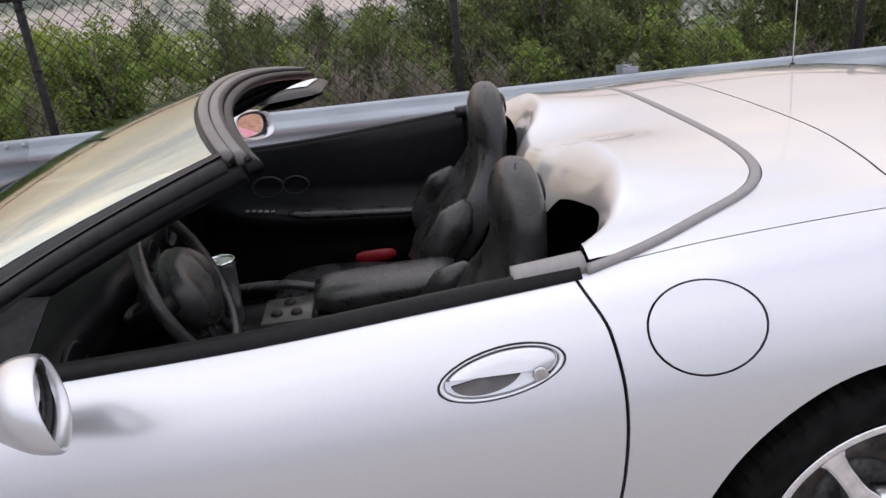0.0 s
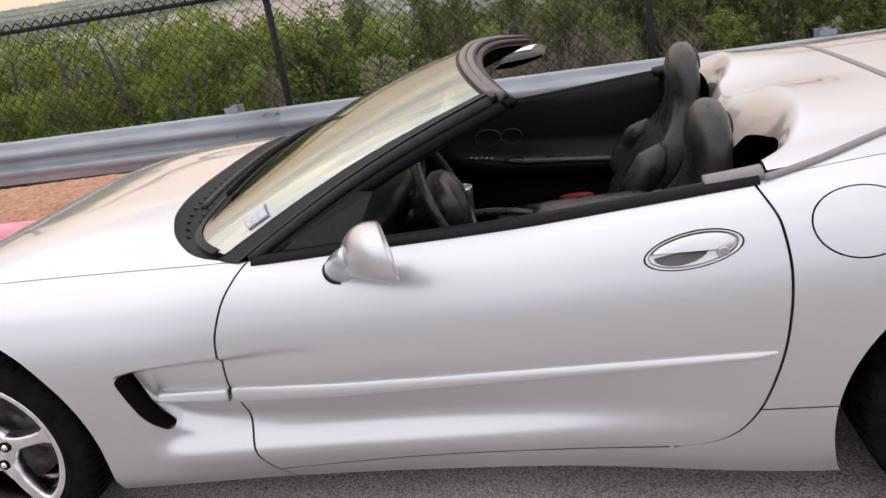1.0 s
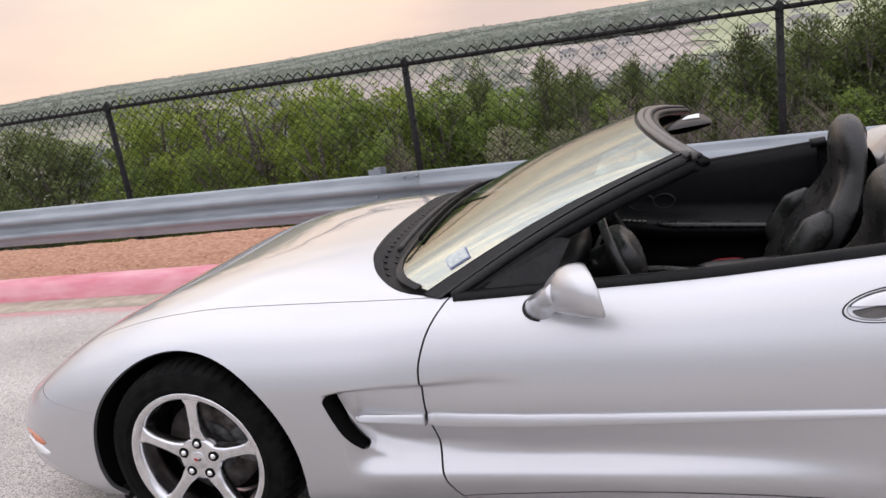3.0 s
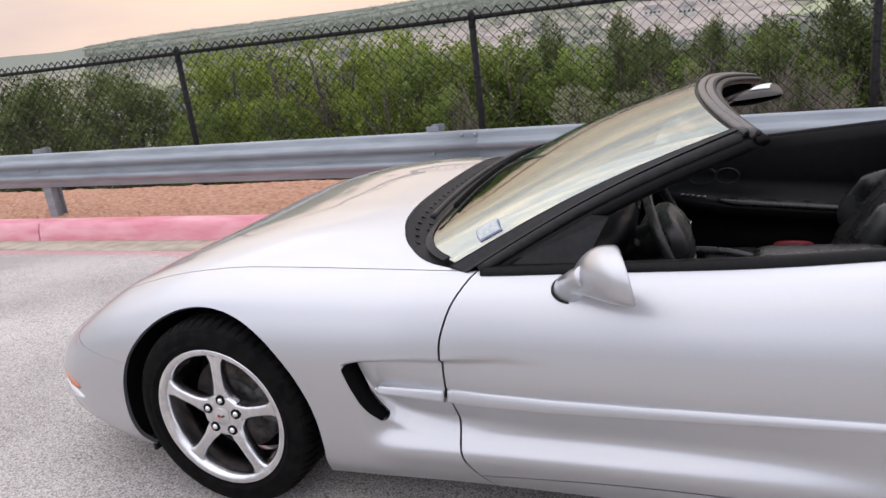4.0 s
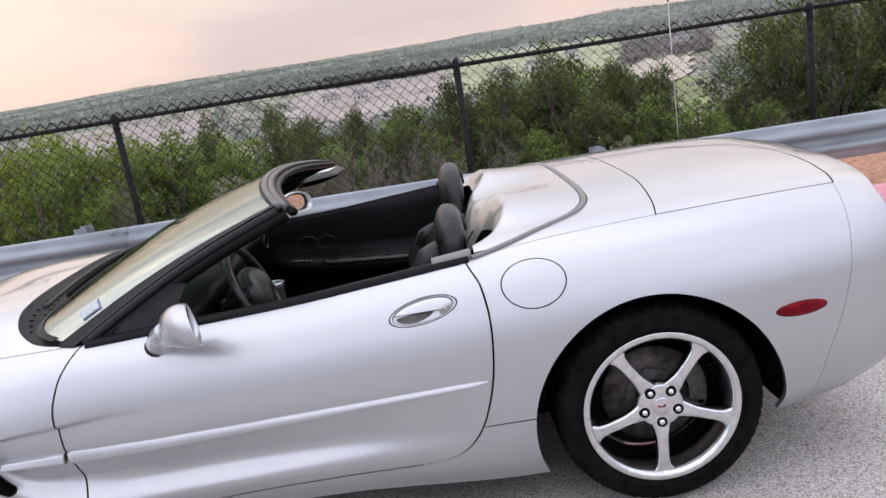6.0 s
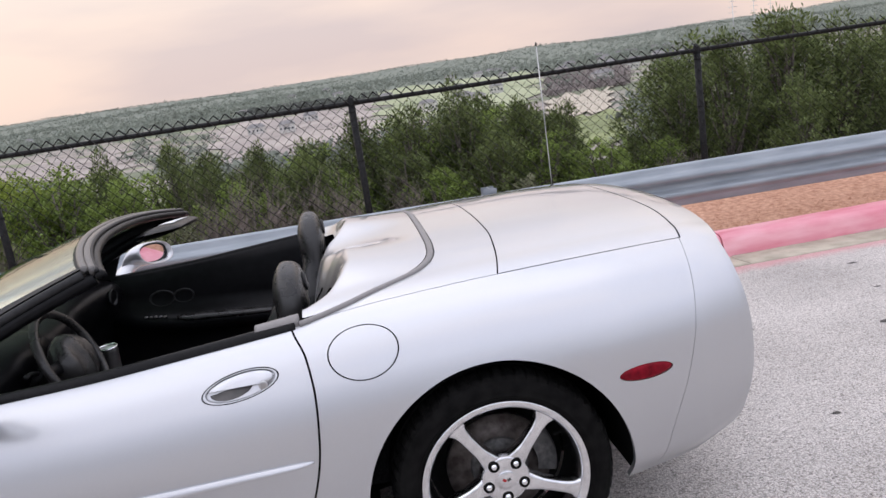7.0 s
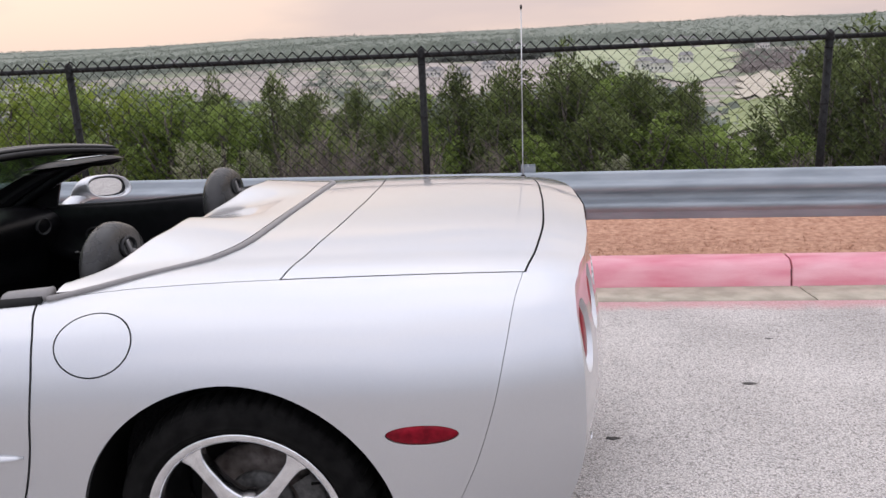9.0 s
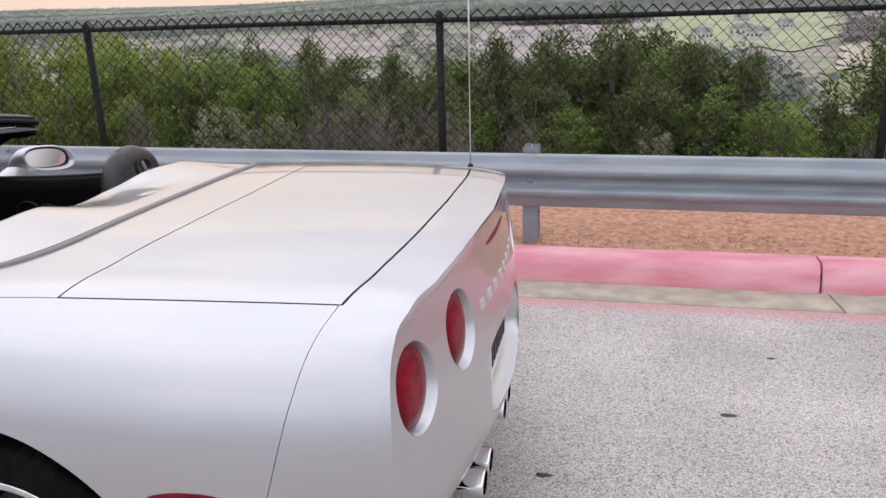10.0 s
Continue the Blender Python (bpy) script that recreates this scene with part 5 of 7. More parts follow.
    v, f = tube([(0.19 * math.cos(a0 + 0.9), yf + 0.03, 0.19 * math.sin(a0 + 0.9)), ((rim - 0.028) * math.cos(a0 + 0.9), yf + 0.012, (rim - 0.028) * math.sin(a0 + 0.9))], 0.004, 8)
    obj_from("valve", v, f, M["rubber"], w)
    return w


for x, z, r, rim, width, spin, face in ((0.0, 0.327, 0.327, 0.233, 0.235, 1.47, 0.912), (2.664, 0.331, 0.335, 0.245, 0.262, 0.907, 0.938)):
    for sd in (1, -1):
        wh = make_wheel(r, rim, width, spin + (0.7 if sd < 0 else 0))
        wh.parent = car
        wh.matrix_basis = pose(x, -sd * (face - width / 2), z - (0.03 if sd < 0 else 0), 0, 0, 0 if sd > 0 else 180)
# wheel housings and floor
for x0, z0, rad, t0, t1 in ((-0.004, 0.302, 0.400, -0.10, 1.12), (2.657, 0.312, 0.406, -0.04, 1.12)):
    vs = []
    for i in range(33):
        t = math.pi * (t0 + (t1 - t0) * i / 32)
        x, z = x0 + rad * math.cos(t), z0 + rad * math.sin(t)
        for y in (-surf_w(x, z) + 0.016, -0.78, -0.52):
            vs.append((x, y, z))
    fs = grid_faces(33, 3) + [tuple(i * 3 + 2 for i in range(33))]
    both("wheel_housing", vs, fs, M["gap"], car, "black wheel housing")
bm = bmesh.new()
box(bm, 1.33, 0, 0.185, 4.2, 1.0, 0.03)
box(bm, 1.33, 0, 0.215, 1.75, 1.62, 0.03)
box(bm, 3.23, 0, 0.30, 0.40, 1.3, 0.05)
box(bm, -0.55, 0, 0.21, 0.4, 1.3, 0.03)
part("underbody", bm, M["gap"], car, "black underbody", smooth=False)
bm = bmesh.new()
box(bm, -0.375, -0.78, 0.155, 0.012, 0.13, 0.06, None, 0.004)
part("air_deflector", bm, M["black_trim"], car)
# ---- interior ----
def loft_y(rows, ys, shape=None):
    """A profile of (x, z) carried across the car; shape(y) moves it."""
    vs = []
    for y in ys:
        for x, z in rows:
            dx, dz = shape(y, x, z) if shape else (0, 0)
            vs.append((x + dx, y, z + dz))
    return vs, grid_faces(len(ys), len(rows))


dash_rows = spline([(0.68, 0.83), (0.85, 0.855), (1.02, 0.862), (1.13, 0.85), (1.19, 0.815), (1.20, 0.77), (1.17, 0.70), (1.13, 0.62), (1.10, 0.52), (1.02, 0.42), (0.95, 0.36)], 30)


def dash_shape(y, x, z):
    b = math.exp(-((y + 0.37) / 0.17) ** 4)
    r = math.exp(-((y - 0.38) / 0.22) ** 4)
    k = max(0.0, min(1.0, (x - 0.95) / 0.2)) * (1 if z > 0.6 else 0.3)
    fr = max(0.0, min(1.0, (1.0 - x) / 0.3)) if z > 0.6 else 0.0
    e = abs(y) / 0.74
    return (0.05 * b * k - 0.03 * r * k + fr * (0.03 + 0.17 * e**5), 0.035 * b * k - 0.03 * e**3 - 0.03 * fr)


v, f = loft_y(dash_rows, np.linspace(-0.74, 0.74, 61), dash_shape)
dash = obj_from("dashboard", v, f, M["interior"], car, "black moulded dashboard")
for y, z in ((0.62, 0.755), (-0.64, 0.755), (0.09, 0.76), (-0.09, 0.76)):
    v, f = lathe([(0.044, 0.006), (0.048, 0.0), (0.043, -0.006), (0.036, -0.002), (0.034, 0.012), (0.0, 0.014)], 28)
    v = np.array(v)[:, [1, 0, 2]] * (-1, 1.15, 0.85) + (1.195, y, z)
    obj_from("air_vent", v, f, M["black_trim"], dash)
bm = bmesh.new()
box(bm, 1.16, 0, 0.63, 0.07, 0.22, 0.17, pose(0, 0, 0, 0, -12, 0), 0.012)
part("centre_stack", bm, M["black_trim"], dash)
for i in range(3):
    v, f = lathe([(0.0, -0.012), (0.014, -0.012), (0.017, 0.0)], 20)
    obj_from("knob", np.array(v)[:, [1, 0, 2]] * (-1, 1, 1) + (1.20, -0.06 + 0.06 * i, 0.60), f, M["interior"], dash)
# centre console
cons = empty("console")
cons.parent = car
rows = [(-0.125, 0.22), (-0.12, 0.46), (-0.10, 0.505), (-0.06, 0.515), (0.06, 0.515), (0.10, 0.505), (0.12, 0.46), (0.125, 0.22)]
vs = [(x, y, 0.22 + (z - 0.22) * k) for x, k in ((1.05, 1.05), (1.2, 1.0), (1.4, 1.0), (1.6, 1.03), (1.95, 1.08), (2.2, 1.1)) for y, z in rows]
obj_from("console_body", vs, grid_faces(6, 8), M["interior"], cons)
sec = circle(0.095, 20, 0.04, 0.6)
pts = np.array([(x, 0, 0.555 + 0.02 * (x - 1.58)) for x in np.linspace(1.58, 1.98, 14)])
v, f = sweep(pts, sec, up=(0, 0, 1), scale=[0.75, 0.94] + [1.0] * 10 + [0.94, 0.75])
obj_from("armrest", v, f, M["leather"], cons, "black leather armrest lid")
bm = bmesh.new()
box(bm, 1.50, -0.02, 0.522, 0.14, 0.16, 0.02, None, 0.006)
part("switch_plate", bm, M["header"], cons, "grey switch plate")
for dx, dy in ((-0.03, -0.03), (0.025, -0.035), (0.0, 0.035)):
    v, f = lathe([(0.0, 0.010), (0.013, 0.010), (0.016, 0.006), (0.017, 0.0)], 20)
    obj_from("dial", np.array(v)[:, [0, 2, 1]] + (1.50 + dx, -0.02 + dy, 0.532), f, M["black_trim"], cons)
v, f = tube(spline([(1.60, 0.07, 0.54), (1.50, 0.07, 0.565), (1.40, 0.07, 0.572), (1.33, 0.07, 0.57)], 14), 0.014, 10)
obj_from("handbrake", v, f, M["leather"], cons)
v, f = lathe([(0.0, 0.13), (0.016, 0.128), (0.024, 0.115), (0.025, 0.10), (0.018, 0.085), (0.016, 0.07), (0.03, 0.03), (0.055, 0.0)], 24)
obj_from("shifter", np.array(v)[:, [0, 2, 1]] + (1.27, -0.03, 0.505), f, M["leather"], cons)
# steering wheel
sw = empty("steering_wheel")
sw.parent = car
cm = pose(1.352, -0.37, 0.775, 0, -22, 0)
ring = [(0.0, 0.178 * math.cos(t), 0.178 * math.sin(t)) for t in np.arange(64) * 2 * math.pi / 64]


def place(vs, m):
    return [m @ Vector(map(float, v)) for v in vs]


v, f = sweep(np.array(ring), circle(0.0165, 12, 0.014), up=(1, 0, 0), closed=True)
obj_from("rim", place(v, cm), f, M["leather"], sw, "black leather steering wheel rim")
v, f = lathe([(0.0, -0.058), (0.025, -0.057), (0.05, -0.056), (0.07, -0.052), (0.086, -0.046), (0.097, -0.038), (0.104, -0.028), (0.108, -0.008), (0.098, 0.014), (0.06, 0.03), (0.045, 0.12)], 56)
hv = np.array(v)[:, [1, 0, 2]] * (-1, 1, 0.92)
# raised ribs run down the pad
hv[:, 0] += np.where(hv[:, 0] > 0.02, 0.009 * np.cos(hv[:, 1] * 78) * np.clip(1 - np.abs(hv[:, 2]) / 0.11, 0, 1), 0)
obj_from("hub", place(hv + (-0.012, 0, -0.006), cm), f, M["leather"], sw, "padded black airbag hub")
for an in (0.12, math.pi - 0.12, math.pi * 1.5 - 0.35, math.pi * 1.5 + 0.35):
    p = [(0.0, q * math.cos(an), q * math.sin(an)) for q in np.linspace(0.06, 0.172, 8)]
    v, f = sweep(np.array(p), circle(0.024, 10, 0.008), up=(1, 0, 0), scale=np.linspace(1.1, 0.7, 8))
    obj_from("spoke", place(v, cm), f, M["interior"], sw)
v, f = tube([(1.32, -0.37, 0.765), (1.15, -0.37, 0.70), (1.05, -0.37, 0.66)], 0.05, 16)
obj_from("column", v, f, M["interior"], sw)
for dy in (-1, 1):
    v, f = tube(spline([(1.25, -0.37 + 0.04 * dy, 0.76), (1.265, -0.37 + 0.12 * dy, 0.785), (1.275, -0.37 + 0.18 * dy, 0.795)], 8), 0.008, 8)
    obj_from("stalk", v, f, M["black_trim"], sw)
# door inner panels
for sd, door in ((1, door_l), (-1, door_r)):
    xs = np.linspace(0.98, 2.11, 40)
    vs = []
    for x in xs:
        zt = float(Z_SHO(x)) + 0.004
        wt = float(W_SHO(x)) - 0.022
        arm = 1 / (1 + math.exp(-(x - 1.22) / 0.04))
        za = np.interp(x, [1.0, 1.25, 1.5, 1.9, 2.1], [0.68, 0.615, 0.575, 0.545, 0.55])
        for q, z in ((0, zt), (0.012, zt - 0.012), (0.022, zt - 0.05), (0.03, za + 0.10), (0.036, za + 0.03), (0.045 + 0.045 * arm, za + 0.012), (0.055 + 0.055 * arm, za - 0.01), (0.05 + 0.05 * arm, za - 0.045), (0.035, za - 0.075), (0.045, 0.42), (0.05, 0.36), (0.04, 0.26)):
            vs.append((x, -(wt - q), z))
    fs = grid_faces(40, 12)
    # the far door is a mirrored object, so both panels are drawn on the driver's side
    obj_from("door_card", vs, fs, M["interior"], door, "black padded door inner panel")
    for xc, wd, ht in ((1.376, 0.054, 0.036), (1.478, 0.045, 0.031)):
        zc = 0.686 - (xc - 1.36) * 0.03
        v = []
        for i in range(32):
            t = 2 * math.pi * i / 32
            for s, d in ((1.15, 0.0), (1.08, 0.008), (1.0, 0.008), (0.9, 0.0), (0.01, -0.002)):
                v.append((xc + wd * s * math.cos(t), -(float(W_SHO(xc)) - 0.05 - d), zc + ht * s * math.sin(t)))
        ff = [(i * 5 + j, ((i + 1) % 32) * 5 + j, ((i + 1) % 32) * 5 + j + 1, i * 5 + j + 1) for i in range(32) for j in range(4)]
        obj_from("pull_cup", v, ff, M["black_trim"], door)
    pts = np.array([(x, -(float(W_SHO(x)) - 0.115), float(np.interp(x, [1.25, 1.5, 1.9, 2.1], [0.615, 0.575, 0.545, 0.55])) + 0.012) for x in np.linspace(1.44, 2.06, 20)])
    v, f = sweep(pts, circle(0.034, 14, 0.016), scale=[0.4, 0.8] + [1.0] * 16 + [0.8, 0.4])
    obj_from("armrest", v, f, M["leather"], door, "black padded armrest")
    for i in range(5):
        bm = bmesh.new()
        box(bm, 1.30 + 0.022 * i, -(float(W_SHO(1.3)) - 0.115), 0.622 - 0.003 * i, 0.014, 0.014, 0.006, None, 0.002)
        part("window_switch", bm, M["grey_trim"], door)
    v = []
    for i in range(24):
        t = 2 * math.pi * i / 24
        for s, d in ((1.0, 0.0), (0.94, 0.006), (0.01, 0.006)):
            v.append((1.735 + 0.078 * s * math.copysign(abs(math.cos(t)) ** 0.7, math.cos(t)), -(0.690 - d), 0.385 + 0.024 * s * math.copysign(abs(math.sin(t)) ** 0.7, math.sin(t))))
    ff = [(i * 3 + j, ((i + 1) % 24) * 3 + j, ((i + 1) % 24) * 3 + j + 1, i * 3 + j + 1) for i in range(24) for j in range(2)]
    obj_from("door_reflector", v, ff, M["red_plastic"], door, "red door reflector")
# floor and the bulkhead behind the seats
bm = bmesh.new()
box(bm, 1.55, 0, 0.235, 1.4, 1.6, 0.03)
part("floor_carpet", bm, M["carpet"], car, "black carpet", smooth=False)
vs = [(x, y, z) for y in np.linspace(-0.76, 0.76, 9) for x, z in ((1.98, 0.24), (2.12, 0.5), (2.22, 0.62), (2.42, 0.68), (2.58, 0.72))]
obj_from("rear_bulkhead", vs, grid_faces(9, 5), M["carpet"], car, "black carpeted bulkhead")
bm = bmesh.new()
box(bm, 0.98, 0, 0.5, 0.04, 1.5, 0.62)
part("firewall", bm, M["gap"], car, smooth=False)
for sd in (-1, 1):
    vs = [(x, sd * y, z) for x in np.linspace(2.05, 2.6, 6) for y, z in ((0.765, 0.86 + 0.06 * (x - 2.1)), (0.74, 0.7), (0.73, 0.3))]
    obj_from("rear_side_trim", vs, grid_faces(6, 3), M["carpet"], car)


# seats
def seat(ox, oy, oz, drop):
    s = empty("bucket_seat")
    s.parent = car
    # backrest: front surface line in (x, z), half widths, thickness
    rows = [(1.86, 0.40, 0.22, 0.055), (1.90, 0.48, 0.235, 0.06), (1.95, 0.56, 0.24, 0.06), (2.0, 0.63, 0.235, 0.055), (2.045, 0.70, 0.215, 0.050), (2.072, 0.77, 0.18, 0.047), (2.08, 0.83, 0.162, 0.047), (2.082, 0.88, 0.155, 0.050), (2.083, 0.925, 0.147, 0.051), (2.086, 0.968, 0.127, 0.046), (2.09, 1.003, 0.090, 0.035), (2.092, 1.022, 0.045, 0.022), (2.093, 1.030, 0.008, 0.008)]
    sp = spline(rows, 46)
    k = 36
    vs = []
    for x, z, hw, th in sp:
        for a, b in circle(1.0, k, 1.0, 0.72):
            bol = 0.055 * max(0.0, abs(a) - 0.55) / 0.45 * min(1.0, max(0.0, (0.85 - z) / 0.15)) if b < 0.2 else 0.0
            vs.append((x + 0.06 + b * th * 1.0 - bol - 0.01 * (1 - a * a) * (b < 0), hw * a, z - 0.25 * b * th))
    fs = [(i * k + j, i * k + (j + 1) % k, (i + 1) * k + (j + 1) % k, (i + 1) * k + j) for i in range(45) for j in range(k)] + [tuple(range((45) * k, 46 * k))]
    o = np.array((ox, oy, oz))
    obj_from("backrest", np.array(vs) + o, fs, M["leather"], s, "black leather backrest with built-in headrest")
    # piping seams round the backrest
    for sgn in (-1, 1):
        pth = []
        for x, z, hw, th in sp[4:43]:
            pth.append((x + 0.06 - 0.62 * th, sgn * hw * 0.80, z + 0.16 * th))
        v, f = tube(np.array(pth) + o, 0.0028, 6)
        obj_from("seam", v, f, M["interior"], s)
    # oval recess and strap guide at the back of the headrest
    v, f = lathe([(0.050, 0.0), (0.054, -0.006), (0.046, -0.010), (0.040, -0.004), (0.036, 0.006), (0.0, 0.008)], 32)
    v = np.array(v)[:, [1, 0, 2]] * (-1, 0.85, 0.62)
    mm = pose(2.190, 0, 0.955, 0, -4, 0)
    obj_from("headrest_ring", [np.array(q) + o for q in place(v, mm)], f, M["black_trim"], s)
    bm = bmesh.new()
    box(bm, 0, 0.0, 0.0, 0.012, 0.014, 0.05, pose(0, 0, 0, 20, 0, 0), 0.003)
    box(bm, 0, 0.016, -0.018, 0.012, 0.03, 0.012, None, 0.003)
    bmesh.ops.transform(bm, matrix=Matrix.Translation(o) @ pose(2.194, 0, 0.955, 0, -4, 0), verts=bm.verts)
    part("strap_guide", bm, M["grey_trim"], s, "grey strap guide")
    # cushion with side bolsters
    rows = [(1.36, 0.405, 0.20, 0.035), (1.39, 0.415, 0.235, 0.055), (1.5, 0.425, 0.25, 0.07), (1.65, 0.415, 0.255, 0.075), (1.8, 0.40, 0.25, 0.07), (1.92, 0.39, 0.24, 0.06)]
    sp = spline(rows, 24)
    vs = []
    for x, z, hw, th in sp:
        for a, b in circle(1.0, k, 1.0, 0.6):
            dip = 0.035 * max(0.0, 1 - (a / 0.7) ** 2) if b > 0 else 0
            vs.append((x, hw * a, z + b * th - dip))
    fs = [(i * k + j, i * k + (j + 1) % k, (i + 1) * k + (j + 1) % k, (i + 1) * k + j) for i in range(23) for j in range(k)] + [tuple(range(k))[::-1]]
    obj_from("cushion", np.array(vs) + o - (0, 0, drop), fs, M["leather"], s, "black leather seat cushion")
    for sgn in (-1, 1):
        pts = spline([(1.96, 0.20 * sgn, 0.48), (1.93, 0.222 * sgn, 0.54), (1.97, 0.225 * sgn, 0.62), (2.04, 0.20 * sgn, 0.71)], 14)
        v, f = sweep(np.array(pts) + o, circle(0.045, 12, 0.06), up=(1, 0, 0), scale=[0.5, 0.8] + [1.0] * 9 + [0.8, 0.55, 0.3])
        obj_from("side_bolster", v, f, M["leather"], s)
    bm = bmesh.new()
    box(bm, 1.66 + ox, oy, 0.30 + oz * 0.5, 0.5, 0.36, 0.12, None, 0.02)
    part("seat_base", bm, M["gap"], s)
    return s


seat(-0.04, -0.375, -0.05, 0.012)
seat(0.012, 0.395, 0.0, 0.075)
# belts
for sd in (-1, 1):
    b = empty("seat_belt")
    b.parent = car
    pts = spline([(2.17, 0.66 * sd, 0.80), (2.10, 0.60 * sd, 0.72), (2.03, 0.58 * sd, 0.58), (1.98, 0.585 * sd, 0.42), (1.95, 0.60 * sd, 0.34)], 20)
    v, f = sweep(pts, [(-0.023, -0.001), (0.023, -0.001), (0.023, 0.001), (-0.023, 0.001)], up=(1, 0, 0.3))
    obj_from("webbing", v, f, M["carpet"], b)
    bm = bmesh.new()
    box(bm, 1.84, 0.16 * sd if sd > 0 else -0.13, 0.46, 0.045, 0.02, 0.03, pose(0, 0, 0, 0, 30, 0), 0.004)
    part("buckle", bm, M["chrome"], b, "bright belt buckle")

# travel mug in the console
mug = empty("travel_mug", (1.345, -0.03, 0.515))
tagged(mug, "grey steel travel mug with a rimmed lid in the console", "mug")
v, f = lathe([(0.0, 0.0), (0.030, 0.0), (0.032, 0.006), (0.037, 0.165), (0.039, 0.175), (0.0385, 0.188), (0.036, 0.190), (0.034, 0.180), (0.0, 0.178)], 40)
obj_from("mug_body", np.array(v)[:, [0, 2, 1]], f, M["steel"], mug, "brushed steel body")
v, f = lathe([(0.0365, 0.178), (0.0395, 0.18), (0.0395, 0.190), (0.0365, 0.192), (0.035, 0.186)], 40)
obj_from("mug_rim", np.array(v)[:, [0, 2, 1]], f, M["chrome"], mug, "bright rim")
# ---- road, kerb, rail, fence ----
def ground_z(y):
    y = np.asarray(y, float)
    return np.where(y < -0.6, 0.0, -0.043 * (np.clip(y, -0.6, 2.4) + 0.6))


def strip_mesh(name, xs, prof, material, label="", category="", kind="structure", smooth=False, parent=None):
    """A long strip along x with the cross profile (y, z)."""
    v = [(x, y, z) for x in xs for y, z in prof]
    ob = obj_from(name, v, grid_faces(len(xs), len(prof)), material, parent, smooth=smooth)
    return tagged(ob, label, category, kind=kind)


gxs = np.array([-400, -40, -10, -4, 0, 4, 10, 40, 400.0])
gys = [-400, -30, -6, -2, -0.6, 0, 0.6, 1.2, 1.8, 2.055]
strip_mesh("road", gxs, [(y, float(ground_z(y))) for y in gys], M["asphalt"], "worn grey asphalt with pale exposed aggregate", "road")
GZ = float(ground_z(2.37))
# dark spots on the asphalt
for x, y, r in ((4.346, 0.742, 0.028), (4.98, 0.49, 0.040), (3.678, 0.19, 0.026), (4.62, 1.35, 0.018), (5.35, 1.05, 0.022), (4.1, -0.35, 0.02), (5.6, 1.62, 0.03), (-1.6, 0.9, 0.025), (-2.4, 1.3, 0.02)):
    n = 14
    vs = [(x, y, float(ground_z(y)) + 0.004)]
    for i in range(n):
        t = 2 * math.pi * i / n
        q = 0.75 * r * random.uniform(0.7, 1.1)
        vs.append((x + 1.6 * q * math.cos(t), y + 0.8 * q * math.sin(t), float(ground_z(y + 0.8 * q * math.sin(t))) + 0.0015))
    sp = obj_from("spot", vs, [(0, 1 + i, 1 + (i + 1) % n) for i in range(n)], M["tar"])
    tagged(sp, "small dark flattened tar spot on the asphalt", "tar spot", group="tar spots")

PITCH = 3.3
gutter = strip_mesh("gutter", np.array([-60.0, 60.0]), [(2.04, GZ - 0.02), (2.38, GZ - 0.02)], M["tar"], "beige concrete gutter pan beside the kerb", "gutter")
kerb_bed = strip_mesh("kerb", np.array([-60.0, 60.0]), [(2.42, GZ - 0.02), (2.43, GZ + 0.10), (2.57, GZ + 0.10)], M["tar"], "concrete kerb with faded red fire-lane paint", "kerb")
kerb_prof = [(2.388, GZ - 0.03), (2.388, GZ + 0.004), (2.396, GZ + 0.06), (2.405, GZ + 0.105), (2.414, GZ + 0.135), (2.428, GZ + 0.155), (2.448, GZ + 0.168), (2.475, GZ + 0.174), (2.56, GZ + 0.177), (2.58, GZ + 0.170), (2.588, GZ + 0.15), (2.59, GZ + 0.05)]


def slab_mesh(name, prof, length, gap, wob):
    xs = np.concatenate([[gap, gap + 0.012], np.linspace(0.2, length - 0.2, 16), [length - gap - 0.012, length - gap]])
    rng = np.random.RandomState(5)
    v = []
    for i, x in enumerate(xs):
        e = 0.006 if i in (0, len(xs) - 1) else 0.0
        j = rng.normal(0, wob, (len(prof), 2))
        for k, (y, z) in enumerate(prof):
            v.append((x, y + j[k, 0] + e, z + j[k, 1] - e))
    f = grid_faces(len(xs), len(prof)) + [tuple(range(len(prof))), tuple(range((len(xs) - 1) * len(prof), len(xs) * len(prof)))[::-1]]
    me = bpy.data.meshes.new(name)
    me.from_pydata(v, [], f)
    me.polygons.foreach_set("use_smooth", [True] * (len(f) - 2) + [False, False])
    return me


km = slab_mesh("kerb_stone", kerb_prof, PITCH, 0.006, 0.0012)
km.materials.append(M["pink"])
gm = slab_mesh("gutter_slab", [(2.066, GZ - 0.03), (2.067, GZ + 0.013), (2.075, GZ + 0.018), (2.2, GZ + 0.010), (2.386, GZ + 0.002)], PITCH, 0.005, 0.0008)
gm.materials.append(M["concrete"])
for i in range(-9, 9):
    for me, par in ((km, kerb_bed), (gm, gutter)):
        ob = new(me.name, me)
        ob.parent = par
        ob.location = (5.09 + PITCH * i + (0.045 if me is gm else 0), 0, 0)

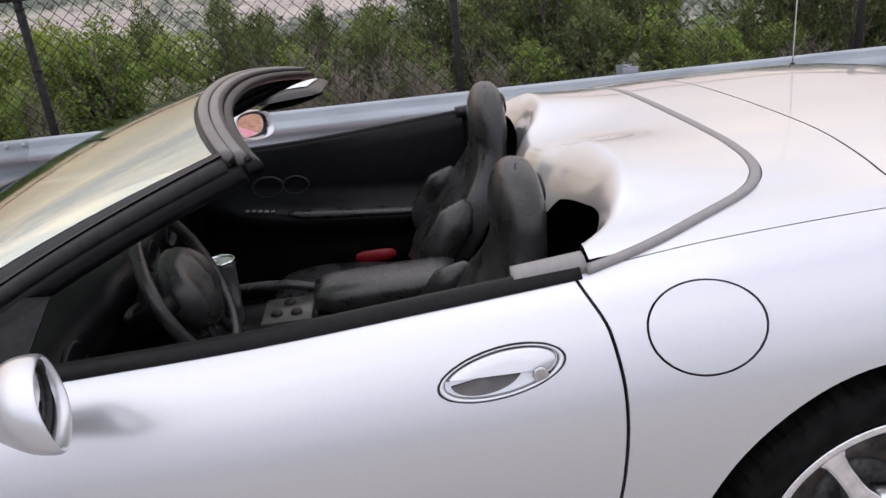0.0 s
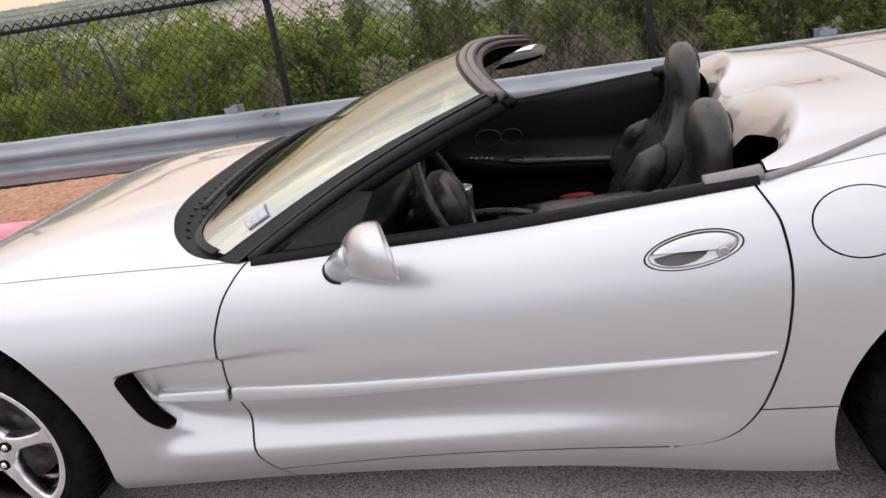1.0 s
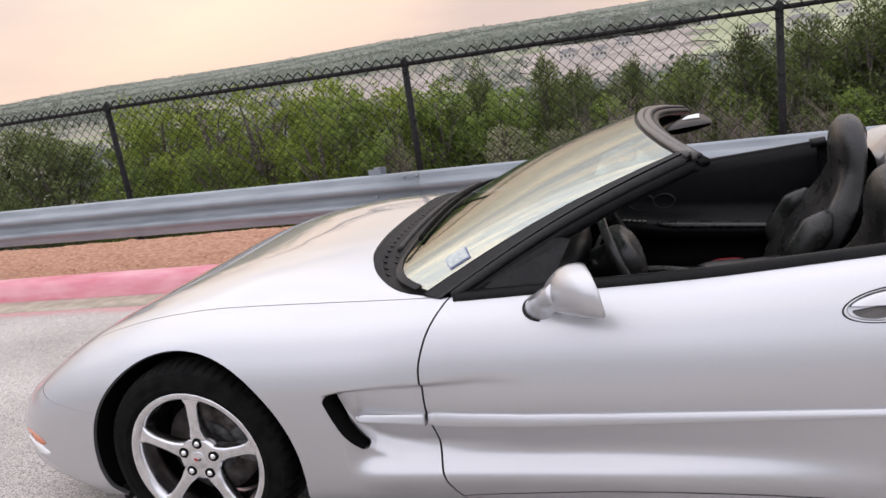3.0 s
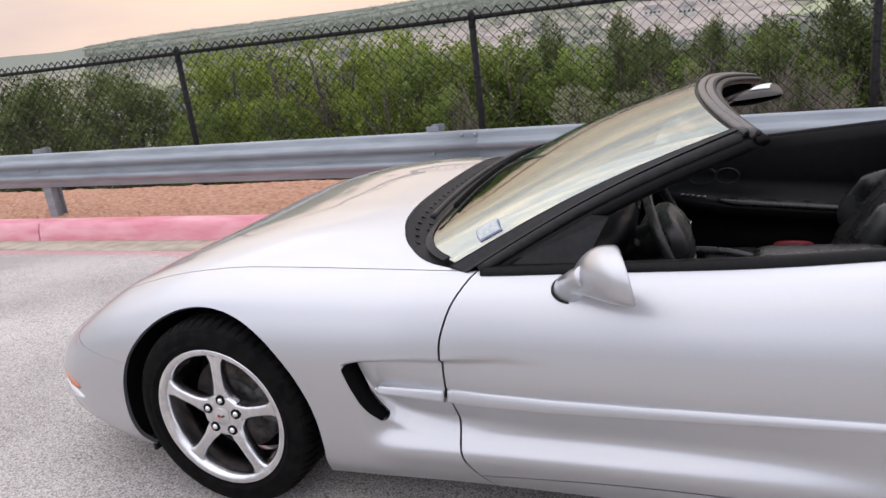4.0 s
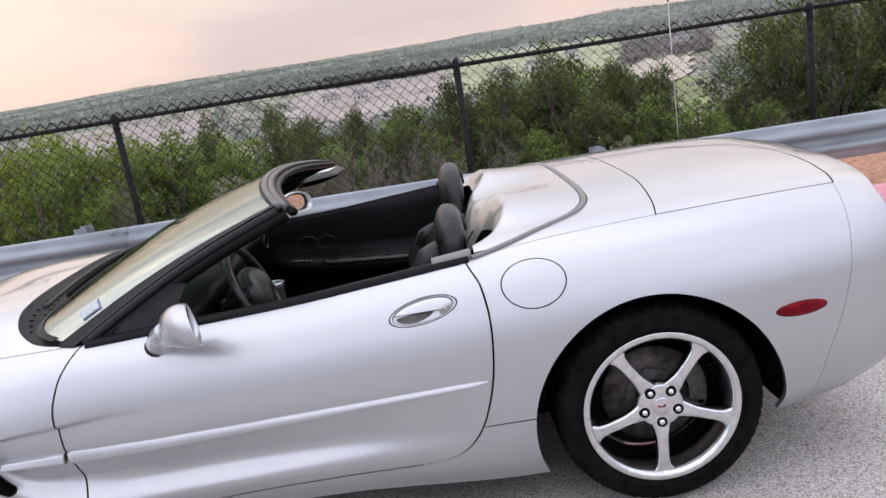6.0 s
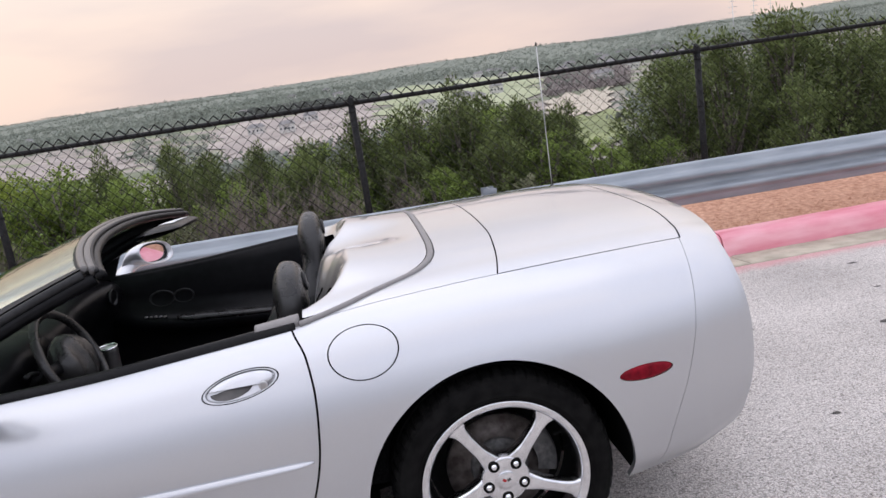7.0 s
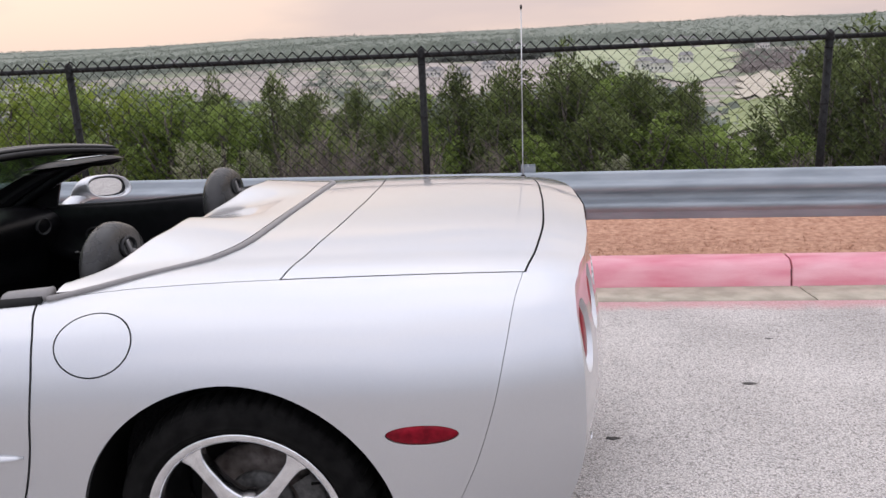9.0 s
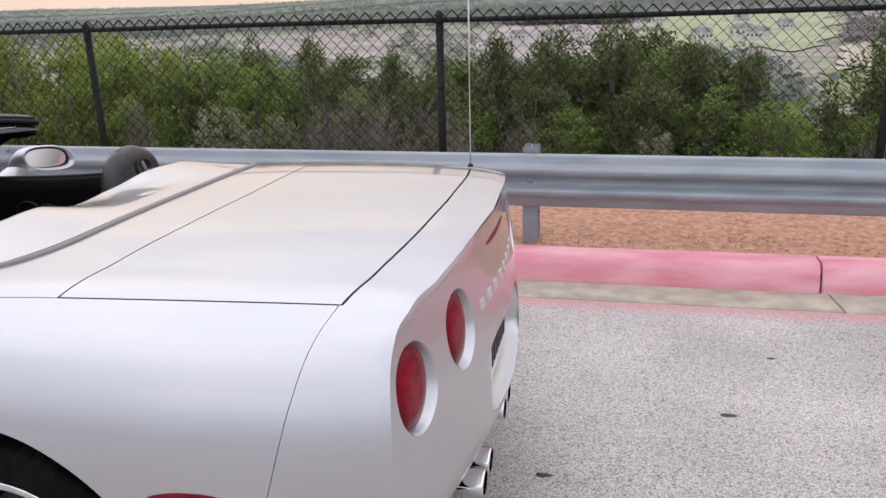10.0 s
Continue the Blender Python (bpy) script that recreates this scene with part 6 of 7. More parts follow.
# crushed granite verge
sx, sy = np.linspace(-12, 14, 330), np.linspace(2.586, 3.9, 44)
rng = np.random.RandomState(3)
hz = rng.normal(0, 0.006, (len(sx), len(sy)))
for _ in range(1):
    hz = (hz + np.roll(hz, 1, 0) + np.roll(hz, 1, 1)) / 1.9
zz = GZ + np.interp(sy, [2.586, 2.7, 3.0, 3.9], [0.165, 0.158, 0.165, 0.16])
v = [(x, y, zz[j] + hz[i, j] * min(1, j / 4)) for i, x in enumerate(sx) for j, y in enumerate(sy)]
tagged(obj_from("verge", v, grid_faces(len(sx), len(sy)), M["soil"]), "reddish crushed granite strip behind the kerb", "gravel", kind="structure")
pv, pf = [], []
for i in range(5200):
    x, y = rng.uniform(-7, 9), 2.60 + abs(rng.normal(0, 0.38))
    if y > 3.8:
        continue
    r = rng.uniform(0.004, 0.011) * (1.7 if rng.rand() < 0.05 else 1)
    z = GZ + 0.162 + r * 0.2
    o = len(pv)
    a = rng.rand() * 6.28
    for k in range(4):
        pv.append((x + r * math.cos(a + k * 1.57) * rng.uniform(0.8, 1.2), y + r * math.sin(a + k * 1.57) * rng.uniform(0.8, 1.2), z))
    pv.append((x, y, z + r * rng.uniform(0.6, 1.0)))
    pf += [(o, o + 1, o + 4), (o + 1, o + 2, o + 4), (o + 2, o + 3, o + 4), (o + 3, o, o + 4)]
tagged(obj_from("gravel", pv, pf, M["soil"], smooth=False), "loose reddish granite pebbles on the verge", "gravel", kind="stuff")

# W-beam rail
RY = 2.66


def rail_z(x):
    return 0.285 + 0.0065 * (3.5 - x)


wprof = [(0.0, 0.0), (-0.022, 0.004), (-0.029, 0.014), (-0.032, 0.052), (-0.045, 0.066), (-0.074, 0.083), (-0.082, 0.098), (-0.080, 0.114), (-0.068, 0.126), (-0.036, 0.143), (-0.028, 0.158), (-0.028, 0.178), (-0.036, 0.193), (-0.068, 0.210), (-0.080, 0.222), (-0.083, 0.240), (-0.076, 0.256), (-0.045, 0.274), (-0.033, 0.288), (-0.030, 0.318), (-0.022, 0.330), (0.0, 0.336)]
rail = empty("guard_rail", (0, RY, 0.0))
tagged(rail, "galvanised steel W-beam guard rail on steel posts", "guard rail")
SEC = 3.81 * 2
for i in range(-3, 4):
    x0, x1 = -0.45 + SEC * i, -0.45 + SEC * (i + 1) + 0.16
    xs = np.linspace(x0, x1, 12)
    off = -0.003 if i % 2 else 0.0
    v = np.array([(x, a + off, rail_z(x) + b) for x in xs for a, b in wprof] + [(x, a + off + 0.004, rail_z(x) + b) for x in xs for a, b in wprof])
    n = len(xs) * len(wprof)
    f = grid_faces(12, len(wprof))
    f = f + [tuple(q + n for q in reversed(t)) for t in f] + [(k, k + 1, n + k + 1, n + k) for k in range(len(wprof) - 1)] + [(n - len(wprof) + k + 1, n - len(wprof) + k, 2 * n - len(wprof) + k, 2 * n - len(wprof) + k + 1) for k in range(len(wprof) - 1)]
    obj_from("beam", v, f, M["galv"], rail)
for xp in (-13.27, -9.07, -4.87, -0.67, 3.39, 11.8, 16.0):
    bm = bmesh.new()
    z0, z1 = -0.4, rail_z(xp) + 0.375
    h = z1 - z0
    box(bm, xp, 0.135, (z0 + z1) / 2, 0.10, 0.008, h)
    box(bm, xp, 0.075, (z0 + z1) / 2, 0.007, 0.12, h)
    box(bm, xp, 0.016, (z0 + z1) / 2, 0.10, 0.008, h)
    part("post", bm, M["galv"], rail, smooth=False)
    v, f = lathe([(0.0, -0.010), (0.012, -0.009), (0.018, -0.003), (0.018, 0.002)], 14)
    obj_from("bolt", np.array(v) + (xp, -0.030, rail_z(xp) + 0.168), f, M["galv"], rail)
for i in range(-3, 4):
    for dx in (0.03, 0.13):
        for zz2 in (0.03, 0.305):
            v, f = lathe([(0.0, -0.008), (0.010, -0.007), (0.014, -0.002), (0.014, 0.002)], 12)
            x = -0.45 + SEC * i + dx
            obj_from("bolt", np.array(v) + (x, -0.034, rail_z(x) + zz2), f, M["galv"], rail)

# chain-link fence
FY, FT = 4.247, 1.458
fence = empty("chain_link_fence", (0, FY, 0))
tagged(fence, "black coated chain-link fence with round posts and top rail", "fence")
for i, xp in enumerate((-17.95, -14.55, -11.15, -7.72, -4.268, -0.813, 2.482, 5.905, 9.33, 12.75, 16.15, 19.55)):
    lean = 0.006 * math.sin(i * 2.1)
    v, f = tube([(xp + lean, 0, -0.6), (xp, 0, FT - 0.03)], 0.033, 14, up=(0, 1, 0))
    obj_from("post", v, f, M["fence"], fence)
    v, f = lathe([(0.0, 0.055), (0.010, 0.05), (0.026, 0.035), (0.036, 0.015), (0.038, -0.02), (0.036, -0.04)], 16)
    obj_from("post_cap", np.array(v)[:, [0, 2, 1]] + (xp, 0, FT - 0.005), f, M["fence"], fence)
    for zc in (0.35, 0.9, 1.36):
        v, f = lathe([(0.035, -0.006), (0.0365, -0.006), (0.0365, 0.006), (0.035, 0.006)], 14)
        obj_from("tie", np.array(v)[:, [0, 2, 1]] + (xp, 0, zc), f, M["fence"], fence)
v, f = tube(np.array([(x, 0.0, FT - 0.018 + 0.003 * math.sin(x * 1.3)) for x in np.linspace(-17.5, 20, 60)]), 0.0215, 12)
obj_from("top_rail", v, f, M["fence"], fence)
# woven wire
P, HH = 0.0525, 0.052
wv, wf = [], []
nseg = 33
for i in range(int(26 / P)):
    x0 = -12.5 + i * P
    z = FT + 0.056 - HH * np.arange(nseg)
    x = x0 + np.where((np.arange(nseg) + i) % 2 == 0, -0.5, 0.5) * P * 1.02
    y = -0.034 + np.where(np.arange(nseg) % 2 == 0, 0.003, -0.003)
    for k in range(nseg):
        g = (0.0065, 0.005)[k] if k < 2 else 0.0026
        for a in range(3):
            t = 2.094 * a + 0.5
            wv.append((x[k] + g * math.sin(t + 1.2), y[k] + g * math.cos(t), z[k] + g * math.sin(t)))
    o = i * nseg * 3
    for k in range(nseg - 1):
        for a in range(3):
            b = (a + 1) % 3
            wf.append((o + k * 3 + a, o + k * 3 + b, o + k * 3 + 3 + b, o + k * 3 + 3 + a))
mesh_ob = obj_from("wire_mesh", wv, wf, M["fence"], fence, smooth=False)
tagged(mesh_ob, kind="stuff")
# ---- hillside, valley and distance ----
def land_z(x, y):
    base = np.interp(y, [3.85, 5.5, 9, 16, 40, 120, 350, 900, 2000, 4400], [0.02, -0.45, -1.3, -2.8, -8.5, -20, -21, -8, 29, 131])
    roll = 0.0035 * y * (np.sin(x / 310 + y / 700) + 0.6 * np.sin(x / 130 - y / 260 + 1.3)) * np.clip((y - 150) / 800, 0, 1) * np.clip((4400 - y) / 900, 0.12, 1)
    return base + roll


ly = np.concatenate([[3.85, 4.5, 5.5, 7, 9, 12, 16, 24, 40, 70, 120], np.linspace(180, 4400, 90)])
lx = np.concatenate([np.linspace(-5200, -60, 50), [-30, -15, -8, -4, 0, 4, 8, 15, 30], np.linspace(60, 5200, 50)])
LX, LY = np.meshgrid(lx, ly, indexing="ij")
LZ = land_z(LX, LY)


def land_mat():
    m = mat("valley_land", (0.2, 0.22, 0.12), 0.95)
    n, l = m.node_tree.nodes, m.node_tree.links
    tc = n.new("ShaderNodeTexCoord")
    no = n.new("ShaderNodeTexNoise")
    no.inputs["Scale"].default_value, no.inputs["Detail"].default_value = 0.0042, 1.0
    mp = n.new("ShaderNodeMapping")
    mp.inputs["Scale"].default_value = (0.8, 1.9, 0.0)
    l.new(tc.outputs["Object"], mp.inputs[0])
    l.new(mp.outputs[0], no.inputs[0])
    cr = n.new("ShaderNodeValToRGB")
    cr.color_ramp.interpolation = "CONSTANT"
    e = cr.color_ramp.elements
    e[0].position, e[0].color = 0.0, (0.17, 0.19, 0.12, 1)
    e[1].position, e[1].color = 0.42, (0.26, 0.245, 0.20, 1)
    for p, c in ((0.47, (0.31, 0.275, 0.24, 1)), (0.53, (0.23, 0.255, 0.15, 1)), (0.565, (0.30, 0.27, 0.23, 1)), (0.62, (0.26, 0.295, 0.165, 1)), (0.68, (0.19, 0.21, 0.14, 1))):
        q = e.new(p)
        q.color = c
    l.new(no.outputs[0], cr.inputs[0])
    n2 = n.new("ShaderNodeTexNoise")
    n2.inputs["Scale"].default_value, n2.inputs["Detail"].default_value = 0.06, 8.0
    l.new(tc.outputs["Object"], n2.inputs[0])
    c2 = n.new("ShaderNodeValToRGB")
    c2.color_ramp.elements[0].position, c2.color_ramp.elements[0].color = 0.3, (0.7, 0.7, 0.7, 1)
    c2.color_ramp.elements[1].position, c2.color_ramp.elements[1].color = 0.7, (1.15, 1.15, 1.15, 1)
    l.new(n2.outputs[0], c2.inputs[0])
    mx = n.new("ShaderNodeMix")
    mx.data_type, mx.blend_type = "RGBA", "MULTIPLY"
    mx.inputs[0].default_value = 1.0
    l.new(cr.outputs[0], mx.inputs[6])
    l.new(c2.outputs[0], mx.inputs[7])
    # beyond the fields the floor of the woods, distance haze mixed into its colour
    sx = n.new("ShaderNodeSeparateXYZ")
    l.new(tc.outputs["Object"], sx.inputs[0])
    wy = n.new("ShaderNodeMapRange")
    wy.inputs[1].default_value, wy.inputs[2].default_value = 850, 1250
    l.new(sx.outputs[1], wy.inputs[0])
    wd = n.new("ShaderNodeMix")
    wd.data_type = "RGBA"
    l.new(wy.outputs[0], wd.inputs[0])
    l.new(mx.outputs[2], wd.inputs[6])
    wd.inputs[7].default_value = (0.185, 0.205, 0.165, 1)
    l.new(wd.outputs[2], n["Principled BSDF"].inputs["Base Color"])
    return m


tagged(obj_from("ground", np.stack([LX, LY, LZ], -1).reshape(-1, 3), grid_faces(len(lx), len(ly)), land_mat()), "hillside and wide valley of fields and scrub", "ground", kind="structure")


def mesh_np(name, verts, quads, material, parent=None):
    me = bpy.data.meshes.new(name)
    v, q = np.asarray(verts, np.float32), np.asarray(quads, np.int32)
    me.vertices.add(len(v))
    me.vertices.foreach_set("co", v.ravel())
    k = q.shape[1]
    me.loops.add(q.size)
    me.loops.foreach_set("vertex_index", q.ravel())
    me.polygons.add(len(q))
    me.polygons.foreach_set("loop_start", np.arange(0, q.size, k, dtype=np.int32))
    me.polygons.foreach_set("loop_total", np.full(len(q), k, np.int32))
    me.update(calc_edges=True)
    me.materials.append(material)
    ob = new(name, me)
    if parent:
        ob.parent = parent
    return ob


def leaves(rng, pts, nrm, length, width, up=0.3, face=None):
    """A folded quad leaf at each place."""
    n = len(pts)
    d = nrm * 0.7 + rng.normal(0, 0.6, (n, 3))
    d[:, 2] += up
    d /= np.linalg.norm(d, axis=1, keepdims=True)
    s = np.cross(d, rng.normal(0, 1, (n, 3)))
    s /= np.maximum(np.linalg.norm(s, axis=1, keepdims=True), 1e-6)
    ln = (length * rng.uniform(0.6, 1.35, n))[:, None]
    wd = (width * rng.uniform(0.6, 1.3, n))[:, None]
    # the upper face of a leaf looks out of the crown
    side = np.sign(np.einsum("ij,ij->i", np.cross(s, d), nrm + (0, -0.3, 0.5) if face is None else np.broadcast_to(face, d.shape)))[:, None]
    s = s * np.where(side == 0, 1, side)
    v = np.stack([pts, pts + d * ln * 0.5 + s * wd * 0.5, pts + d * ln, pts + d * ln * 0.5 - s * wd * 0.5], 1)
    return v.reshape(-1, 3), np.arange(4 * n).reshape(-1, 4)


def lobes(rng, h, w, count, cone):
    """Centres and radii of the clumps of a crown h high and w wide."""
    out = []
    for i in range(count):
        t = rng.uniform(0.08, 1.0) if i > 2 else (0.94, 0.8, 0.6)[i]
        r_at = w * 0.5 * ((1 - t) ** 0.75 * cone + (1 - cone) * math.sqrt(max(0.05, 1 - (1.7 * t - 0.75) ** 2)))
        a = rng.uniform(0, 6.283)
        q = r_at * math.sqrt(rng.uniform(0.05, 0.8))
        rad = rng.uniform(0.13, 0.24) * w * (0.55 + 0.45 * (1 - t))
        out.append((q * math.cos(a), q * math.sin(a), h * t * 0.93, rad))
    return out


def bush(name, seed, h, w, count, nleaf, cone, material, length, width, tuft=0.09, up=0.3):
    rng = np.random.RandomState(seed)
    root = empty(name)
    ls = lobes(rng, h, w, count, cone)
    rad = np.array([q[3] for q in ls])
    # each clump carries tufts, and each tuft a ball of leaves
    nt = max(60, nleaf // 22)
    pick = rng.choice(len(ls), nt, p=rad**2 / (rad**2).sum())
    c = np.array(ls)[pick]
    d = rng.normal(0, 1, (nt, 3))
    d[:, 2] += 0.25
    d /= np.linalg.norm(d, axis=1, keepdims=True)
    r = c[:, 3:4] * rng.uniform(0.6, 1.15, (nt, 1)) ** 0.7
    r *= 1 + 0.22 * np.sin(d[:, :1] * 9 + c[:, :1] * 7) * np.sin(d[:, 2:] * 8 + c[:, 1:2] * 5)
    tc = c[:, :3] + d * r * (1, 1, 0.9)
    tr = tuft * rng.uniform(0.6, 1.5, nt)
    k = rng.randint(0, nt, nleaf)
    e = rng.normal(0, 1, (nleaf, 3))
    e /= np.linalg.norm(e, axis=1, keepdims=True)
    p = tc[k] + e * (tr[k] * rng.uniform(0.3, 1.0, nleaf))[:, None] * (1, 1, 1.0 + up)
    p[:, 2] = np.maximum(p[:, 2], 0.05)
    d = e * 0.75 + d[k] * 0.5
    d /= np.linalg.norm(d, axis=1, keepdims=True)
    v, q = leaves(rng, p, d, length, width, up)
    cr = mesh_np("crown", v, q, material, root)
    # leaves take the light of the tuft that they clothe
    nn = np.repeat(d + (p - (0, 0, h * 0.4)) / h * 0.3 + rng.normal(0, 0.22, d.shape), 4, 0)
    nn /= np.linalg.norm(nn, axis=1, keepdims=True)
    cr.data.normals_split_custom_set_from_vertices(nn.tolist())
    tagged(cr, kind="stuff")
    br = []
    br.append(tube(spline([(0, 0, -0.3), (0.03 * w, 0.02 * w, h * 0.25), (-0.02 * w, 0.01, h * 0.55), (0.01, 0, h * 0.85)], 10), 0.035 * w, 7, scale=np.linspace(1, 0.2, 10)))
    obj_from("trunk", *br[0], M["bark"], root)
    lim = []
    for x, y, z, rr in ls[: max(6, count // 2)]:
        z0 = max(0.05, z * rng.uniform(0.25, 0.6))
        lim.append(tube(spline([(0.01, 0, z0), (x * 0.45 + rng.normal(0, 0.04), y * 0.45, z0 + (z - z0) * 0.4), (x, y, z), (x * 1.2 + rng.normal(0, 0.08), y * 1.2, z + rr * 0.7)], 8), 0.014 * w, 5, scale=np.linspace(1, 0.12, 8)))
    tagged(obj_from("limb_tangle", *join(*lim), M["bark"], root), kind="stuff")
    return root


def twig_bush(seed, h, w):
    """A bare shrub of forked grey-brown stems."""
    rng = np.random.RandomState(seed)
    root = empty("bare_shrub")
    pcs = []
    for i in range(26):
        a, s = rng.uniform(0, 6.28), rng.uniform(0.2, 1.0)
        tip = np.array([math.cos(a) * w * 0.5 * s, math.sin(a) * w * 0.3 * s, h * rng.uniform(0.55, 1.0)])
        mid = tip * (0.35, 0.35, 0.5) + rng.normal(0, 0.05, 3)
        path = spline([(rng.normal(0, 0.04), 0, -0.1), mid, tip], 9)
        pcs.append(tube(path, 0.011, 4, scale=np.linspace(1, 0.2, 9)))
        for j in range(7):
            k = rng.randint(3, 8)
            t2 = path[k] + (rng.normal(0, 0.14), rng.normal(0, 0.12), rng.uniform(0.08, 0.32))
            m2 = (path[k] + t2) / 2 + rng.normal(0, 0.02, 3)
            pcs.append(tube(spline([path[k], m2, t2], 5), 0.0045, 3, scale=np.linspace(1, 0.35, 5)))
            for _ in range(2):
                t3 = t2 + rng.normal(0, 0.07, 3) + (0, 0, 0.05)
                pcs.append(tube([m2, (m2 + t3) / 2 + rng.normal(0, 0.012, 3), t3], 0.0028, 3))
    st = obj_from("stem_tangle", *join(*pcs), M["twig"], root, smooth=False)
    tagged(st, kind="stuff")
    return root


KINDS = {}
KINDS["jun"] = [bush("juniper_tree", 10 + i, 2.6, 1.9, 46, 9300, 0.75, M["juniper"], 0.072, 0.023, tuft=0.085, up=0.6) for i in range(3)]
KINDS["oak"] = [bush("evergreen_shrub", 20 + i, 2.3, 2.2, 44, 9300, 0.25, M["oak"], 0.052, 0.034, tuft=0.085) for i in range(3)]
KINDS["spr"] = [bush("spring_shrub", 30 + i, 2.4, 2.4, 52, 9300, 0.2, M["spring"], 0.052, 0.036, tuft=0.10) for i in range(3)]
KINDS["pale"] = [bush("blossom_shrub", 40, 1.5, 1.1, 30, 3600, 0.3, M["pale_leaf"], 0.036, 0.024, tuft=0.05)]
KINDS["bare"] = [twig_bush(50, 1.5, 1.3), twig_bush(51, 1.6, 1.1)]
LABEL = {"jun": ("dark green juniper tree on the hillside", "juniper", "hillside junipers"), "oak": ("mid-green evergreen shrub on the hillside", "shrub", "hillside shrubs"), "spr": ("bright yellow-green spring shrub behind the fence", "shrub", "spring shrubs"), "pale": ("pale blossoming shrub behind the fence", "shrub", "blossom shrubs"), "bare": ("leafless grey-brown shrub behind the fence", "shrub", "bare shrubs")}
# kind, x, y, height of the top, width factor
PLANTS = [
    ("jun", -13.5, 9.5, 1.35, 1.5), ("jun", -11.2, 8.4, 1.3, 1.5), ("jun", -9.4, 7.9, 1.32, 1.5), ("jun", -8.2, 7.4, 1.25, 1.4), ("jun", -10.3, 7.2, 1.1, 1.4), ("oak", -7.4, 8.3, 1.2, 1.1),
    ("spr", -6.6, 8.0, 1.5, 1.1), ("spr", -5.4, 7.7, 1.55, 1.15), ("spr", -4.4, 7.5, 1.5, 1.1), ("spr", -3.5, 8.1, 1.45, 1.0), ("spr", -5.0, 9.2, 1.5, 1.2),
    ("oak", -2.9, 7.2, 1.22, 0.95), ("spr", -2.2, 7.6, 1.2, 0.9), ("oak", -1.5, 7.4, 1.2, 0.9), ("spr", -3.0, 6.6, 0.95, 0.8),
    ("jun", -0.95, 7.9, 1.25, 0.7), ("jun", 0.05, 7.5, 1.25, 0.62), ("oak", -0.5, 6.9, 0.95, 0.8), ("jun", 0.55, 7.2, 1.02, 0.6), ("jun", 1.2, 7.3, 1.06, 0.6), ("oak", 0.9, 6.6, 0.7, 0.8),
    ("jun", 1.8, 7.0, 1.0, 0.7), ("jun", 2.5, 7.4, 1.22, 0.8), ("jun", 3.2, 7.3, 1.3, 0.85), ("jun", 3.95, 7.5, 1.48, 0.9), ("jun", 4.8, 7.4, 1.12, 0.8), ("jun", 5.5, 7.6, 1.0, 0.7), ("jun", 4.3, 6.7, 0.9, 0.9),
    ("jun", 6.25, 7.0, 0.45, 0.6), ("oak", 6.6, 6.8, 0.35, 0.7), ("jun", 7.1, 7.3, 1.2, 0.8), ("jun", 7.9, 7.4, 1.6, 0.95), ("jun", 8.9, 7.6, 1.85, 1.15), ("jun", 9.9, 7.7, 1.6, 1.1), ("jun", 11.2, 7.9, 1.35, 1.1), ("jun", 12.8, 8.4, 1.7, 1.2), ("jun", 8.4, 6.5, 0.9, 0.9), ("jun", 10.4, 6.9, 1.0, 1.0),
    ("jun", -7.0, 9.8, 1.3, 1.6), ("oak", -2.4, 9.2, 0.95, 1.7), ("oak", -0.6, 8.8, 0.85, 1.6), ("jun", 0.9, 8.7, 0.7, 1.5), ("jun", 2.4, 8.6, 0.7, 1.5), ("jun", 4.0, 8.6, 0.85, 1.5), ("jun", 5.3, 8.6, 0.5, 1.2), ("jun", 8.2, 8.8, 1.6, 1.7), ("jun", 9.8, 9.0, 1.6, 1.7), ("jun", 11.8, 9.4, 1.5, 1.8), ("oak", 1.6, 7.9, 0.85, 1.3), ("oak", 3.2, 7.9, 1.0, 1.3), ("oak", 4.6, 8.0, 1.05, 1.2),
    ("oak", -6.2, 6.6, 0.7, 0.9), ("oak", -4.6, 6.4, 0.75, 0.8), ("oak", -1.9, 6.3, 0.65, 0.7), ("oak", 2.2, 6.4, 0.6, 0.8), ("oak", 5.6, 6.5, 0.55, 0.8), ("oak", 3.4, 6.2, 0.5, 0.8),
    ("jun", 3.6, 8.2, 1.12, 1.3), ("jun", 4.4, 8.5, 1.22, 1.35), ("jun", 5.05, 8.1, 1.05, 1.2), ("jun", 2.9, 8.1, 1.0, 1.2), ("jun", 5.6, 8.4, 0.8, 1.1), ("jun", 0.3, 8.3, 1.0, 1.2), ("jun", 1.1, 8.0, 0.9, 1.2), ("jun", 1.9, 8.2, 0.92, 1.2), ("oak", -1.2, 8.3, 1.0, 1.4), ("oak", -2.0, 8.0, 1.05, 1.3),
    ("oak", 4.9, 6.8, 0.7, 1.0), ("jun", 3.0, 6.7, 0.75, 0.9), ("jun", 1.5, 6.9, 0.7, 0.9), ("jun", 7.6, 8.6, 1.4, 1.4), ("jun", 9.3, 8.2, 1.65, 1.3),
    ("pale", -0.15, 5.3, 0.62, 1.0), ("pale", 0.35, 5.5, 0.5, 0.7), ("pale", 4.4, 5.6, 0.3, 0.8),
    ("bare", 1.15, 6.2, 0.75, 0.8), ("bare", 2.0, 6.1, 0.62, 0.7), ("bare", -1.7, 6.1, 0.6, 0.7), ("bare", 0.6, 6.3, 0.6, 0.7), ("bare", 1.6, 5.7, 0.55, 0.8), ("bare", 2.3, 5.6, 0.5, 0.8), ("bare", 0.95, 5.5, 0.45, 0.7), ("bare", 3.0, 5.8, 0.45, 0.7), ("bare", 6.4, 5.9, 0.2, 0.8),
]
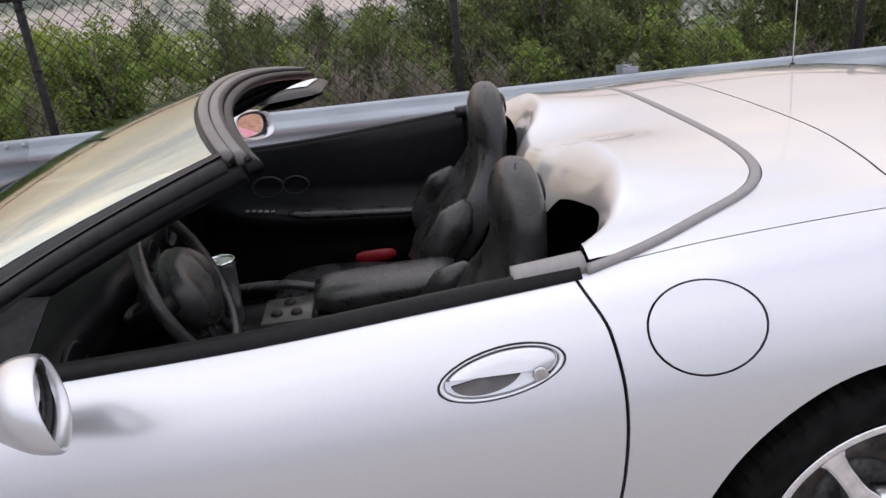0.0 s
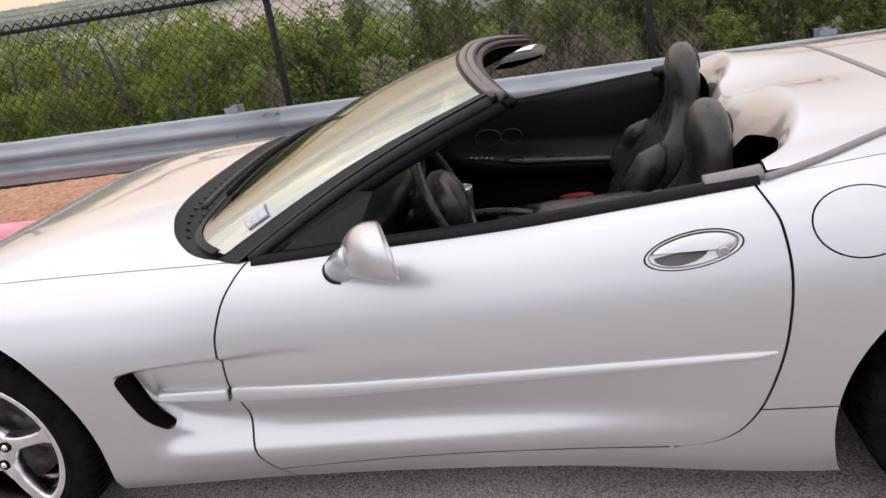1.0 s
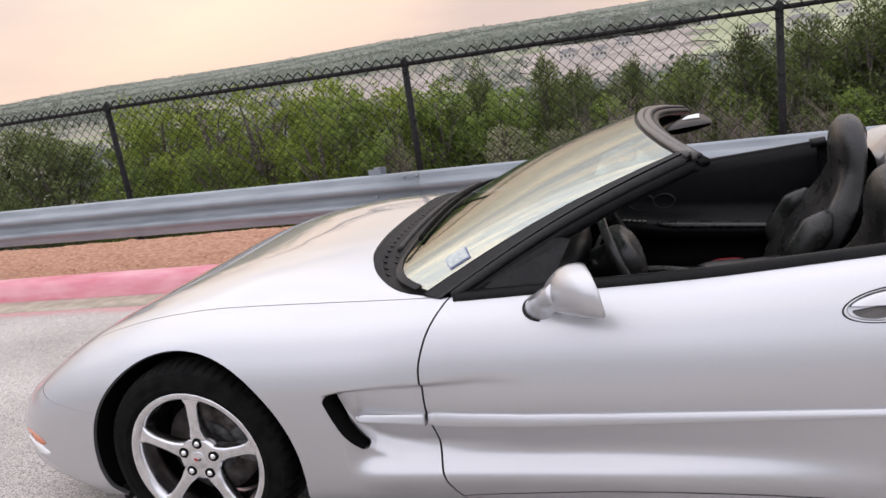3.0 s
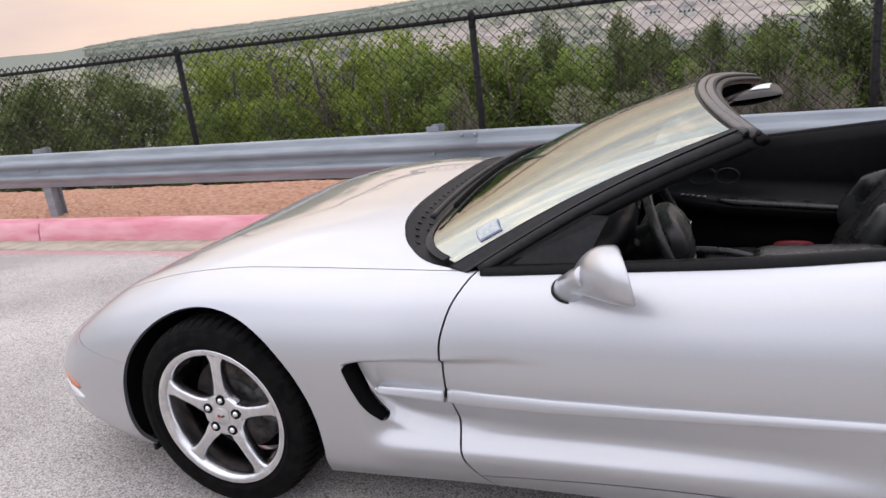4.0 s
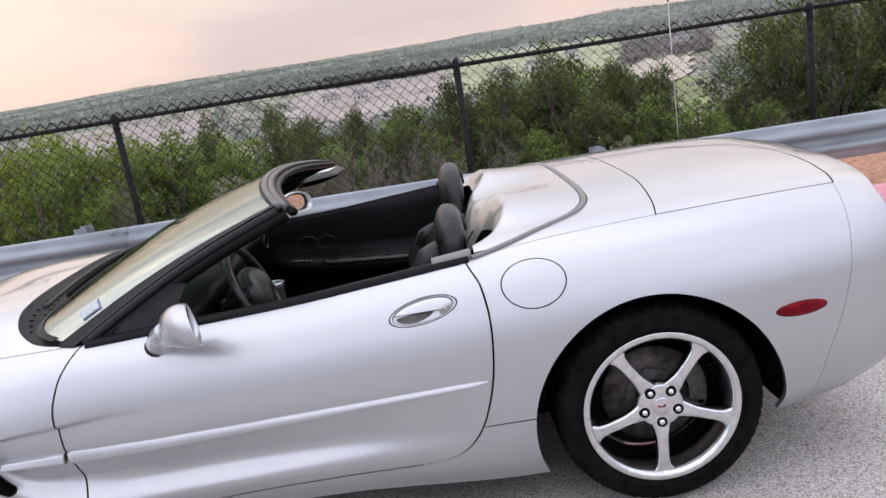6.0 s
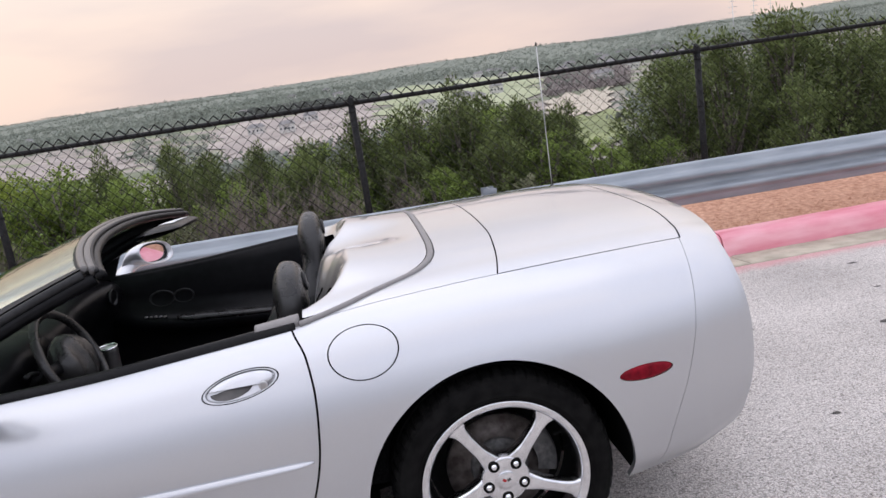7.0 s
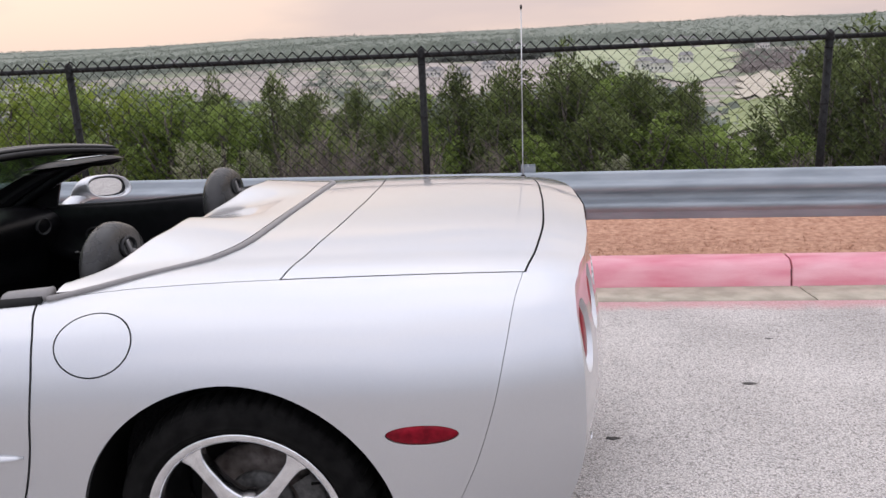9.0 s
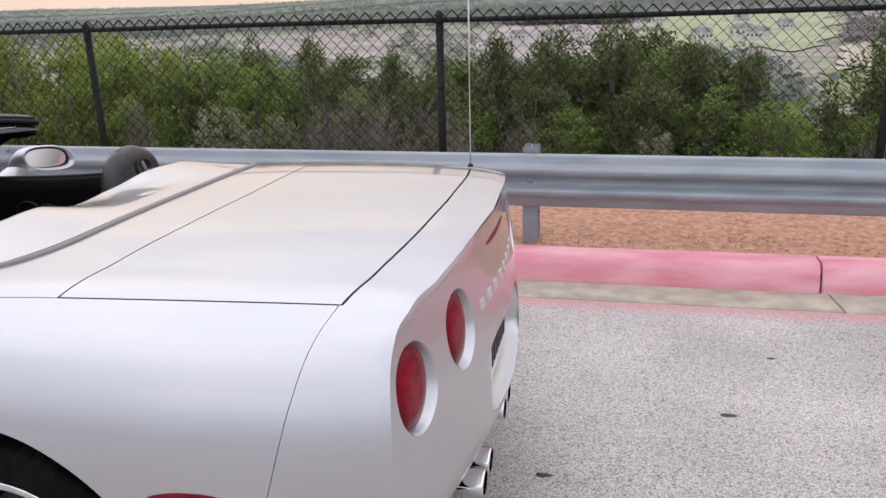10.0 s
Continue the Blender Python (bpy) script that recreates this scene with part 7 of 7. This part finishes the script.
HEIGHT = {"jun": 2.6, "oak": 2.34, "spr": 2.5, "pale": 1.45, "bare": 1.5}
prng = random.Random(9)
for k, (kind, x, y, top, wf_) in enumerate(PLANTS):
    src = KINDS[kind][k % len(KINDS[kind])]
    zb = float(land_z(np.array(x), np.array(y))) - 0.05
    sc = (top - zb) / HEIGHT[kind]
    m = Matrix.LocRotScale((x, y, zb), Euler((0, 0, prng.uniform(0, 6.28))), None)
    ob = copy_thing(src, m)
    ob.scale = (wf_ * (0.6 + 0.4 * sc), wf_ * (0.6 + 0.4 * sc), sc)
    tagged(ob, LABEL[kind][0], LABEL[kind][1], LABEL[kind][2])
for group in KINDS.values():
    for src in group:
        for o in (*src.children_recursive, src):
            bpy.data.objects.remove(o)

# scrub further down the slope, woods and far canopy
def open_land(x, y):
    """Fields, lawn and car park that stay free of trees."""
    k = x / y + 0.012 * np.sin(y / 37.0)
    yy = y * (1 + 0.06 * np.sin(k * 31.0))
    dry = (k > -0.17) & (k < 0.055) & (yy > 330) & (yy < 860)
    green = (k > 0.055) & (k < 0.275) & (yy > 430) & (yy < 1250)
    west = (k > -0.50) & (k < -0.27) & (yy > 430) & (yy < 690)
    park = (k > 0.26) & (k < 0.41) & (yy > 60) & (yy < 500)
    return dry | green | west | park


def canopy(name, n, seed, y0, y1, size, material, label, spread=1.05, blobs=9, leaf=0.6, side=None):
    rng = np.random.RandomState(seed)
    vs, qs = [], []
    o = 0
    yy = y0 * (y1 / y0) ** rng.rand(n)
    xx = rng.uniform(*(side or (-spread, spread)), n) * yy
    clump = np.sin(xx / (yy * 0.11) + yy * 0.004) + np.sin(xx / (yy * 0.043) + 2.0 + yy * 0.009)
    keep = ((clump > (-0.55 if y0 < 900 else -9)) & ~open_land(xx, yy)) if side is None else clump > -1.6
    xx, yy = xx[keep], yy[keep]
    zz = land_z(xx, yy)
    s = size * rng.uniform(0.6, 1.5, len(xx))
    nb = blobs
    c = np.repeat(np.stack([xx, yy, zz], 1), nb, 0) + rng.normal(0, 1, (len(xx) * nb, 3)) * np.repeat(s, nb)[:, None] * (0.45, 0.35, 0.22) + np.repeat(s, nb)[:, None] * (0, 0, 0.45)
    d = rng.normal(0, 1, c.shape)
    d /= np.linalg.norm(d, axis=1, keepdims=True)
    r = np.repeat(s, nb)
    v, q = leaves(rng, c, d, 1.0, 1.0, 0.2, np.array((0, -1.0, 0.25)))
    v = v.reshape(-1, 4, 3)
    v = c[:, None] + (v - c[:, None]) * r[:, None, None] * (leaf, leaf, leaf * 0.85)
    ob = mesh_np(name, v.reshape(-1, 3), q, material)
    nn = np.repeat(d * 0.3 + (0, -0.35, 0.8), 4, 0)
    nn /= np.linalg.norm(nn, axis=1, keepdims=True)
    ob.data.normals_split_custom_set_from_vertices(nn.tolist())
    return tagged(ob, label, "trees", kind="stuff")


canopy("slope_scrub", 1000, 1, 12, 110, 1.5, M["oak"], "dense green scrub on the slope below the fence", blobs=110, leaf=0.2)
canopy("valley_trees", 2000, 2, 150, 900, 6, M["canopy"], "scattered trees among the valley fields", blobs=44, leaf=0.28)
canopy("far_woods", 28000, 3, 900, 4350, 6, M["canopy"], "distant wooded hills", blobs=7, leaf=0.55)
M["dark_wood"] = leaf_mat("dark_wood", (0.085, 0.092, 0.082), (0.13, 0.138, 0.12), 0.1, 0.8)
M["bare_wood"] = leaf_mat("bare_wood", (0.19, 0.165, 0.155), (0.27, 0.235, 0.22), 0.1, 0.8)
canopy("dark_tree_line", 420, 5, 880, 1010, 7, M["dark_wood"], "dark line of trees beyond the dry field", blobs=26, leaf=0.4, side=(-0.12, 0.06))
canopy("bare_thicket", 260, 6, 480, 760, 4.5, M["bare_wood"], "leafless grey-brown thicket behind the car park", blobs=40, leaf=0.3, side=(0.285, 0.40))


# fields, car park and lawn on the valley floor
def valley_patch(name, y0, y1, k0, k1, material, label, lift=0.5):
    """A field between two distances and two bearings, with uneven borders."""
    n = 26
    v = []
    for i in range(n):
        y = y0 * (y1 / y0) ** (i / (n - 1))
        wob = 0.012 * math.sin(i * 0.9 + k0 * 40) * (k1 - k0) / 0.15
        for j in range(n):
            q = y * (1 + 0.05 * math.sin(j * 0.7 + y0 * 0.01))
            x = q * (k0 + (k1 - k0) * j / (n - 1) + wob)
            v.append((x, q, float(land_z(np.array(x), np.array(q))) + lift))
    return tagged(obj_from(name, v, grid_faces(n, n), material), label, name.replace("_", " "), kind="structure")


M["lawn"] = vary(mat("lawn_grass", (0.2, 0.26, 0.08), 0.9), (0.17, 0.20, 0.085), (0.25, 0.285, 0.12), 0.04)
M["pasture"] = vary(mat("pasture_grass", (0.3, 0.32, 0.18), 0.9), (0.27, 0.305, 0.175), (0.36, 0.385, 0.24), 0.02, 6.0)
M["dry_grass"] = vary(mat("dry_grass", (0.33, 0.29, 0.26), 0.9), (0.27, 0.235, 0.215), (0.39, 0.345, 0.305), 0.015, 8.0)
valley_patch("car_park", 318, 470, 0.288, 0.375, M["concrete"], "pale concrete car park on the valley floor", 0.9)
valley_patch("lawn", 190, 312, 0.275, 0.40, M["lawn"], "light green lawn on the valley floor")
valley_patch("pasture", 440, 1230, 0.06, 0.272, M["pasture"], "pale green pasture on the valley floor", 0.7)
valley_patch("dry_field", 340, 850, -0.165, 0.05, M["dry_grass"], "pinkish grey field of dry grass in the valley")
valley_patch("hay_field", 440, 680, -0.495, -0.275, M["dry_grass"], "pale dry hay field beyond the scrub")


def pylon(x, y, top):
    p = empty("power_pylon", (x, y, float(land_z(np.array(x), np.array(y)))))
    h = top - p.location.z
    v, f = tube([(0, 0, -1), (0, 0, h * 0.5), (0, 0, h)], 0.55, 8, up=(0, 1, 0), scale=[1.0, 0.7, 0.35])
    obj_from("mast", v, f, M["steel"], p)
    for k, w in ((0.93, 3.0), (0.84, 4.2), (0.75, 3.4)):
        v, f = tube([(-w, 0, h * k), (0, 0, h * k + 0.5), (w, 0, h * k)], 0.2, 6)
        obj_from("crossarm", v, f, M["steel"], p)
    tagged(p, "tall grey power pylon beyond the houses", "pylon", "power pylons")


for x, y, top in ((346, 620, 37.0), (438, 745, 41.0), (560, 915, 48.0)):
    pylon(x, y, top)


def house(seed):
    rng = np.random.RandomState(seed)
    h = empty("house")
    w, d, t = rng.uniform(11, 17), rng.uniform(8, 11), rng.uniform(4.5, 7)
    bm = bmesh.new()
    box(bm, 0, 0, t / 2 - 2, w, d, t + 4)
    part("wall", bm, M["wall_pale"], h, smooth=False)
    e, r = 0.6, rng.uniform(2.2, 3.4)
    v = [(-w / 2 - e, -d / 2 - e, t), (w / 2 + e, -d / 2 - e, t), (w / 2 + e, d / 2 + e, t), (-w / 2 - e, d / 2 + e, t), (-w / 3, 0, t + r), (w / 3, 0, t + r)]
    obj_from("roof", v, [(0, 1, 5, 4), (1, 2, 5), (2, 3, 4, 5), (3, 0, 4), (3, 2, 1, 0)], M["roof_grey"], h, smooth=False)
    for i in range(4):
        bm = bmesh.new()
        box(bm, -w / 2 + w * (i + 0.5) / 4, -d / 2 - 0.03, t * 0.55, 1.3, 0.08, 1.5)
        part("window", bm, M["pane"], h, smooth=False)
    return h


hs = [house(60 + i) for i in range(3)]
hr = random.Random(4)
for i in range(70):
    y = hr.uniform(520, 1500)
    az = radians(hr.gauss(24, 7)) if i < 52 else radians(hr.uniform(-30, 14))
    x = y * math.tan(az)
    ob = copy_thing(hs[i % 3], pose(x, y, float(land_z(np.array(x), np.array(y))), 0, 0, hr.uniform(-40, 40)))
    tagged(ob, "pale suburban house with a grey hipped roof", "house", "valley houses")
for h in hs:
    for o in (*h.children_recursive, h):
        bpy.data.objects.remove(o)
